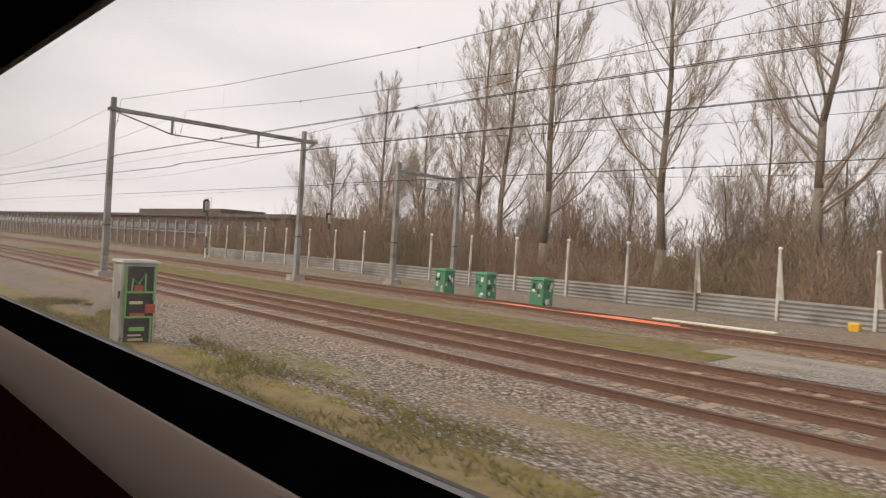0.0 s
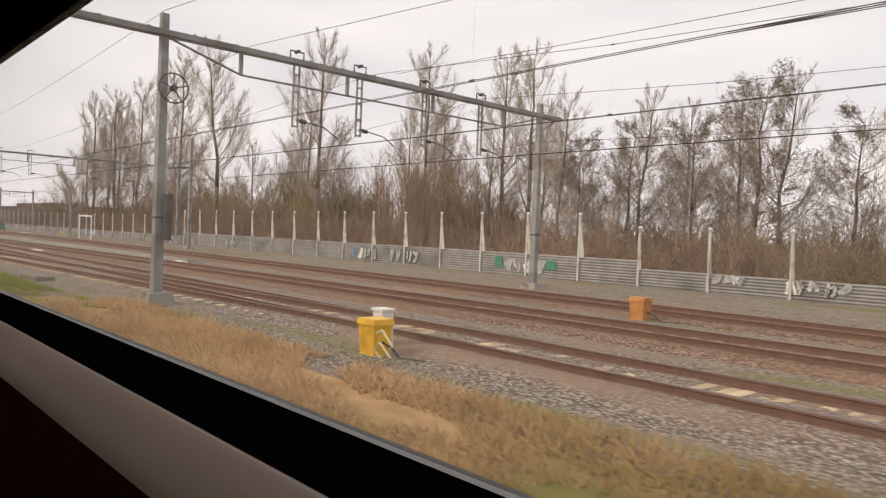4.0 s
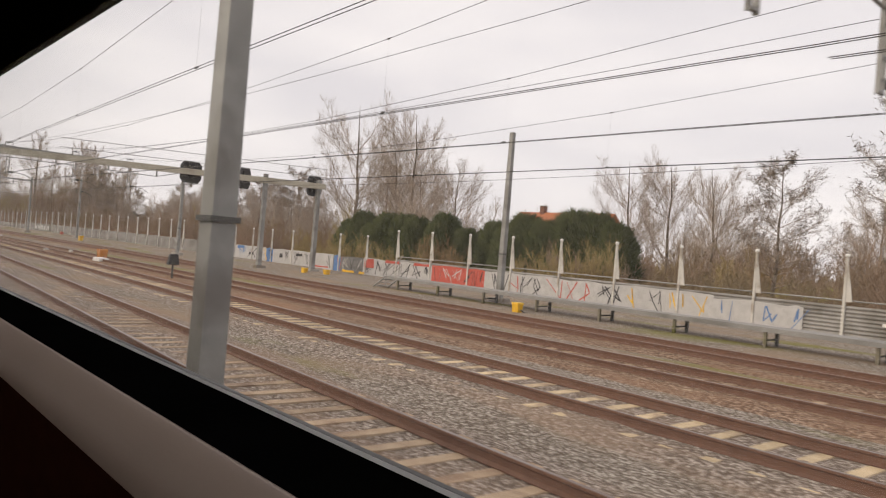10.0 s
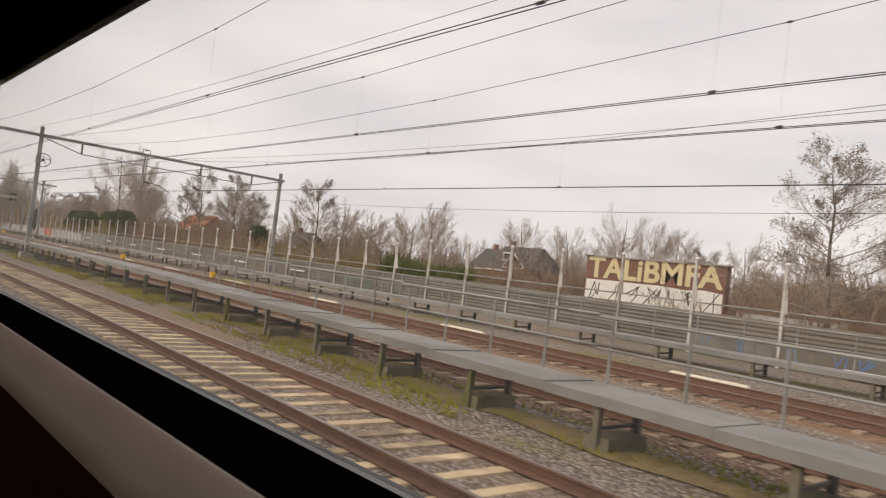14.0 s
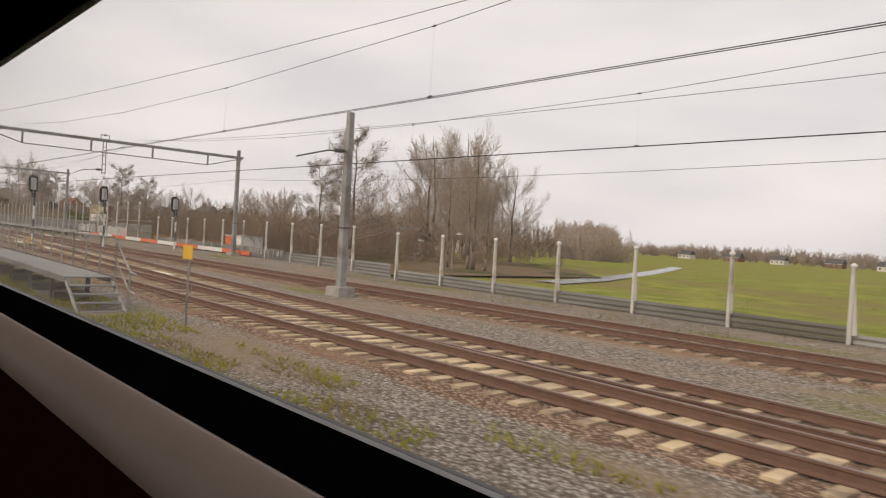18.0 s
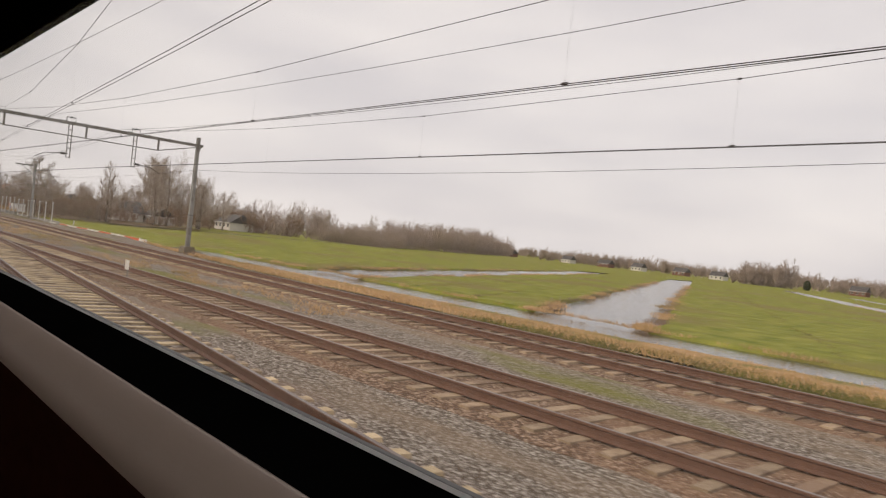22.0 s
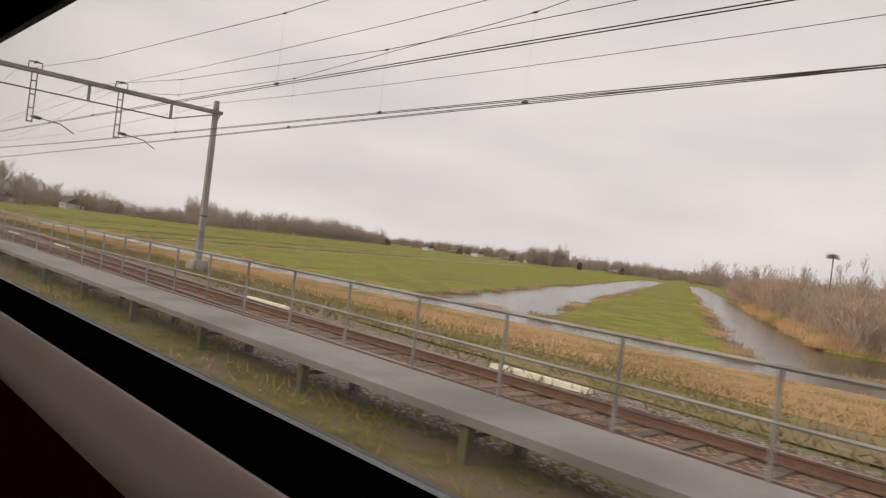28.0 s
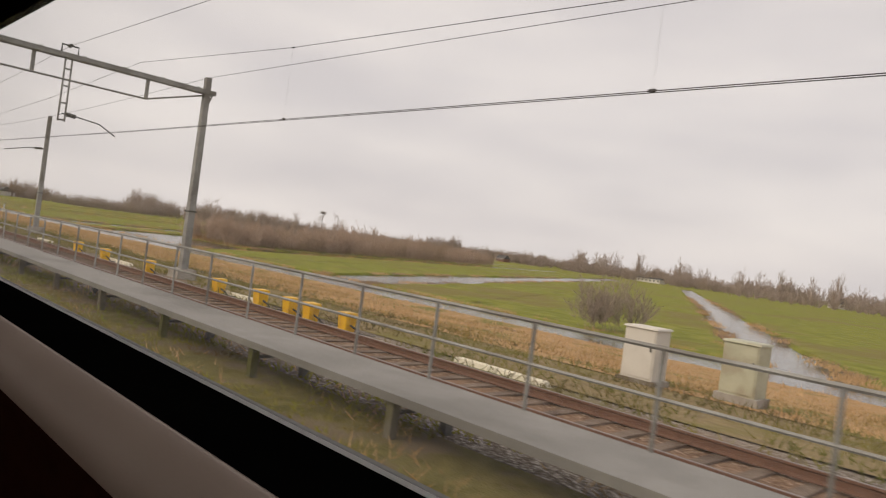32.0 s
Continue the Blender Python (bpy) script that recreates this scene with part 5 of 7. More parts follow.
# ---- signals
def signal(x, y, h, kind="oval", label="railway signal with a black oval head on a banded post"):
    root = thing("railway_signal", label, "signal", "railway signals", at=Matrix.Translation((x, y, 0)))
    n = 4
    for k in range(n):
        z0, z1 = -0.3 + (h - 0.3) * k / n, -0.3 + (h - 0.3) * (k + 1) / n
        part("post_band", Shape().rod((0, 0, z0), (0, 0, z1), 0.07, n=10), M_WHITE if k % 2 == 0 and k < 3 else M_DARKSTEEL, root)
    part("foot", Shape().taper(0, 0, -0.5, -0.1, 0.3, 0.3, 0.24, 0.24), M_CONCRETE, root)
    # head faces back along the line
    pts, back_pts = [], []
    for k in range(16):
        a = 2 * math.pi * k / 16
        w, hh = (0.3, 0.3) if kind == "oval" else (0.36, 0.26)
        py, pz = w * math.cos(a), hh * math.sin(a) + (0.32 if math.sin(a) >= 0 else -0.32)
        pts.append((py, pz))
    head = Shape()
    head.v = [(-0.16, a - 0.1, h + b) for a, b in pts] + [(-0.06, a - 0.1, h + b) for a, b in pts]
    head.f = [tuple(range(15, -1, -1)), tuple(range(16, 32))] + [(k, (k + 1) % 16, 16 + (k + 1) % 16, 16 + k) for k in range(16)]
    hd = part("signal_head", head, M_BLACK, root, "black background board")
    part("lamp_case", Shape().box(-0.055, 0.14, -0.25, 0.05, h - 0.42, h + 0.4), M_GREYBOX, hd, "pale lamp housing at the back")
    for k in range(3):
        part("lamp_hood", Shape().rod((-0.17, -0.1, h - 0.3 + 0.3 * k), (-0.42, -0.1, h - 0.27 + 0.3 * k), 0.09, 0.1, 10), M_BLACK, hd)
    part("junction_box", Shape().box(-0.1, 0.1, -0.18, 0.05, h - 0.95, h - 0.62), M_BLACK, root)
    ladder = part("ladder", Shape().rod((0.3, -0.16, 0.3), (0.3, -0.16, h + 0.8), 0.018, n=5).rod((0.3, 0.16, 0.3), (0.3, 0.16, h + 0.8), 0.018, n=5), M_STEEL, root)
    z = 0.5
    while z < h + 0.7:
        part("rung", Shape().rod((0.3, -0.16, z), (0.3, 0.16, z), 0.012, n=5), M_STEEL, ladder)
        z += 0.3
    return root


for x, y, h in ((414.9, 12.2, 4.15), (414.6, 17.0, 3.82), (414.9, 22.3, 3.47), (-62, 27.5, 4.6), (-58, 38, 4.2)):
    signal(x, y, h)

gantry = thing("signal_gantry", "pale beige steel signal gantry with black signal heads over the tracks", "gantry")
GY0, GY1 = -3.0, 28.4
M_BEIGE = material("pale_beige_paint", (0.45, 0.42, 0.34), (0.52, 0.49, 0.4), 0.7, 2, 0, 0.1, 30, third=(0.36, 0.33, 0.26), third_scale=0.8)


def on_gantry(y):
    return 210.0 + (y - 10) * 0.37


beam = Shape()
for y in (GY0, GY1):
    for dx, z in ((-0.2, 5.95), (0.2, 5.95), (0.2, 6.35), (-0.2, 6.35)):
        beam.v.append((on_gantry(y) + dx, y, z))
beam.f = [(0, 1, 2, 3), (7, 6, 5, 4), (0, 4, 5, 1), (1, 5, 6, 2), (2, 6, 7, 3), (3, 7, 4, 0)]
part("gantry_beam", beam, M_BEIGE, gantry)
for z in (6.5, 7.1):
    part("gantry_rail", Shape().rod((on_gantry(12) + 0.3, 12, z + 0.3), (on_gantry(GY1) + 0.3, GY1, z + 0.3), 0.02, n=5), M_STEEL, gantry)
for y in (-2.6, 24.4, 28.0):
    m = part("gantry_mast", Shape().taper(on_gantry(y), y, -0.3, 6.6, 0.17, 0.15, 0.13, 0.13), M_STEEL, gantry)
    part("foundation", Shape().taper(on_gantry(y), y, -0.6, 0.05, 0.5, 0.45, 0.4, 0.36), M_CONCRETE, m)
for y, w in ((19.8, 0.75), (23.2, 0.42), (27.9, 0.6)):
    gx = on_gantry(y) - 0.4
    hd = part("signal_head", Shape().add([(gx - 0.06, y + w * c, 6.15 + 0.75 * s) for c, s in ((-0.7, -1), (0.7, -1), (1, -0.6), (1, 0.6), (0.7, 1), (-0.7, 1), (-1, 0.6), (-1, -0.6))] +
                                         [(gx + 0.06, y + w * c, 6.15 + 0.75 * s) for c, s in ((-0.7, -1), (0.7, -1), (1, -0.6), (1, 0.6), (0.7, 1), (-0.7, 1), (-1, 0.6), (-1, -0.6))],
                                         [(7, 6, 5, 4, 3, 2, 1, 0), tuple(range(8, 16))] + [(k, (k + 1) % 8, 8 + (k + 1) % 8, 8 + k) for k in range(8)]), M_BLACK, gantry, "black signal board")
    part("lamp_case", Shape().box(gx + 0.06, gx + 0.3, y - 0.2, y + 0.2, 5.8, 6.7), M_BLACK, hd)


def dwarf_signal(x, y, label, light=None):
    root = thing("dwarf_signal", label, "signal", "low ground signals", at=Matrix.Translation((x, y, 0)))
    part("post", Shape().rod((0, 0, -0.35), (0, 0, 0.45), 0.05, n=8), M_DARKSTEEL, root)
    hd = part("signal_head", Shape().taper(0, 0, 0.45, 0.95, 0.14, 0.26, 0.12, 0.16), M_BLACK, root)
    for a, b in ((-0.1, 0.6), (0.1, 0.6), (0, 0.8)):
        part("lamp_hood", Shape().rod((-0.13, a, b), (-0.26, a, b), 0.06, n=8), light or M_BLACK, hd)


dwarf_signal(229.0, 12.9, "low black ground signal with a red lamp hood", M_RED)
dwarf_signal(607.0, 5.5, "low black ground signal with yellow hoods", M_YELLOW)


# ---- cabinets, boxes and odd pieces beside the track
def cabinet(x, y, w, d, h, mat, label, legs=0.0, name="trackside_cabinet", double=False, ground=-0.26):
    root = thing(name, label, "cabinet", "trackside cabinets", at=Matrix.Translation((x, y, ground)))
    if legs:
        for a in (-w / 2 + 0.06, w / 2 - 0.06):
            for b in (-d / 2 + 0.06, d / 2 - 0.06):
                part("leg", Shape().box(a - 0.03, a + 0.03, b - 0.03, b + 0.03, 0, legs), M_DARKSTEEL, root)
    body = part("body", Shape().box(-w / 2, w / 2, -d / 2, d / 2, legs, h - 0.05), mat, root)
    part("cap", Shape().taper(0, 0, h - 0.05, h, w / 2 + 0.05, d / 2 + 0.05, w / 2 + 0.02, d / 2 + 0.02), mat, root)
    for k in range(2 if double else 1):
        cx = (-w / 4 + k * w / 2) if double else 0
        ww = w / 4 - 0.03 if double else w / 2 - 0.04
        door = part("door", Shape().box(cx - ww, cx + ww, -d / 2 - 0.02, -d / 2 - 0.001, legs + 0.06, h - 0.1), mat, root)
        part("handle", Shape().box(cx + ww - 0.09, cx + ww - 0.05, -d / 2 - 0.05, -d / 2 - 0.02, h * 0.55, h * 0.55 + 0.14), M_DARKSTEEL, door)
    return root


def axle_box(x, y, s, mat, label, ground=-0.26):
    """A small signal box: hinged lid on a body, with a foot and a cable."""
    root = thing("signal_box", label, "box", "small trackside boxes", at=Matrix.Translation((x, y, ground)))
    part("body", Shape().taper(0, 0, 0.02, s * 0.84, s * 0.3, s * 0.27, s * 0.35, s * 0.32), mat, root)
    part("lid", Shape().taper(0, 0, s * 0.84, s, s * 0.39, s * 0.36, s * 0.36, s * 0.33), mat, root)
    part("foot", Shape().box(-s * 0.36, s * 0.36, -s * 0.33, s * 0.33, -0.05, 0.02), M_CONCRETE, root)
    part("cable", Shape().wire([(s * 0.3, 0, s * 0.4), (s * 0.7, 0.05, s * 0.25), (s * 0.9, 0.1, 0.02), (s * 1.6, 0.3, 0.02)], 0.025, 5), M_BLACK, root)


def slab(x, y, w, d, h, mat, label, turn=0.0, name="concrete_slab"):
    root = thing(name, label, "slab", "loose slabs by the track", at=Matrix.Translation((x, y, -0.26)) @ Matrix.Rotation(turn, 4, 'Z'))
    part("slab_body", Shape().taper(0, 0, 0, h, w / 2, d / 2, w / 2 - 0.03, d / 2 - 0.03), mat, root)
    part("slab_edge", Shape().taper(0, 0, h, h + 0.02, w / 2 - 0.06, d / 2 - 0.06, w / 2 - 0.08, d / 2 - 0.08), mat, root)


relay = cabinet(-15.0, 5.2, 0.6, 0.66, 1.72, M_GREYBOX, "grey relay cabinet with a black front sprayed green red and cream")
part("front_panel", Shape().box(0.333, 0.339, -0.28, 0.28, 0.04, 1.6), M_BLACK, relay, "black painted front")
for ya, yb, za, zb, m in ((-0.3, 0.28, 1.06, 1.1, M_LIME), (-0.32, 0.26, 0.56, 0.6, M_LIME), (-0.3, -0.26, 0.56, 1.62, M_LIME), (0.26, 0.3, 0.9, 1.62, M_LIME), (-0.2, 0.06, 0.84, 0.9, M_CREAM), (0.12, 0.31, 0.66, 0.84, M_RED), (-0.18, 0.1, 0.6, 0.66, M_RED),
                          (-0.18, 0.12, 0.3, 0.38, M_LIME), (-0.2, 0.1, 0.1, 0.15, M_CREAM), (-0.2, 0.06, 0.2, 0.23, M_CREAM), (-0.12, 0.06, 1.1, 1.22, M_RED), (0.22, 0.26, 0.04, 0.56, M_LIME)):
    part("paint_stroke", Shape().box(0.339, 0.345, ya, yb, za, zb), m, relay)
zig = [(-0.17, 1.1), (-0.15, 1.36), (-0.04, 1.24), (0.09, 1.46), (0.1, 1.1)]
v, f = ribbon(zig, 0.02)
part("paint_stroke", Shape().add([(0.347, p, z) for p, z in v], f), M_LIME, relay, "bright green zigzag line")
for i, (x, y) in enumerate(((-25.7, 23.7), (-22.9, 23.7), (-19.4, 23.5))):
    b = thing("relay_bin", "green trackside relay box sprayed with pale and black graffiti", "cabinet", "green sprayed boxes", at=Matrix.Translation((x, y, -0.26)))
    part("body", Shape().taper(0, 0, 0, 1.25, 0.36, 0.34, 0.34, 0.32), M_GREEN, b)
    part("lid", Shape().taper(0, 0, 1.25, 1.36, 0.4, 0.38, 0.32, 0.3), M_GREEN, b)
    rnd = random.Random(i)
    for k in range(12):
        q, z = rnd.uniform(-0.22, 0.22), rnd.uniform(0.12, 0.95)
        w0, w1, hh, m = rnd.uniform(0.04, 0.1), rnd.uniform(0.02, 0.08), rnd.uniform(0.1, 0.28), (M_WHITE, M_BLACK, M_SILVER)[k % 3]
        if k % 2:
            part("paint_stroke", Shape().taper(q, -0.345, z, z + hh, w0, 0.006, w1, 0.006), m, b)
        else:
            part("paint_stroke", Shape().taper(0.362, q, z, z + hh, 0.006, w0, 0.006, w1), m, b)

hose = thing("orange_hose", "orange plastic strip lying on the ground between tracks", "strip")
part("strip_body", Shape().wire([(-21.6, 21.6, -0.16), (-19.2, 21.9, -0.14), (-17.0, 21.7, -0.16), (-14.6, 22.2, -0.13), (-12.4, 22.4, -0.16)], 0.12, 8), M_HOSE, hose, smooth=True)
part("strip_body", Shape().wire([(-21.9, 21.3, -0.17), (-20.1, 21.55, -0.14), (-18.0, 21.9, -0.15), (-15.8, 21.8, -0.15), (-13.4, 22.05, -0.16), (-11.9, 22.2, -0.17)], 0.09, 8), M_HOSE, hose, smooth=True)
for x0, y0, x1, y1, w, m, nm, lb in ((-14.9, 25.0, -10.3, 25.2, 0.14, M_COVER, "plank", "pale plank lying on the stones"), (-15.4, 27.3, -11.6, 28.6, 0.3, M_ORANGE, "red_mat", "faded red mat lying by the barrier")):
    ob = thing(nm, lb, nm.replace("_", " "))
    part("body", Shape().add([(x0, y0 - w, -0.24), (x1, y1 - w, -0.24), (x1, y1 + w, -0.24), (x0, y0 + w, -0.24), (x0, y0 - w, -0.12), (x1, y1 - w, -0.14), (x1, y1 + w, -0.12), (x0, y0 + w, -0.13)],
                             [(3, 2, 1, 0), (4, 5, 6, 7), (0, 1, 5, 4), (1, 2, 6, 5), (2, 3, 7, 6), (3, 0, 4, 7)]), m, ob)
for x, y, s, m in ((-9.1, 29.2, 0.5, M_YELLOW), (22.9, 7.9, 0.62, M_YELLOW), (94.3, 8.2, 0.7, M_YELLOW), (93.4, 18.8, 0.7, M_RUSTBOX), (109.8, 19.4, 0.65, M_RUSTBOX), (148.2, 17.2, 0.65, M_RUSTBOX), (214.8, 14.0, 0.75, M_RUSTBOX),
                   (111.7, 8.3, 0.85, M_YELLOW), (155.1, 17.2, 0.5, M_YELLOW), (171.4, 24.4, 0.7, M_YELLOW), (142.8, 29.4, 0.6, M_RED), (219.8, 25.5, 0.5, M_YELLOW), (221.0, 26.5, 0.5, M_YELLOW), (241.9, 22.5, 0.5, M_YELLOW),
                   (304.0, 20.2, 0.45, M_YELLOW), (322.5, 19.9, 0.45, M_YELLOW), (512.5, 10.6, 0.38, M_YELLOW), (494.6, 10.8, 0.5, M_YELLOW), (592.8, 5.1, 0.7, M_YELLOW), (410.5, 13.0, 0.5, M_YELLOW)):
    axle_box(x, y, s, m, "small %s trackside box with a rounded lid" % ("yellow" if m == M_YELLOW else "orange" if m == M_RUSTBOX else "red"))
for x in (805.8, 809.3, 814.0, 819.6, 822.2, 823.8, 824.8, 826.4):
    axle_box(x, 10.65, 0.5, M_YELLOW, "small yellow box beside the track")
cabinet(16.1, 7.7, 0.45, 0.35, 1.15, M_GREYBOX, "slim grey cabinet on thin legs", 0.35)
cabinet(21.5, 7.6, 0.5, 0.4, 1.25, M_GREYBOX, "small grey cabinet on legs", 0.3)
c = cabinet(109.0, 7.0, 0.75, 0.5, 1.35, M_GREYBOX, "grey cabinet with black spray paint on its door")
for z, w in ((0.5, 0.3), (0.75, 0.22), (0.95, 0.28)):
    part("paint_stroke", Shape().box(-w / 2, w / 2, -0.278, -0.271, z, z + 0.1), M_BLACK, c)
cabinet(105.3, 16.2, 0.7, 0.45, 1.35, M_GREYBOX, "grey trackside cabinet between the tracks")
cabinet(501.8, 10.4, 0.4, 0.35, 0.9, M_CONCRETE, "squat concrete post cabinet")
cabinet(507.1, 10.7, 0.4, 0.35, 0.9, M_CONCRETE, "squat concrete post cabinet")
cabinet(595.8, 5.3, 1.05, 0.45, 1.2, M_GREYBOX, "double grey cabinet on legs beside the track", 0.35, double=True)
for x, y, m, lb in ((831.0, 16.9, M_PLASTER, "pale cabinet standing on the bank beyond the tracks"), (833.1, 18.1, M_SAGE, "grey-green cabinet standing on the bank beyond the tracks")):
    c = cabinet(x, y, 0.9, 0.7, 1.35, m, lb, ground=-0.55)
    part("plinth", Shape().box(-0.55, 0.55, -0.4, 0.4, -0.6, 0.0), M_CONCRETE, c)
for x, y, w, d, h, m, lb in ((49.6, 10.7 + 1.9, 1.1, 0.5, 0.14, M_WHITE, "white slab between the tracks"), (42.7, 12.3, 1.1, 0.4, 0.12, M_WHITE, "white slab between the tracks"), (63.2, 17.2, 1.0, 0.4, 0.12, M_WHITE, "white slab between the tracks"),
                             (74.8, 6.9, 1.9, 0.7, 0.16, M_BARK, "grey concrete slab lying in the weeds"), (169.3, 12.7, 1.1, 0.4, 0.14, M_WHITE, "white slab beside the rails"), (170, 16.4, 1.2, 0.4, 0.14, M_WHITE, "white slab beside the rails"),
                             (115.2, 8.2, 1.0, 0.5, 0.3, M_CONCRETE, "broken concrete lump"), (116.0, 8.6, 0.6, 0.4, 0.25, M_CONCRETE, "broken concrete lump"), (217, 13.3, 1.1, 0.6, 0.3, M_WHITE, "white point machine cover"),
                             (513.4, 11.0, 1.6, 0.3, 0.3, M_CONCRETE, "concrete log lying on the stones"), (493.5, 11.0, 0.8, 0.26, 0.2, M_CONCRETE, "concrete log lying on the stones"), (760, 11.3, 1.4, 0.5, 0.3, M_COVER, "pile of pale slabs"), (761.5, 11.4, 1.0, 0.5, 0.4, M_COVER, "pile of pale slabs"),
                             (204.7, 13.3, 0.7, 0.45, 0.22, M_GREYBOX, "pale grey point machine cover between the rails"), (205.0, 14.9, 0.7, 0.45, 0.22, M_GREYBOX, "pale grey point machine cover between the rails")):
    slab(x, y, w, d, h, m, lb, 0.06)


def sign(x, y, z0, w, h, mat, text, label, post=True, size=0.3, ink=None, turn=0.0, ground=-0.3):
    root = thing("trackside_sign", label, "sign", "trackside signs", at=Matrix.Translation((x, y, 0)) @ Matrix.Rotation(turn, 4, 'Z'))
    if post:
        part("post", Shape().rod((0, 0.03, ground), (0, 0.03, z0 + h), 0.025, n=6), M_STEEL, root)
    part("plate", Shape().box(-w / 2, w / 2, -0.012, 0.0, z0, z0 + h), mat, root)
    if text:
        cu = bpy.data.curves.new("text", 'FONT')
        cu.body, cu.size, cu.align_x, cu.align_y, cu.extrude = text, size, 'CENTER', 'CENTER', 0.002
        tmp = bpy.data.objects.new("text", cu)
        me = bpy.data.meshes.new_from_object(tmp)
        bpy.data.objects.remove(tmp)
        me.materials.append(ink or M_BLACK)
        t = new("text", me)
        t.parent = root
        t.matrix_basis = Matrix.Translation((0, -0.016, z0 + h / 2)) @ Matrix.Rotation(math.pi / 2, 4, 'X')


sign(529.2, 5.44, 1.9, 0.42, 0.34, M_WHITE, "29", "white plate with black figures on a mast", False, 0.28)
sign(494.6, 21.5, 0.05, 0.4, 0.34, M_WHITE, "29", "small white plate with black figures on a stake", True, 0.26)
sign(552.9, 7.9, 0.2, 0.35, 0.3, M_WHITE, "", "small plain white plate on a stake")
sign(590.0, 5.3, 0.05, 0.6, 0.22, M_WHITE, "445A", "white plate with black lettering on a stake", True, 0.2)
sign(456.4, 6.3, 1.28, 0.5, 0.3, M_YELLOW, "", "yellow board on a stake at the walkway stair", True)
sign(618.6, NEAR(617) + 1.1, 1.14, 0.36, 0.28, M_YELLOW, "", "yellow warning plate with black lines on the walkway handrail", False)
board = next(o for o in bpy.data.objects if o.name.startswith("trackside_sign") and abs(o.location.x - 618.6) < 0.01)
for z in (1.28, 1.34, 1.4, 1.45):
    part("text_bar", Shape().box(-0.13, 0.13 - (0.06 if z < 1.3 else 0), -0.016, -0.0125, z, z + 0.018), M_BLACK, board)
sign(414.2, 12.9, -0.1, 0.55, 0.3, M_YELLOW, "", "small yellow board beside the track")

low = thing("board_barrier", "low barrier of orange white and grey boards on stakes", "barrier")
xs = span(485.9, 517, 1.87)
for i in range(len(xs) - 1):
    x0, x1 = xs[i] + 0.01, xs[i + 1] - 0.01
    part("stake", Shape().box(xs[i] - 0.04, xs[i] + 0.04, 21.26, 21.32, -0.9, -0.05), M_POST, low)
    for z, hh, mat in ((-0.9, 0.16, M_ORANGE if i % 7 < 3 else M_GREYBOX), (-0.73, 0.38, M_SILVER), (-0.34, 0.2, M_ORANGE if i // 2 % 2 else M_WHITE)):
        part("board", Shape().box(x0, x1, 21.22, 21.252, z, z + hh), mat, low)

goal = thing("goal", "white painted crossbar frame between two posts", "frame")
part("post", Shape().box(11.9, 12.02, 25.6, 25.72, -0.4, 2.6), M_WHITE, goal)
part("post", Shape().box(15.1, 15.22, 26.0, 26.12, -0.4, 2.6), M_WHITE, goal)
part("crossbar", Shape().add([(11.8, 25.62, 2.48), (15.3, 26.02, 2.48), (15.3, 26.02, 2.66), (11.8, 25.62, 2.66), (11.8, 25.7, 2.48), (15.3, 26.1, 2.48), (15.3, 26.1, 2.66), (11.8, 25.7, 2.66)],
                             [(0, 1, 2, 3), (7, 6, 5, 4), (0, 4, 5, 1), (1, 5, 6, 2), (2, 6, 7, 3), (3, 7, 4, 0)]), M_WHITE, goal)

spare = thing("white_box", "small white plastic box beside a yellow one", "box")
part("body", Shape().taper(93.75, 8.8, -0.25, 0.5, 0.16, 0.15, 0.15, 0.14), M_WHITE, spare)
part("lid", Shape().box(93.57, 93.93, 8.63, 8.97, 0.5, 0.55), M_WHITE, spare)
hose = thing("yellow_cable", "loop of yellow cable lying by the box", "cable")
part("cable_loop", Shape().wire([(94.6, 8.0, 0.2), (94.9, 7.9, 0.3), (95.2, 7.9, 0.05), (95.0, 7.8, -0.18), (94.8, 7.8, -0.05), (95.1, 7.7, 0.12), (95.4, 7.7, -0.1), (95.2, 7.6, -0.2)], 0.022, 6), M_CREAM, hose)
kerb = thing("red_white_boards", "red and white boards along the foot of the barrier", "boards")
for k in range(14):
    x0 = 358 + 4.8 * k
    part("board", flat_piece([(0, 0.0), (4.75, 0.0), (4.75, 0.3), (0, 0.3)], x0, FENCE, 0.2, 0.03), M_ORANGE if k % 2 else M_WHITE, kerb)
arm = thing("mast_fittings", "cross-arm, insulators and dark boxes on a portal mast", "fittings")
part("cross_arm", Shape().box(646.42, 646.58, 14.3, 16.1, 5.85, 5.95), M_DARKSTEEL, arm)
for d in (-0.8, 0.8):
    part("horn", Shape().rod((646.5, 15.2 + d, 5.95), (646.5, 15.2 + d, 6.4), 0.05, 0.03, 8), M_DARKSTEEL, arm)
for q in range(3):
    part("insulator", Shape().rod((646.5, 15.55, 5.0 + 0.25 * q), (646.5, 15.85, 5.1 + 0.25 * q), 0.09, n=8), M_DARKSTEEL, arm)
for d in (-0.42, 0.42):
    part("terminal_box", Shape().box(646.5 + d - 0.2, 646.5 + d + 0.2, 14.9, 15.05, 0.15, 0.6), M_BLACK, arm)

scribble = thing("graffiti_scribble", "yellow spray-paint scribble on the walkway edge", "graffiti", "graffiti on the trackside walls")
edge_y = NEAR(795.5) - 0.012
part("painted_line", Shape().wire([(795.05, edge_y, 0.32), (795.2, edge_y, 0.335), (795.3, edge_y, 0.29), (795.15, edge_y, 0.27), (795.4, edge_y, 0.315), (795.55, edge_y, 0.285), (795.75, edge_y, 0.32), (795.95, edge_y, 0.3), (796.05, edge_y, 0.27)], 0.011, 5), M_YELLOW, scribble)
sign(607.3, 5.44, 0.42, 0.3, 0.2, M_YELLOW, "", "small yellow plate beside the ground signal", False)
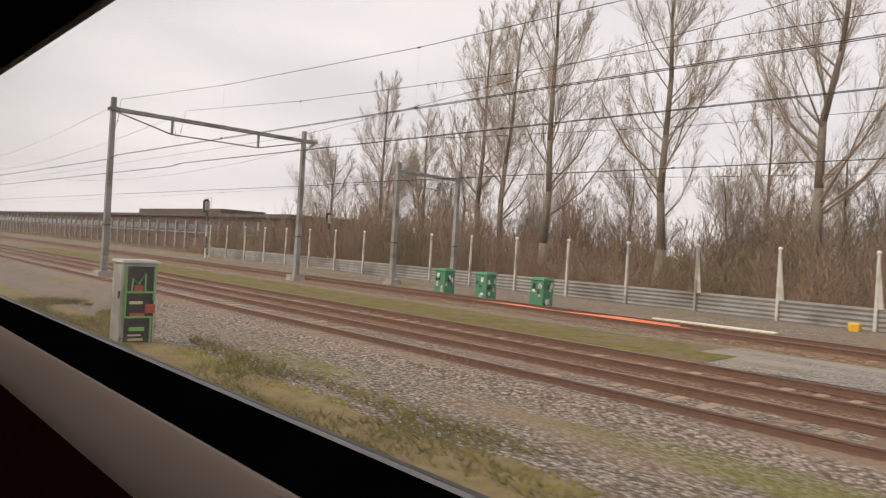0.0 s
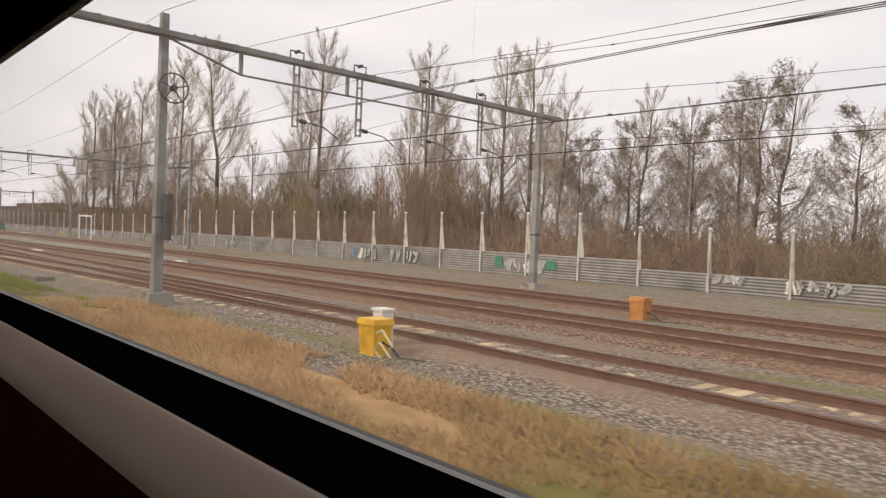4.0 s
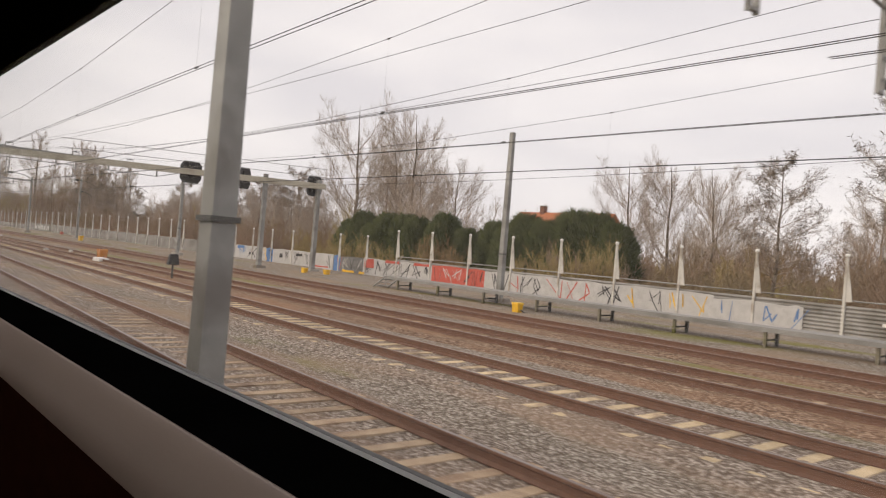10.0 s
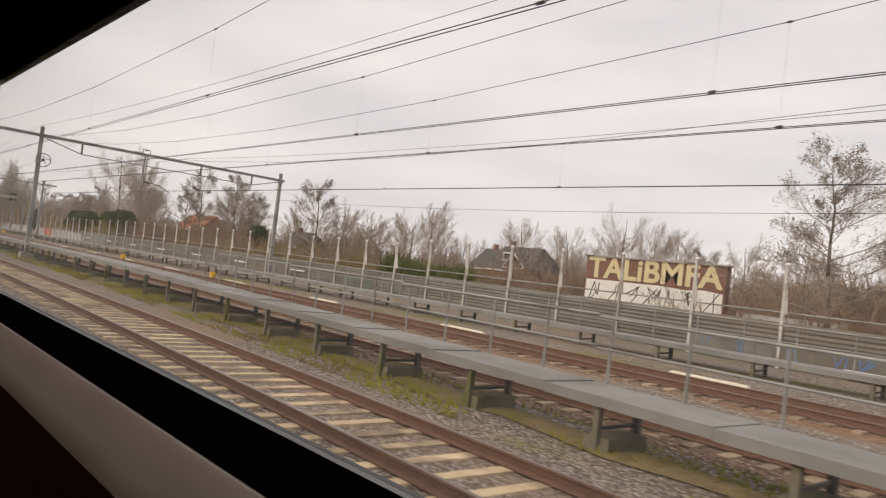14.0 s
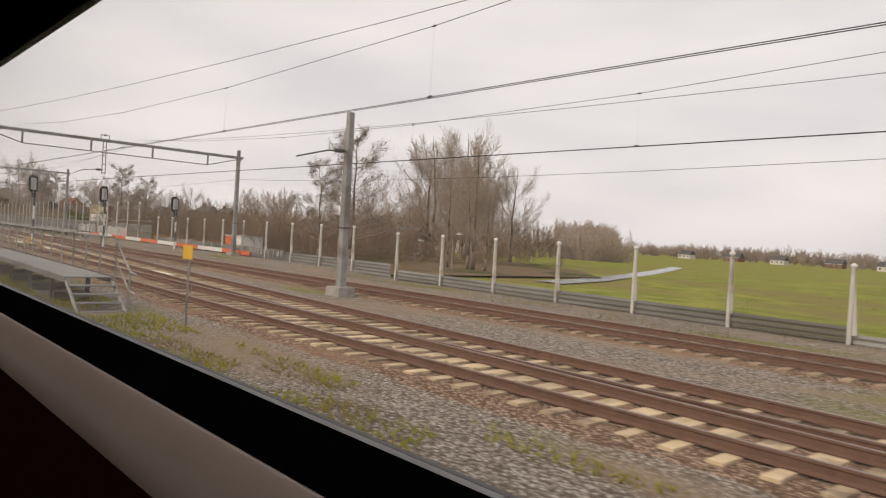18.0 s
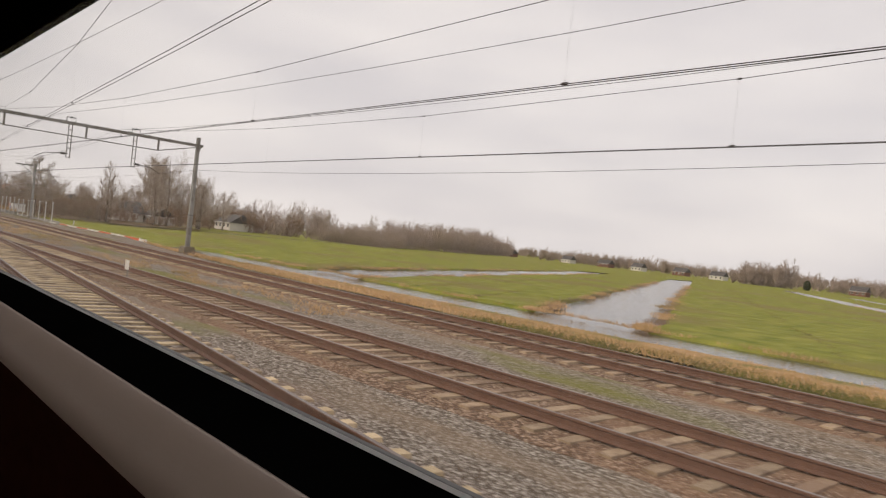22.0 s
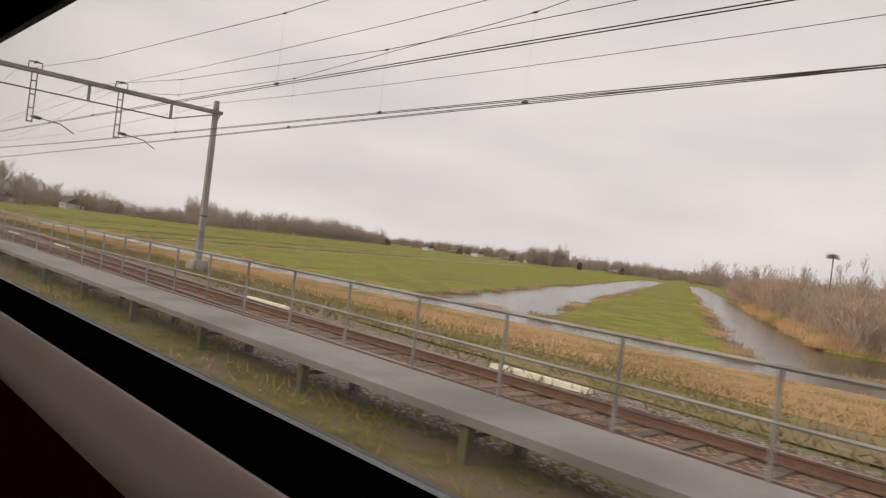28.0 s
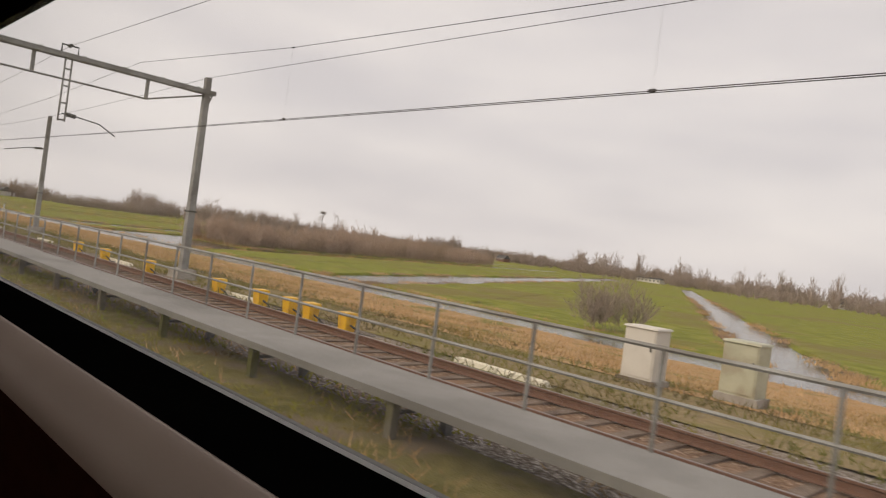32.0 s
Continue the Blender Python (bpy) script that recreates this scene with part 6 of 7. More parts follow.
plate = next(o for o in bpy.data.objects if o.name.startswith("trackside_sign") and abs(o.location.x - 607.3) < 0.01)
part("arm", Shape().box(-0.32, 0.0, 0.004, 0.03, 0.49, 0.53), M_DARKSTEEL, plate)
for q in (-0.08, -0.01, 0.06):
    part("text_bar", Shape().box(q, q + 0.035, -0.016, -0.0125, 0.47, 0.57), M_BLACK, plate)


# ---- trees and undergrowth
def grow(a, d, length, count, lo, spread, ratio, lift, g):
    """Side shoots from stems (start a, direction d, length): starts, directions, lengths."""
    n = len(a)
    u = lo + (1 - lo) * g.random((n, count))
    s = a[:, None, :] + d[:, None, :] * (length[:, None] * u)[..., None]
    r = unit(g.normal(size=(n, count, 3)))
    nd = unit(d[:, None, :] + r * spread + np.array([0, 0, lift]))
    nl = length[:, None] * ratio * (1.15 - 0.6 * u) * (0.7 + 0.6 * g.random((n, count)))
    return s.reshape(-1, 3), nd.reshape(-1, 3), nl.ravel()


def bare_tree(height, style, seed, label, group):
    """A leafless tree: tapered trunk, limbs that bend upwards, branches and twigs."""
    g = rand(seed)
    root = thing("tree", label, "tree", group)
    lean = g.normal(size=2) * 0.02 * height
    wave = g.normal(size=(8, 2)) * 0.006 * height
    wave[0] = 0
    steps = (0, 0.15, 0.3, 0.45, 0.6, 0.75, 0.88, 1.0)
    pts = [(lean[0] * u * u + wv[0], lean[1] * u * u + wv[1], height * u - 0.2) for u, wv in zip(steps, wave)]
    trunk = Shape()
    r0 = height * (0.0135 if style == "poplar" else 0.015)
    for i in range(len(pts) - 1):
        ra, rb = r0 * (1 - 0.93 * i / 7), r0 * (1 - 0.93 * (i + 1) / 7)
        trunk.rod(pts[i], pts[i + 1], ra * (1.5 if i == 0 else 1), rb, 7)
    part("trunk", trunk, M_BARK, root, smooth=True)
    if style == "poplar":
        n, bend, seg = 34, 0.42, 3
        u = 0.22 + 0.74 * (np.arange(n) + g.random(n)) / n
        rise = 0.55 + 0.7 * u + 0.3 * g.random(n)
        L = height * (0.07 + 0.33 * (1 - u) ** 0.8) * (0.7 + 0.6 * g.random(n))
        count, ratio, spread, tw = 8, 0.7, 0.62, 14
    elif style == "broad":
        n, bend, seg = 24, 0.3, 3
        u = 0.13 + 0.6 * g.random(n)
        rise = 0.45 + 1.1 * g.random(n)
        L = height * (0.52 - 0.3 * (u - 0.16)) * (0.75 + 0.4 * g.random(n))
        count, ratio, spread, tw = 10, 0.68, 0.7, 15
    else:
        n, bend, seg = 36, 0.12, 2
        u = 0.2 + 0.78 * (np.arange(n) + g.random(n)) / n
        rise = 0.2 + 0.5 * u
        L = height * (0.1 + 0.29 * (1 - u) ** 0.8) * (0.5 + 0.85 * g.random(n))
        count, ratio, spread, tw = 10, 0.62, 0.75, 17
    ang = g.random(n) * 6.283
    d = unit(np.stack([np.cos(ang), np.sin(ang), rise], 1))
    a = np.stack([np.interp(u, steps, [p[i] for p in pts]) for i in range(3)], 1)
    thick = r0 * 0.3 * (L / L.max()) ** 0.8 * (1.1 - 0.6 * u)
    starts, ends, ra, rb, dirs = [], [], [], [], []
    for k in range(seg):
        b = a + d * (L / seg)[:, None]
        starts.append(a), ends.append(b), dirs.append(d)
        ra.append(thick * (1 - k / seg)), rb.append(thick * (1 - (k + 0.93) / seg))
        a, d = b, unit(d + np.array([0, 0, bend]) + g.normal(size=d.shape) * 0.12)
    S, E, D = np.vstack(starts), np.vstack(ends), np.vstack(dirs)
    seglen = np.tile(L / seg, seg)
    scale = np.repeat(np.linspace(1.5, 0.9, seg), n)
    A, Dn, Ln = grow(S, D, seglen * scale * 1.3, count, 0.05, spread, ratio, 0.3, g)
    B = A + Dn * Ln[:, None]
    P, Dp, Lp = grow(A, Dn, Ln, tw, 0.15, 0.75, 0.5, 0.3, g)
    Q = P + Dp * Lp[:, None]
    crown = spikes("crown", A, B, 0.0095 * height / 20 + 0.002, (P, Q, 0.0048 * height / 20 + 0.0035), (S, E, np.concatenate(ra) + 0.008, np.concatenate(rb) + 0.005))
    part("crown", crown, M_TWIG, root)
    if style == "alder":
        tips = Q[g.random(len(Q)) < 0.3]
        k = tips + g.normal(size=tips.shape) * 0.1
        part("catkin", spikes("catkins", k, k + g.normal(size=k.shape) * 0.11, 0.02), M_ALDER, root, "dark clusters of cones and catkins")
    return root


def put(master, rows):
    """Place a tree and its copies: x, y, scale, turn."""
    for i, (x, y, s, turn) in enumerate(rows):
        m = Matrix.Translation((x, y, -0.65)) @ Matrix.Rotation(turn, 4, 'Z') @ Matrix.Scale(s, 4)
        if i == 0:
            master.matrix_basis = m
        else:
            c = copy_thing(master, Matrix.Identity(4))
            c.matrix_basis = m


rnd = random.Random(5)
POPLARS = [bare_tree(25, "poplar", s, "tall bare poplar with steep grey branches", "row of tall poplars") for s in (1, 2, 3)]
spots = [(-33.4, 40.5, 1.0), (-24.5, 41.0, 0.98), (-15.2, 41.9, 1.0), (-6.7, 42.4, 1.02), (3.6, 41.0, 1.06), (13.2, 42.2, 1.08), (-62.8, 47.5, 0.84), (-50, 50, 1.02), (-43, 46, 0.95), (25.9, 50, 1.1), (36.8, 59, 1.02), (42.7, 57, 0.75),
         (51.9, 57, 0.9), (55.5, 57.5, 0.9), (61.5, 55, 0.66), (10.5, 58, 0.85), (-70, 60, 0.8), (-4, 66, 0.8), (20, 70, 0.85), (30.5, 66, 0.8), (-75, 72, 0.85), (-30, 70, 0.8), (47, 70, 0.75), (66, 62, 0.7), (72, 60, 0.62), (79.8, 54, 0.58), (82.7, 54.5, 0.63),
         (425.6, 45.4, 0.47), (422.4, 45.2, 0.34), (424.3, 46.0, 0.36), (427.0, 45.6, 0.31)]
for i, p in enumerate(POPLARS):
    put(p, [(x, y, s, rnd.uniform(0, 6)) for x, y, s in spots[i::3]])
BROADS = [bare_tree(14, "broad", s, "bare broad-crowned tree with fine brown twigs", "bare trees behind the barrier") for s in (11, 12, 13)]
spots = [(93 + 6.5 * k, 54 + rnd.uniform(-4, 9), rnd.uniform(0.62, 0.85)) for k in range(13)]
spots += [(-70 + 11 * k, 50 + rnd.uniform(-5, 10), rnd.uniform(0.75, 1.05)) for k in range(14)]
spots += [(178.5, 58, 1.62), (188.5, 60, 1.5), (183, 62, 1.35), (191.5, 59, 1.0), (198, 59, 0.95), (175, 66, 1.1), (215.5, 70, 1.08), (220, 71, 1.05), (226, 70, 1.0), (247, 80, 0.95), (262, 70, 0.78), (269.5, 70, 0.76), (281.7, 60, 0.58), (291.8, 60, 0.66), (308.8, 50, 0.7), (303, 52, 0.6), (312.8, 60, 0.66), (319.7, 60, 0.62), (326, 60, 0.72),
          (345, 56, 0.55), (350.5, 60, 0.68), (354, 61, 0.62), (395, 66, 1.12), (399, 64, 1.2), (403, 66, 1.22), (407, 63, 1.1), (411, 60, 0.85), (380, 75, 0.8), (356.7, 80, 0.66), (372, 85, 0.8), (388.8, 60, 0.66), (365, 58, 0.6), (311, 90, 0.9), (333, 72, 0.65), (240, 74, 0.8), (388, 80, 0.85), (392, 74, 0.9), (383, 86, 0.8), (398, 76, 0.95), (404, 74, 0.95), (378, 92, 0.8)]
spots += [(120 + 14 * k, 95 + rnd.uniform(-10, 10), rnd.uniform(0.6, 0.85)) for k in range(18)]
for i, p in enumerate(BROADS):
    put(p, [(x, y, s, rnd.uniform(0, 6)) for x, y, s in spots[i::3]])
ALDERS = [bare_tree(10.5, "alder", s, "dark alder with clusters of cones on layered branches", "alders behind the barrier") for s in (21, 22, 23)]
spots = [(249.2, 49.3, 1.33), (260.3, 50.4, 1.25), (263, 53, 1.0), (353.3, 37.7, 1.02), (307.5, 36.5, 0.9), (424, 33, 1.02), (363.5, 38, 0.82), (276, 66, 0.7), (339, 52, 0.6), (65.4, 53, 1.15), (69.5, 54.5, 1.2), (75.8, 54, 1.2), (82.5, 51, 1.4), (88, 54, 1.15), (98, 55, 1.0),
         (147, 56, 1.05), (153, 56.5, 1.1), (157, 57, 1.1), (161, 59, 1.3), (163.5, 56, 1.0), (166, 58, 0.9), (132, 58, 1.1), (117, 58, 1.15), (240.6, 50.4, 1.05), (414.5, 36, 0.85)]
for i, p in enumerate(ALDERS):
    put(p, [(x, y, s, rnd.uniform(0, 6)) for x, y, s in spots[i::3]])


def thicket(name, label, boxes, mat, per_area, height, seed, thick=0.02, lean=0.25, ground=-0.65, category="bushes", skew=0.0):
    """Dense stems with side twigs over rectangles of ground (x0, x1, y0, y1, scale)."""
    g = rand(seed)
    A, B, R, P, Q = [], [], [], [], []
    for x0, x1, y0, y1, s in boxes:
        n = int((x1 - x0) * (y1 - y0) * per_area)
        a = np.stack([g.uniform(x0, x1, n), g.uniform(y0, y1, n), np.full(n, ground)], 1)
        a[:, 0] -= skew * (a[:, 1] - 45)
        lump = np.array([0.55 + 0.9 * (noise.noise((p[0] * 0.11, p[1] * 0.11, seed)) * 0.5 + 0.5) for p in a])
        h = height * s * lump * g.uniform(0.5, 1.05, n)
        d = unit(np.concatenate([g.normal(size=(n, 2)) * lean, np.ones((n, 1))], 1))
        A.append(a), B.append(a + d * h[:, None]), R.append(thick * h / height * 1.3)
        ta, td, tl = grow(a, d, h, 16, 0.12, 0.95, 0.34, 0.2, g)
        P.append(ta), Q.append(ta + td * tl[:, None])
    ob = part(name, spikes(name, np.vstack(A), np.vstack(B), np.concatenate(R), (np.vstack(P), np.vstack(Q), thick * 0.6)), mat)
    return tagged(ob, label, category, kind="stuff")


def crowns(name, label, trees, mat, seed, stems=5, branches=7, twigs=6, thick=0.02, category="bushes", reach=0.45):
    """Many bare bushes or trees in one mesh. Each row: x, y, ground, height, width, share of the height that is bare trunk."""
    g = rand(seed)
    t = np.asarray(trees, float)
    n = len(t)
    foot, h, w, bare = t[:, :3], t[:, 3], t[:, 4], t[:, 5]
    fork = foot + np.stack([g.normal(size=n) * 0.02 * h, g.normal(size=n) * 0.02 * h, bare * h], 1)
    rho = np.sqrt((np.arange(stems) + g.random((n, stems))) / stems)
    phi = g.random((n, stems)) * 6.283
    z = h[:, None] * (bare[:, None] + (1 - bare[:, None]) * (1 - 0.5 * rho ** 2) * g.uniform(0.82, 1.0, (n, stems)))
    tip = foot[:, None, :] + np.stack([w[:, None] / 2 * rho * np.cos(phi), w[:, None] / 2 * rho * np.sin(phi), z], 2)
    a = np.repeat(fork, stems, 0) + g.normal(size=(n * stems, 3)) * np.array([1, 1, 0]) * np.repeat(w * (0.12 if bare.max() == 0 else 0.01), stems)[:, None]
    tip = tip.reshape(-1, 3)
    L = np.linalg.norm(tip - a, axis=1)
    d = unit(tip - a)
    A, D, M = grow(a, d, L, branches, 0.15, 0.75, reach, 0.45, g)
    P, F, T = grow(A, D, M, twigs, 0.1, 0.85, 0.55, 0.3, g)
    start, end, r = [a, A], [tip, A + D * M[:, None]], [np.repeat(h, stems) * thick * 0.12, np.full(len(A), thick)]
    if bare.max() > 0:
        start.append(foot), end.append(foot + (fork - foot) * 1.5), r.append(h * thick * 0.35)
    ob = part(name, spikes(name, np.vstack(start), np.vstack(end), np.concatenate(r), (P, P + F * T[:, None], thick * 0.62)), mat)
    return tagged(ob, label, category, kind="stuff")


def scatter(seed, x0, x1, y0, y1, per_area, height, width, bare=0.0, ground=-0.65, lump=0.5, skew=0.0):
    """Rows for crowns() over a rectangle, in drifts of taller and lower growth."""
    g = rand(seed)
    rows = []
    for q in range(int((x1 - x0) * (y1 - y0) * per_area)):
        x, y = g.uniform(x0, x1), g.uniform(y0, y1)
        k = 1 + lump * 1.4 * noise.noise((x * 0.07, y * 0.09, seed * 1.7)) + 0.5 * lump * noise.noise((x * 0.3, y * 0.3, seed))
        k *= g.uniform(0.75, 1.12)
        rows.append((x - skew * (y - 45), y, ground, max(0.5, height * k), width * g.uniform(0.7, 1.25), bare))
    return rows


M_WILLOW = material("olive_willow_twigs", (0.27, 0.21, 0.095), (0.37, 0.29, 0.14), 0.95, 0.4, 0, 0, third=(0.24, 0.16, 0.09), third_scale=0.08, vary=0.2)
M_THICKET = material("pale_brown_brushwood", (0.38, 0.28, 0.21), (0.5, 0.38, 0.3), 0.95, 0.4, 0, 0, third=(0.32, 0.24, 0.17), third_scale=0.06, vary=0.25)
M_RUSSET = material("russet_brushwood", (0.27, 0.18, 0.125), (0.37, 0.26, 0.185), 0.95, 0.4, 0, 0, third=(0.2, 0.15, 0.095), third_scale=0.06, vary=0.22)
crowns("undergrowth", "dense brown bare undergrowth behind the barrier", scatter(1, -80, 60, 34, 44, 0.34, 4.6, 3.6) + scatter(2, 122, 196, 34, 44, 0.34, 4.4, 3.4) + scatter(36, 60, 122, 34, 44, 0.42, 3.5, 3.0), M_BRUSH, 101, 6, 7, 7, 0.021)
crowns("undergrowth", "low tangled undergrowth along the barrier", scatter(3, -80, 196, 32.6, 35.5, 0.4, 2.6, 2.6), M_RUSSET, 102, 6, 6, 6, 0.018)
crowns("undergrowth", "tall brown bare thicket between the poplars", scatter(4, -85, 60, 46, 60, 0.07, 6.8, 5.0) + scatter(35, 122, 200, 46, 60, 0.06, 6.0, 4.8) + scatter(37, 60, 122, 46, 60, 0.06, 4.4, 4.0), M_BRUSH, 103, 7, 8, 8, 0.03)
crowns("undergrowth", "russet saplings among the poplars", scatter(5, -82, 60, 48, 66, 0.028, 11.5, 6.0, 0.1), M_RUSSET, 104, 8, 8, 9, 0.03)
crowns("undergrowth", "slim bare saplings above the thicket", scatter(6, 60, 205, 46, 62, 0.038, 9.5, 3.4, 0.2), M_TWIG, 105, 6, 8, 8, 0.026)
crowns("undergrowth", "olive willow scrub behind the barrier", scatter(7, 0, 30, 44, 54, 0.07, 8.5, 5.5) + scatter(8, 160, 198, 40, 50, 0.06, 5.2, 4.0) + scatter(9, 226, 240, 46, 58, 0.06, 5.0, 4.0), M_WILLOW, 106, 7, 8, 8, 0.026)
crowns("undergrowth", "far brown wood edge", scatter(10, -92, 40, 84, 98, 0.04, 8.5, 6.5) + scatter(38, 40, 112, 84, 98, 0.045, 6.5, 6.0) + scatter(11, 112, 232, 78, 98, 0.045, 7.5, 6.0), M_BRUSH, 107, 7, 7, 7, 0.05)
crowns("undergrowth", "brown bare bushes behind the barrier", scatter(12, 230, 300, 37, 54, 0.28, 4.3, 3.6) + scatter(13, 300, 345, 41, 56, 0.25, 4.0, 3.6) + scatter(14, 345, 412, 36, 56, 0.22, 4.4, 3.8) + scatter(15, 395, 412, 34, 50, 0.14, 4.0, 3.4) + scatter(34, 408, 421, 38, 66, 0.1, 2.6, 3.2), M_BRUSH, 108, 6, 7, 7, 0.022)
crowns("undergrowth", "olive and brown garden shrubs behind the barrier", scatter(31, 264, 312, 36, 46, 0.22, 3.4, 3.4) + scatter(30, 196, 236, 35.5, 40.5, 0.2, 3.4, 3.0) + scatter(32, 184, 219, 50, 62, 0.17, 5.0, 4.0), M_WILLOW, 114, 7, 7, 7, 0.022)
crowns("undergrowth", "bare garden bushes between the houses", scatter(16, 228, 396, 66, 84, 0.05, 5.2, 4.6), M_RUSSET, 109, 7, 7, 7, 0.034)
crowns("undergrowth", "far brown wood behind the houses", scatter(17, 228, 374, 104, 128, 0.045, 7.5, 6.5), M_BRUSH, 110, 7, 7, 7, 0.06)
crowns("thicket", "brown thicket of bare bushes and reeds on an island", scatter(18, 723.5, 744, 54.8, 90, 0.5, 4.5, 3.6, ground=FIELD - 0.15, skew=SKEW, lump=0.3) + scatter(19, 724, 744, 90, 200, 0.22, 5.2, 5.0, ground=FIELD - 0.15, skew=SKEW, lump=0.3), M_THICKET, 111, 8, 7, 8, 0.026)
crowns("thicket", "slim bare saplings rising from the island thicket", scatter(20, 724, 742, 58, 150, 0.012, 6.6, 2.2, 0.3, FIELD - 0.15, skew=SKEW) + [(722.6, 57.1, FIELD, 8.0, 2.8, 0.4), (721.4, 56.6, FIELD, 6.8, 2.2, 0.45)], M_TWIG, 112, 6, 7, 7, 0.03)
crowns("bush", "bare round bush standing in the meadow", [(814.7, 41, FIELD, 3.7, 3.8, 0.0), (813.4, 40.4, FIELD, 3.1, 3.2, 0.0), (816.1, 41.6, FIELD, 3.2, 3.2, 0.0), (814.5, 40, FIELD, 2.4, 3.0, 0.0)], M_TWIG, 113, 16, 10, 10, 0.018)
thicket("reed_clump", "rust-brown dry reeds along the barrier", [(232, 300, 33.2, 35, 0.8), (300, 345, 32.5, 35, 0.9), (385, 416, 28.5, 32, 0.6)], M_STRAW, 6, 1.9, 5, 0.022, 0.12, category="reeds")
thicket("reed_clump", "tan reeds at the edge of the thicket", [(722.2, 724.8, 56, 140, 0.9), (722.5, 745, 54.6, 57, 0.45)], M_STRAW, 8, 1.4, 7, 0.03, 0.12, ground=FIELD - 0.25, category="reeds", skew=SKEW)
thicket("hedge", "clipped green hedge beyond the barrier", [(314.5, 325.6, 39.2, 40.8, 1.0)], M_HEDGE, 60, 2.9, 9, 0.05, 0.1, category="hedge")


def conifer(seed, h, w, label):
    """A dense conifer: short sprays set over a tapering body, with a dark core inside."""
    g = rand(seed)
    root = thing("conifer", label, "tree", "dark conifers of the hedge")
    n = 3600
    u, ang = g.random(n) ** 0.8, g.random(n) * 6.283
    rad = w * np.minimum(1, 0.75 + u) * np.sqrt(np.clip(1 - u ** 2.6, 0, 1)) * (0.8 + 0.3 * g.random(n))
    rad *= 0.9 + 0.28 * np.array([noise.noise((math.cos(p) * 1.6, math.sin(p) * 1.6, q * 3 + seed)) for p, q in zip(ang, u)])
    a = np.stack([rad * np.cos(ang), rad * np.sin(ang), h * u], 1)
    d = unit(np.stack([np.cos(ang), np.sin(ang), 0.9 + 0.8 * g.random(n)], 1) + g.normal(size=(n, 3)) * 0.35)
    part("foliage", spikes("foliage", a, a + d * (0.4 + 0.5 * g.random(n))[:, None], 0.075), M_CONIFER, root)
    core = Shape()
    for i in range(7):
        for j in range(10):
            q, t = i / 6, 2 * math.pi * j / 10
            r = w * 0.72 * min(1, 0.75 + q) * math.sqrt(max(0.01, 1 - q ** 2.6)) * (0.9 + 0.2 * ((i * 7 + j * 3) % 5) / 5)
            core.v.append((r * math.cos(t), r * math.sin(t), h * q * 0.92))
    core.f = [(i * 10 + j, i * 10 + (j + 1) % 10, (i + 1) * 10 + (j + 1) % 10, (i + 1) * 10 + j) for i in range(6) for j in range(10)]
    part("inner_foliage", core, M_CONIFER, root)
    part("trunk", Shape().rod((0, 0, -0.1), (0, 0, h * 0.6), 0.12, 0.06, 6), M_BARK, root)
    return root


CON = [conifer(31, 5.0, 1.6, "dense dark green conifer in a tall hedge"), conifer(32, 5.6, 1.9, "dense dark green conifer in a tall hedge")]
spots = [(200.5 + 2.2 * k, 42 + rnd.uniform(-0.6, 0.6), rnd.uniform(0.88, 1.12)) for k in range(9)] + [(220.2, 43.5, 0.95), (222.3, 43, 1.0), (224.4, 42.5, 1.05), (226.4, 42.5, 1.08), (228.6, 43.2, 1.12), (230.2, 43.8, 1.22), (232.0, 43.6, 0.98), (218.0, 44.5, 0.9), (279, 45, 0.95), (197, 46, 0.8)]
for i, p in enumerate(CON):
    put(p, [(x, y, s, rnd.uniform(0, 6)) for x, y, s in spots[i::2]])


# ---- far woods and tree lines round the polder
def wood(label, pts, depth, height, per_m, seed, thick=0.16, mat=None, wide=0.62, rough=0.3):
    """A belt of bare round-crowned trees along points of x, y, closing to one soft mass, with brushwood at its foot."""
    g = rand(seed)
    rows = []
    for (xa, ya), (xb, yb) in zip(pts[:-1], pts[1:]):
        L = math.hypot(xb - xa, yb - ya)
        for k in range(max(3, int(L * per_m))):
            u = g.random()
            x, y = xa + (xb - xa) * u + g.normal() * 1.5, ya + (yb - ya) * u + g.uniform(0, depth)
            q = (0.9 + rough * noise.noise((x * 0.025, y * 0.025, seed)) + 0.4 * rough * noise.noise((x * 0.12, y * 0.12, seed))) * g.uniform(0.84, 1.02)
            low = g.random() < 0.35
            rows.append((x, y, FIELD - 0.1, height * q * (0.5 if low else 1), height * wide * g.uniform(0.8, 1.2), 0.0 if low else 0.1))
    crowns("far_wood", label, rows, mat or M_HAZEWOOD, seed, 9, 7, 7, thick, "wood", 0.34)


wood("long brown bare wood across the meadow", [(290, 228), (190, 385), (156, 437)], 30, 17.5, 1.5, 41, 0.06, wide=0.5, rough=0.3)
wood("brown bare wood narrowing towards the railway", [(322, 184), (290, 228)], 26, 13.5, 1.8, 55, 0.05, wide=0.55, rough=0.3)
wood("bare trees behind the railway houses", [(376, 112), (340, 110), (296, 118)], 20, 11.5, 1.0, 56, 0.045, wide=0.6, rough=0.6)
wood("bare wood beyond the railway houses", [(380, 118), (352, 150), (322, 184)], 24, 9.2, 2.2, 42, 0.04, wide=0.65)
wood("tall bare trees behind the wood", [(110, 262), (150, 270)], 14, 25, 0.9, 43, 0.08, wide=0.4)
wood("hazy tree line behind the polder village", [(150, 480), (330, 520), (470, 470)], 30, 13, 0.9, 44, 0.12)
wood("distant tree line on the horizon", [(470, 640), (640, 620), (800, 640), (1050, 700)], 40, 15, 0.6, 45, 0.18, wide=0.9)
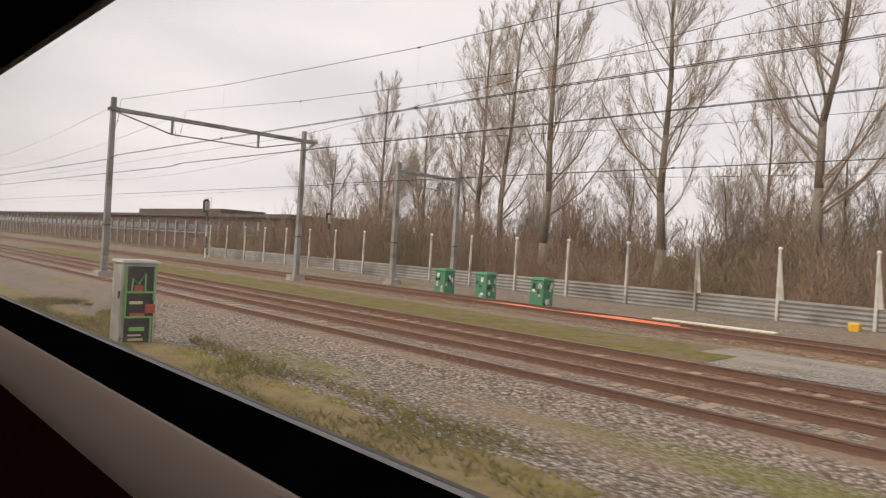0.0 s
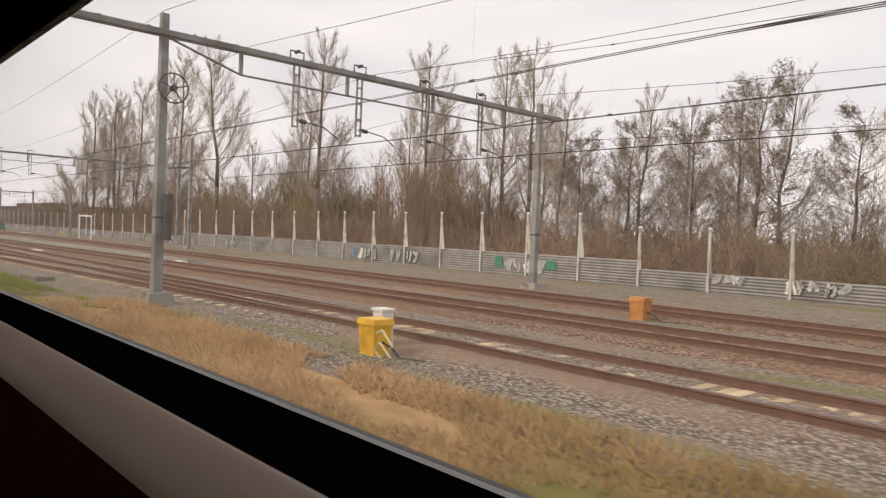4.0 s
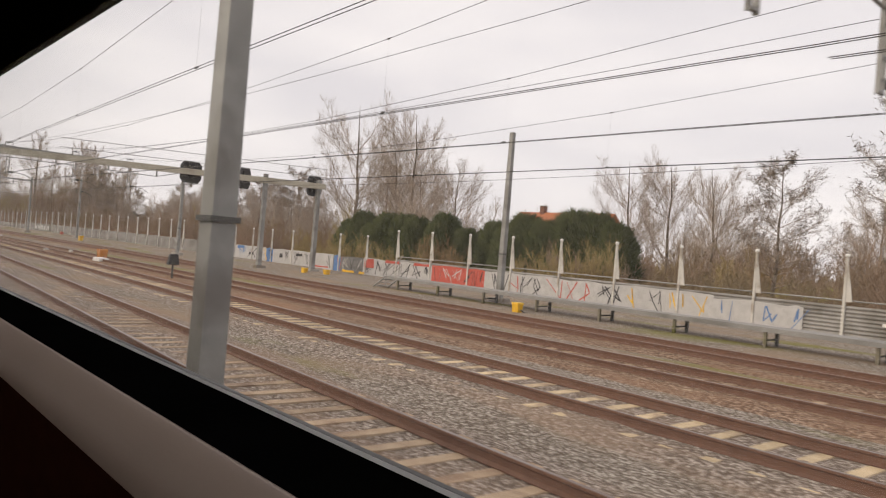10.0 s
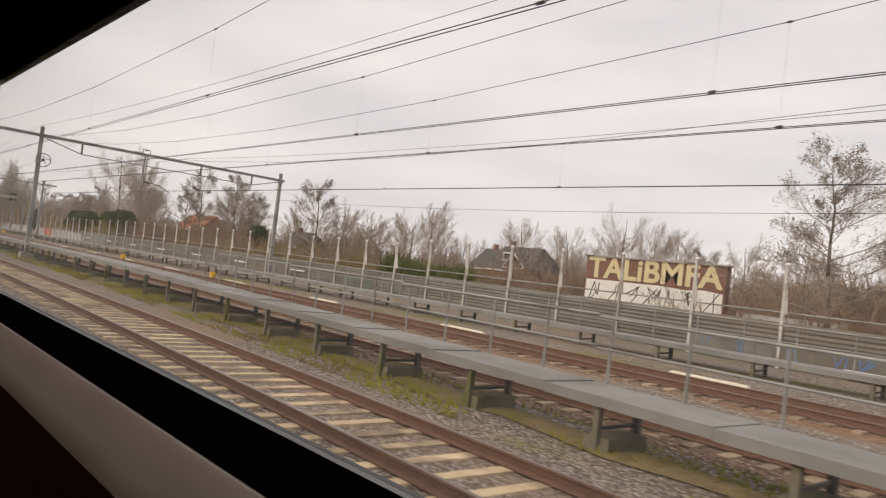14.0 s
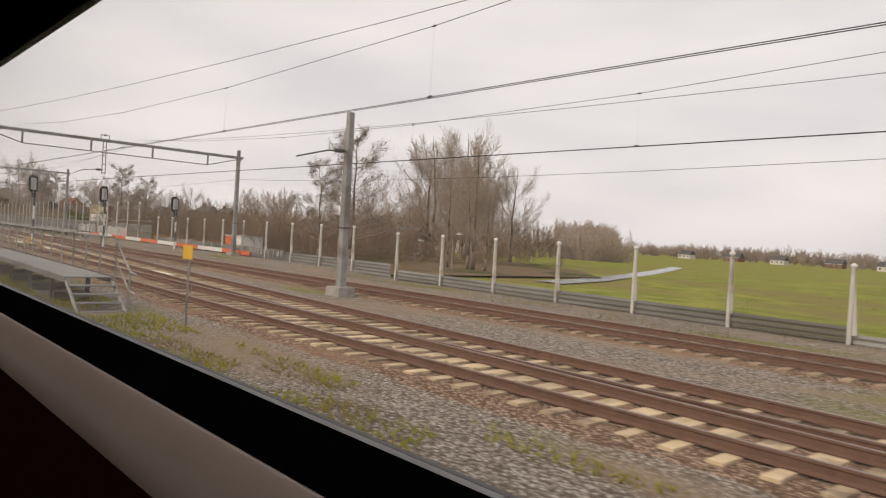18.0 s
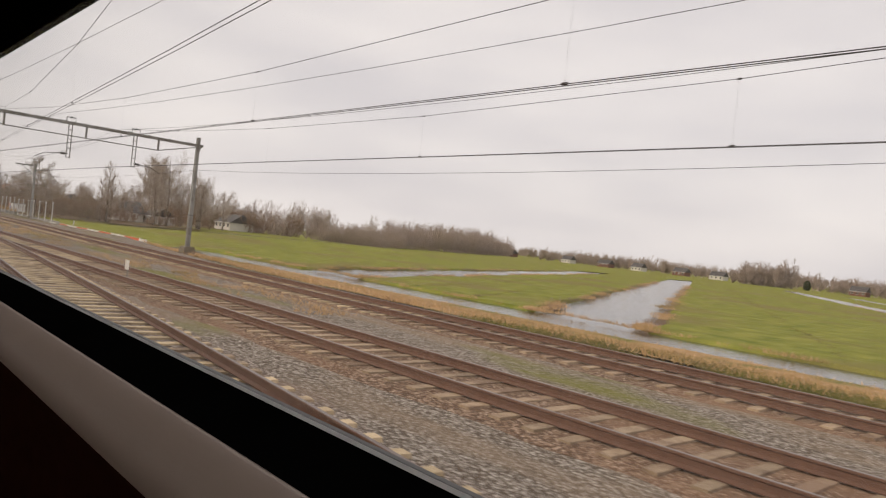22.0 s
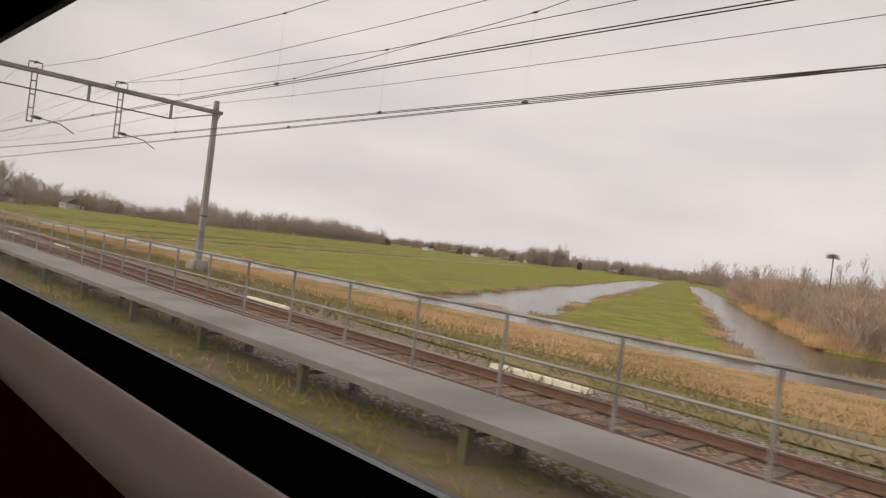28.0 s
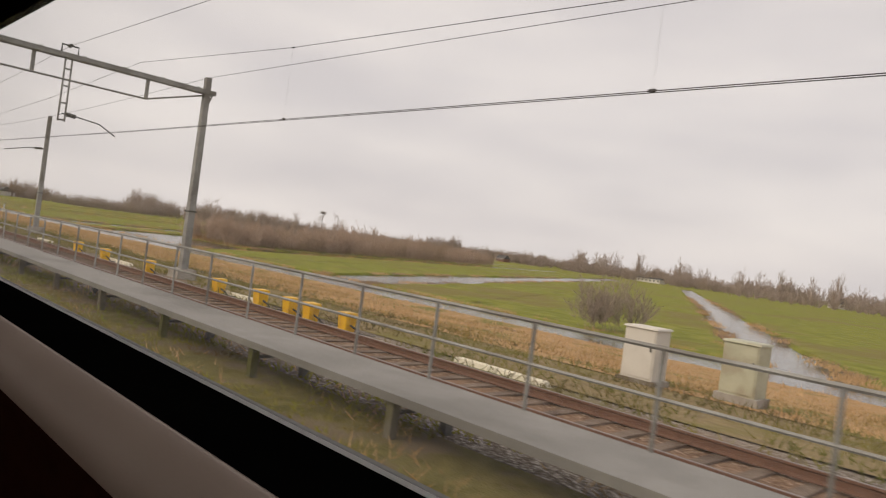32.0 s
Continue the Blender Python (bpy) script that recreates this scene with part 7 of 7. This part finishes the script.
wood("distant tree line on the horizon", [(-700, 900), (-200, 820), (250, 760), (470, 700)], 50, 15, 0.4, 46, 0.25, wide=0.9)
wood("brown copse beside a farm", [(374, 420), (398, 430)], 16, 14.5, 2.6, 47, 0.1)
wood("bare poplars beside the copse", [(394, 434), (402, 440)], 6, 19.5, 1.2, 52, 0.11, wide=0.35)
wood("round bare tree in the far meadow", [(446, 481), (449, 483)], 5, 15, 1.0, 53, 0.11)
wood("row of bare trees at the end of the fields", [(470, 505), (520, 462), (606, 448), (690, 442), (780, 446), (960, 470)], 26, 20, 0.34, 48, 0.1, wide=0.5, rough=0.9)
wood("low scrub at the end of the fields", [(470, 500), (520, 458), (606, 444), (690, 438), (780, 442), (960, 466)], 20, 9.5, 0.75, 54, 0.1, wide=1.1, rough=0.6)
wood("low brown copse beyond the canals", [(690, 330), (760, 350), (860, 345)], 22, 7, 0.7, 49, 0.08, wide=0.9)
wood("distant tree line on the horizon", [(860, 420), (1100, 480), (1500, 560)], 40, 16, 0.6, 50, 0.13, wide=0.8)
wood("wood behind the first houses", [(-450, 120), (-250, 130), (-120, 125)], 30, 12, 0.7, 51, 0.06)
pine = copy_thing(CON[0], Matrix.Translation((404.2, 458.7, FIELD - 0.1)) @ Matrix.Scale(1.15, 4))
tagged(pine, "dark green conifer standing alone in the far meadow")


# ---- buildings
def house(name, x0, x1, y0, y1, eave, ridge, wall, roof, label, along="x", chimney=True, windows=2, ground=-0.7, hip=0.0, storeys=1):
    root = thing(name, label, "house", "houses beyond the barrier")
    part("outer_wall", Shape().box(x0, x1, y0, y1, ground, eave), wall, root)
    o = 0.35
    if along == "x":
        ym = (y0 + y1) / 2
        v = [(x0 - o, y0 - o, eave), (x1 + o, y0 - o, eave), (x1 + o, y1 + o, eave), (x0 - o, y1 + o, eave), (x0 - o + hip, ym, ridge), (x1 + o - hip, ym, ridge)]
        f = [(0, 1, 5, 4), (2, 3, 4, 5), (3, 0, 4), (1, 2, 5), (3, 2, 1, 0)]
    else:
        xm = (x0 + x1) / 2
        v = [(x0 - o, y0 - o, eave), (x1 + o, y0 - o, eave), (x1 + o, y1 + o, eave), (x0 - o, y1 + o, eave), (xm, y0 - o + hip, ridge), (xm, y1 + o - hip, ridge)]
        f = [(0, 3, 5, 4), (1, 4, 5, 2), (0, 4, 1), (2, 5, 3), (3, 2, 1, 0)]
    rf = part("roof", Shape().add(v, f), roof, root)
    part("fascia", Shape().box(x0 - o - 0.02, x1 + o + 0.02, y0 - o - 0.05, y0 - o, eave - 0.15, eave + 0.02), M_WHITE, rf)
    if along == "y":
        xm = (x0 + x1) / 2
        part("gable_wall", Shape().add([(x0, y0 - 0.01, eave), (x1, y0 - 0.01, eave), (xm, y0 - 0.01, ridge - 0.35), (x0, y0 - o, eave), (x1, y0 - o, eave), (xm, y0 - o, ridge - 0.35)], [(3, 4, 5), (2, 1, 0), (0, 1, 4, 3), (1, 2, 5, 4), (2, 0, 3, 5)]), wall, root)
        for s in (x0 - o, x1 + o):
            part("barge_board", Shape().rod((s, y0 - o - 0.03, eave), (xm, y0 - o - 0.03, ridge), 0.09, n=4), M_WHITE, rf)
    if chimney:
        cx = x0 + (x1 - x0) * 0.25
        ch = part("chimney", Shape().box(cx - 0.3, cx + 0.3, (y0 + y1) / 2 - 0.3, (y0 + y1) / 2 + 0.3, ridge - 1.0, ridge + 0.7), M_BRICK, rf)
        part("chimney_cap", Shape().box(cx - 0.36, cx + 0.36, (y0 + y1) / 2 - 0.36, (y0 + y1) / 2 + 0.36, ridge + 0.7, ridge + 0.8), M_CONCRETE, ch)
    hs = (eave - ground) / storeys
    for st in range(storeys):
        for k in range(windows):
            wx = x0 + (x1 - x0) * (k + 0.5) / windows
            zz = ground + hs * (st + 0.38)
            w = part("window", Shape().box(wx - 0.62, wx + 0.62, y0 - 0.05, y0 - 0.002, zz, zz + min(1.3, hs * 0.5)), M_WHITE, root, "white framed window")
            for s in (-0.29, 0.29):
                part("pane", Shape().box(wx + s - 0.25, wx + s + 0.25, y0 - 0.06, y0 - 0.051, zz + 0.08, zz + min(1.3, hs * 0.5) - 0.08), M_GLASSDARK, w)
    return root


house("house", 201.5, 215, 64, 71, 4.6, 8.0, M_BRICK, M_TILE, "house with a bright orange tiled roof behind the hedge", chimney=True, windows=4, storeys=2)
house("house", 258, 264, 60, 66, 3.0, 5.6, M_BRICK, M_SLATE, "dark brick house with white windows", windows=3, storeys=2)
house("house", 236, 241, 86, 94, 4.0, 6.6, M_PLASTER, M_SLATE, "white gabled house with a dark roof", along="y", windows=2, storeys=2)
house("house", 302.8, 306, 68.5, 71.5, 3.4, 5.2, M_BRICK, M_SLATE, "white-edged gabled house behind a hedge", along="y", windows=2, chimney=False)
dormered = house("house", 295, 304, 72, 79, 3.0, 6.5, M_BRICK, M_SLATE, "brick house with a long dark hipped roof and dormer", windows=3, hip=1.2)
dormer = part("dormer", Shape().box(298.4, 300.0, 72.4, 74.2, 4.3, 5.5), M_WHITE, dormered, "white dormer in the roof")
part("pane", Shape().box(298.6, 299.8, 72.37, 72.398, 4.5, 5.3), M_GLASSDARK, dormer)
house("house", 280, 288, 84, 92, 3.0, 6.6, M_BRICK, M_SLATE, "dark-roofed house among bare trees", windows=3)
house("house", 376.5, 384.5, 60, 67, 1.6, 4.6, M_PLASTER, M_SLATE, "white cottage with a dark brown roof and white barge boards", along="y", windows=2)
house("house", 381, 388, 68, 74, 1.4, 3.6, M_PLASTER, M_SLATE, "white cottage wing with a grey roof", windows=3)
house("house", 355, 366, 100, 108, 1.8, 4.6, M_PLASTER, M_SLATE, "white farmhouse with a dark roof", windows=4)
house("house", 12, 24, 75, 84, 3.4, 7.4, M_BRICK, M_SLATE, "house with a dark hipped roof and white fascia", windows=4, hip=3.0)
for i, (x, y) in enumerate(((-10, 88), (2, 90), (-22, 92))):
    house("cottage", x, x + 5, y, y + 5, 1.4, 3.2, M_PLASTER, M_SLATE, "small white cottage among bare trees", along="y", windows=1, chimney=False)
for i, (x, y, w) in enumerate(((150, 458, 10), (205, 470, 9), (235, 478, 11), (268, 476, 9), (300, 482, 10), (330, 480, 10), (425, 468, 9), (700, 452, 9))):
    house("farm_house", x, x + w, y, y + 8, 1.0, 4.2, (M_BRICK, M_PLASTER)[i % 2], M_SLATE, "far village house with a pitched roof", windows=3, ground=FIELD - 0.1, chimney=i % 2 == 0)

barn = house("farm_building", 574, 592, 452, 459, 0.9, 2.0, M_PLASTER, M_SLATE, "long low white farm building at the end of the canal", windows=6, ground=FIELD - 0.1, chimney=False)

M_DARKBRICK = material("sooty_brickwork", (0.1, 0.062, 0.052), (0.15, 0.095, 0.08), 0.9, 1.5, 0, 0.3, 20, third=(0.08, 0.06, 0.055), third_scale=0.2)
depot = thing("depot_building", "long dark brick depot with a row of windows", "building")
part("wall", Shape().box(-282, -86, 50, 62, -0.7, 4.9), M_DARKBRICK, depot)
part("roof", Shape().box(-283, -85, 49.4, 62.6, 4.9, 5.4), M_SLATE, depot)
part("roof_lantern", Shape().box(-150, -112, 52, 60, 5.4, 6.4), M_DARKBRICK, depot, "raised dark strip along the roof")
for k in range(-29, 15):
    w = part("window", Shape().box(-150.5 + 4.35 * k, -147.4 + 4.35 * k, 49.94, 49.998, 2.4, 3.7), M_SLATE, depot, "dark framed window")
    part("pane", Shape().box(-150.3 + 4.35 * k, -147.6 + 4.35 * k, 49.92, 49.939, 2.5, 3.6), M_GLASSDARK, w)
    part("pier", Shape().box(-151.6 + 4.35 * k, -151.1 + 4.35 * k, 49.8, 49.999, -0.7, 4.2), M_CONCRETE, depot)
part("ledge", Shape().box(-282.3, -85.7, 49.7, 49.998, 2.1, 2.3), M_CONCRETE, depot)

hall = thing("brick_wall", "brick wall with cream block lettering over white graffiti", "wall")
part("wall", Shape().box(338.9, 348.2, 37.3, 37.8, -0.7, 4.0), M_BRICK, hall)
part("coping", Shape().box(338.8, 348.3, 37.2, 37.9, 4.0, 4.1), M_CONCRETE, hall)
cu = bpy.data.curves.new("text", 'FONT')
cu.body, cu.size, cu.align_x, cu.align_y, cu.extrude, cu.offset = "TALiBMFA", 1.9, 'CENTER', 'CENTER', 0.012, 0.05
tmp = bpy.data.objects.new("text", cu)
me = bpy.data.meshes.new_from_object(tmp)
bpy.data.objects.remove(tmp)
me.materials.append(M_CREAM)
txt = new("lettering", me)
txt.parent = hall
wide = 9.0 / max(0.1, max(v.co.x for v in me.vertices) - min(v.co.x for v in me.vertices))
txt.matrix_basis = Matrix.Translation((343.55, 37.28, 3.3)) @ Matrix.Rotation(math.pi / 2, 4, 'X') @ Matrix.Diagonal((wide, 0.95, 1, 1))
lettering(339.0, 348.1, 1.2, 2.6, lambda x: 37.3, (M_WHITE, M_SILVER, M_BLACK), 91, off=0.002)
low_wall = thing("low_wall", "low concrete wall sprayed silver and red", "wall")
part("wall_body", Shape().box(348.7, 354.2, 37.8, 38.1, -0.7, 1.65), M_CONCRETE, low_wall)
lettering(348.7, 354, 0.0, 1.6, lambda x: 37.8, (M_SILVER, M_RED, M_BLACK), 92, off=0.002)

box = thing("container", "orange white and blue painted container behind the barrier", "container")
part("body", Shape().box(401.2, 404.8, 33, 35.4, -0.7, 1.0), M_WHITE, box)
part("orange_panel", Shape().box(401.25, 402.8, 32.97, 32.998, -0.5, 0.95), M_ORANGE, box)
part("blue_panel", Shape().box(402.9, 403.4, 32.97, 32.998, -0.5, 0.6), M_BLUE, box)
part("roof", Shape().box(401.1, 404.9, 32.9, 35.5, 1.0, 1.08), M_GREYBOX, box)


board = thing("notice_board", "small grey notice board on a thin post on the bank", "sign")
part("post", Shape().rod((762.2, 17.1, -1.00), (762.2, 17.1, 0.95), 0.035, n=6), M_STEEL, board)
part("board", Shape().box(761.88, 762.52, 17.03, 17.06, 0.10, 0.44), M_SAGE, board)
part("board", Shape().box(761.96, 762.44, 17.03, 17.06, 0.49, 0.80), M_GREYBOX, board)
nest = thing("nest_pole", "tall thin pole with a ragged stick nest on top", "pole")
part("pole", Shape().rod((704.6, 92.4, FIELD - 0.3), (704.6, 92.4, 6.5), 0.11, 0.07, 7), M_BARK, nest)
part("platform", Shape().box(704.0, 705.2, 91.8, 93.0, 6.45, 6.53), M_OLDWOOD, nest)
nest_rng = rand(77)
ends = np.array([704.6, 92.4, 6.75]) + nest_rng.normal(size=(90, 2, 3)) * np.array([0.4, 0.4, 0.16])
part("nest_sticks", spikes("nest_sticks", ends[:, 0], ends[:, 1], 0.03), M_BRUSH, nest)
furrow = Shape()
for q in range(31):
    u = q / 30
    wob = 0.25 * noise.noise((u * 30, 2, 5))
    furrow.v += [(766.4 - 109.3 * u + wob - 0.1, 43.7 + 211.3 * u, FIELD + 0.06), (766.4 - 109.3 * u + wob + 0.1, 43.7 + 211.3 * u, FIELD + 0.06)]
furrow.f = [(2 * q, 2 * q + 1, 2 * q + 3, 2 * q + 2) for q in range(30)]
tagged(part("furrow_water", furrow, M_WATER), "narrow water-filled furrow in the meadow", "water", kind="structure")


def street_lamp(x, y, h):
    root = thing("street_lamp", "slim grey lamp post with a flat head", "street lamp", "lamp posts by the cottages")
    part("pole", Shape().rod((x, y, -0.7), (x, y, h), 0.06, 0.04, 8), M_STEEL, root)
    part("arm", Shape().rod((x, y, h - 0.05), (x + 0.7, y, h + 0.05), 0.03, n=6), M_STEEL, root)
    part("lamp_head", Shape().taper(x + 0.85, y, h - 0.02, h + 0.1, 0.32, 0.12, 0.25, 0.08), M_GREYBOX, root, "pale lamp head")


street_lamp(424.3, 44, 2.5)
street_lamp(419.0, 44, 1.7)


# ---- grass, weeds and reeds
def blades(name, label, boxes, mat, per_area, height, seed, ground, thick=0.012, lean=0.5, low=None, clump=0.35, category="grass"):
    g = rand(seed)
    A, B, R = [], [], []
    for x0, x1, lo, hi in boxes:
        n = int((x1 - x0) * 3 * per_area)
        x = g.uniform(x0, x1, n)
        ya, yb = np.array([lo(q) for q in x]), np.array([hi(q) for q in x])
        y = ya + (yb - ya) * g.random(n)
        keep = np.array([noise.noise((p * 0.35, q * 0.8, seed)) for p, q in zip(x, y)]) > clump - 0.5
        x, y, ya, yb = x[keep], y[keep], ya[keep], yb[keep]
        n = len(x)
        if not n:
            continue
        h = height * g.uniform(0.45, 1.1, n)
        if low is not None:
            h *= 1 - (1 - low) * (y - ya) / (yb - ya + 1e-6)
        gz = np.array([ground(p, q) for p, q in zip(x, y)])
        a = np.stack([x, y, gz], 1)
        d = unit(np.concatenate([g.normal(size=(n, 2)) * lean, np.ones((n, 1))], 1))
        A.append(a), B.append(a + d * h[:, None]), R.append(np.full(n, thick))
    ob = part(name, spikes(name, np.vstack(A), np.vstack(B), np.concatenate(R)), mat)
    return tagged(ob, label, category, kind="stuff")


def const(v):
    return lambda *q: v


M_MOSS = material("bright_moss", (0.2, 0.2, 0.02), (0.3, 0.27, 0.04), 0.95, 1.2, 0, 0, third=(0.2, 0.13, 0.05), third_scale=0.4, vary=0.2)
M_GREENBLADE = material("fresh_grass_blades", (0.17, 0.22, 0.02), (0.26, 0.3, 0.04), 0.95, 0.6, 0, 0, third=(0.24, 0.2, 0.06), third_scale=0.25, vary=0.2)
bedz = const(-0.22)
bank_z = lambda x, y: bank_height(x, y) + 0.02
blades("dry_grass", "pale dry straw grass beside the track", [(84, 108, const(3.0), const(7.2))], M_STRAW, 260, 0.3, 61, bedz, 0.018, 0.8, clump=0.2)
blades("green_grass", "fresh green grass patch beside the track", [(104, 122, const(3.0), const(7.0)), (62, 86, const(3.0), const(6.4)), (176.5, 185, const(2.6), const(5.7))], M_GREENBLADE, 260, 0.13, 62, bedz, 0.013, 0.9, clump=0.38)
blades("weeds", "brown and green weeds on the trackside stones", [(-24, 26, const(3.2), const(6.6)), (40, 66, const(3.0), const(5.8)), (118, 178, const(2.8), const(6.6))], M_WEED, 150, 0.25, 63, bedz, 0.012, 0.8, clump=0.42)
blades("moss", "yellow-green moss between the stones", [(-20, 30, const(3.0), const(6.0)), (60, 84, const(3.0), const(6.4)), (150, 200, const(2.6), const(4.6))], M_MOSS, 120, 0.07, 64, bedz, 0.02, 0.9, clump=0.46)
blades("moss", "yellow-green moss and weeds under the walkway", [(285, 470, lambda x: DECK(x) - 0.9, lambda x: DECK(x) + 1.5)], M_MOSS, 60, 0.16, 65, bedz, 0.02, 0.8, clump=0.4)
blades("moss", "yellow-green moss and grass under the walkway", [(600, 880, lambda x: NEAR(x) - 2.2, lambda x: NEAR(x) + 1.4)], M_MOSS, 60, 0.16, 66, bedz, 0.02, 0.8, clump=0.42)
blades("moss", "mossy green strip beside the near track", [(395, 470, lambda x: 2.0, lambda x: max(2.5, DECK(x) - 0.8))], M_MOSS, 80, 0.1, 67, bedz, 0.02, 0.9, clump=0.44)
blades("dry_grass", "dry tufts between the tracks", [(480, 560, lambda x: LINE["main"](x) + 1.9, lambda x: LINE["outer"](x) - 1.9)], M_STRAW, 30, 0.28, 68, bedz, 0.01, 0.6, clump=0.55)
blades("reeds", "flattened straw-coloured reeds on the bank", [(478, 900, lambda x: BED(x) + TURF(x) - 0.3, const(DITCH[0] - 0.6))], M_STRAW, 75, 0.42, 69, bank_z, 0.026, 0.8, 0.55, 0.35, "reeds")
blades("reeds", "green and straw grass on the upper bank", [(560, 900, lambda x: BED(x) - 0.6, lambda x: BED(x) + TURF(x) + 2.2)], M_WEED, 60, 0.3, 70, bank_z, 0.018, 0.8, None, 0.35, "grass")
blades("dry_grass", "dry grass between the outer track and the barrier", [(395, 484, lambda x: LINE["outer"](x) + 1.9, lambda x: FENCE(x) - 0.2)], M_WEED, 18, 0.22, 71, bedz, 0.012, 0.6, clump=0.55)
blades("grass_tufts", "dark tufts in the meadow", [(440, 520, const(24), const(70))], M_WEED, 8, 0.4, 72, lambda x, y: land(x), 0.03, 0.6, clump=0.62)
blades("ditch_reeds", "straw reeds along the far ditch bank", [(490, 900, const(DITCH[1] + 0.2), const(DITCH[1] + 1.6))], M_STRAW, 14, 0.35, 73, const(FIELD - 0.05), 0.025, 0.5, None, 0.55, "reeds")
blades("verge_weeds", "brown weeds between the outer track and the barrier", [(-150, 232, lambda x: LINE["outer"](x) + 2.2, lambda x: FENCE(x) - 0.3)], M_WEED, 10, 0.2, 74, bedz, 0.015, 0.6, clump=0.5)


def fringe(name, label, rows, mat, per_m, height, seed, thick=0.03, lean=0.6, clump=0.0, category="reeds"):
    """Uneven tufts along the slanting edges of canals and furrows: rows of u, first y, last y, width."""
    g = rand(seed)
    A, B = [], []
    for u, y0, y1, width in rows:
        n = int((y1 - y0) * per_m)
        y = y0 + (y1 - y0) * g.random(n) ** 1.6
        keep = np.array([noise.noise((u, q * 0.16, seed)) + 0.6 * noise.noise((u, q * 0.6, seed)) for q in y]) > clump
        y = y[keep]
        wob = np.array([0.9 * noise.noise((u * 0.4, q * 0.11, 3.0)) + 0.8 * noise.noise((u * 0.4, q * 0.33, 7.0)) for q in y])
        a = np.stack([u - SKEW * (y - 45) + wob + width * g.normal(size=len(y)) * 0.5, y, np.full(len(y), FIELD - 0.08)], 1)
        d = unit(np.concatenate([g.normal(size=(len(y), 2)) * lean, np.ones((len(y), 1))], 1))
        A.append(a), B.append(a + d * (height * g.uniform(0.4, 1.1, len(y)))[:, None])
    ob = part(name, spikes(name, np.vstack(A), np.vstack(B), thick), mat)
    return tagged(ob, label, category, kind="stuff")


edges = [(e + q, 56 if e in (721.8, 745.5) else 38.8, 180, 1.1) for c in CANALS for e, q in ((c[0], -0.5), (c[1], 0.5))]
fringe("canal_reeds", "tan reeds along the canal banks", edges, M_STRAW, 26, 0.4, 81, 0.032, 0.7, 0.0)
fringe("canal_reeds", "brown sedge tufts along the canal banks", edges, M_BRUSH, 16, 0.42, 82, 0.035, 0.8, 0.12)
fringe("canal_reeds", "tall tan reeds on the bank of the island", [(723, 56, 120, 1.3), (724.2, 56, 90, 1.6)], M_STRAW, 70, 1.25, 85, 0.03, 0.25, -0.35)
fringe("furrow_tufts", "dark tufts along drainage furrows in the meadow", [(u, 41, 230, 0.5) for u in (527, 534, 562, 578, 609, 640, 654, 668, 680, 765, 800, 840, 860)], M_WEED, 14, 0.26, 83, 0.03, 0.8, -0.1, "grass")
fringe("meadow_tufts", "darker tufts scattered over the meadow", [(u, 40, 160, 9.0) for u in (560, 580, 608, 636, 656, 676, 730, 765, 800, 845)], M_WEED, 9, 0.2, 84, 0.045, 1.0, 0.05, "grass")
blades("weeds", "brown and straw weeds under the long walkway", [(606, 900, const(2.6), lambda x: NEAR(x) + 1.2)], M_STRAW, 26, 0.26, 91, bedz, 0.014, 0.9, clump=0.52)
blades("weeds", "dark green weeds under the long walkway", [(606, 900, const(2.5), lambda x: NEAR(x) + 1.0)], M_GREENBLADE, 34, 0.2, 92, bedz, 0.014, 0.9, clump=0.5)
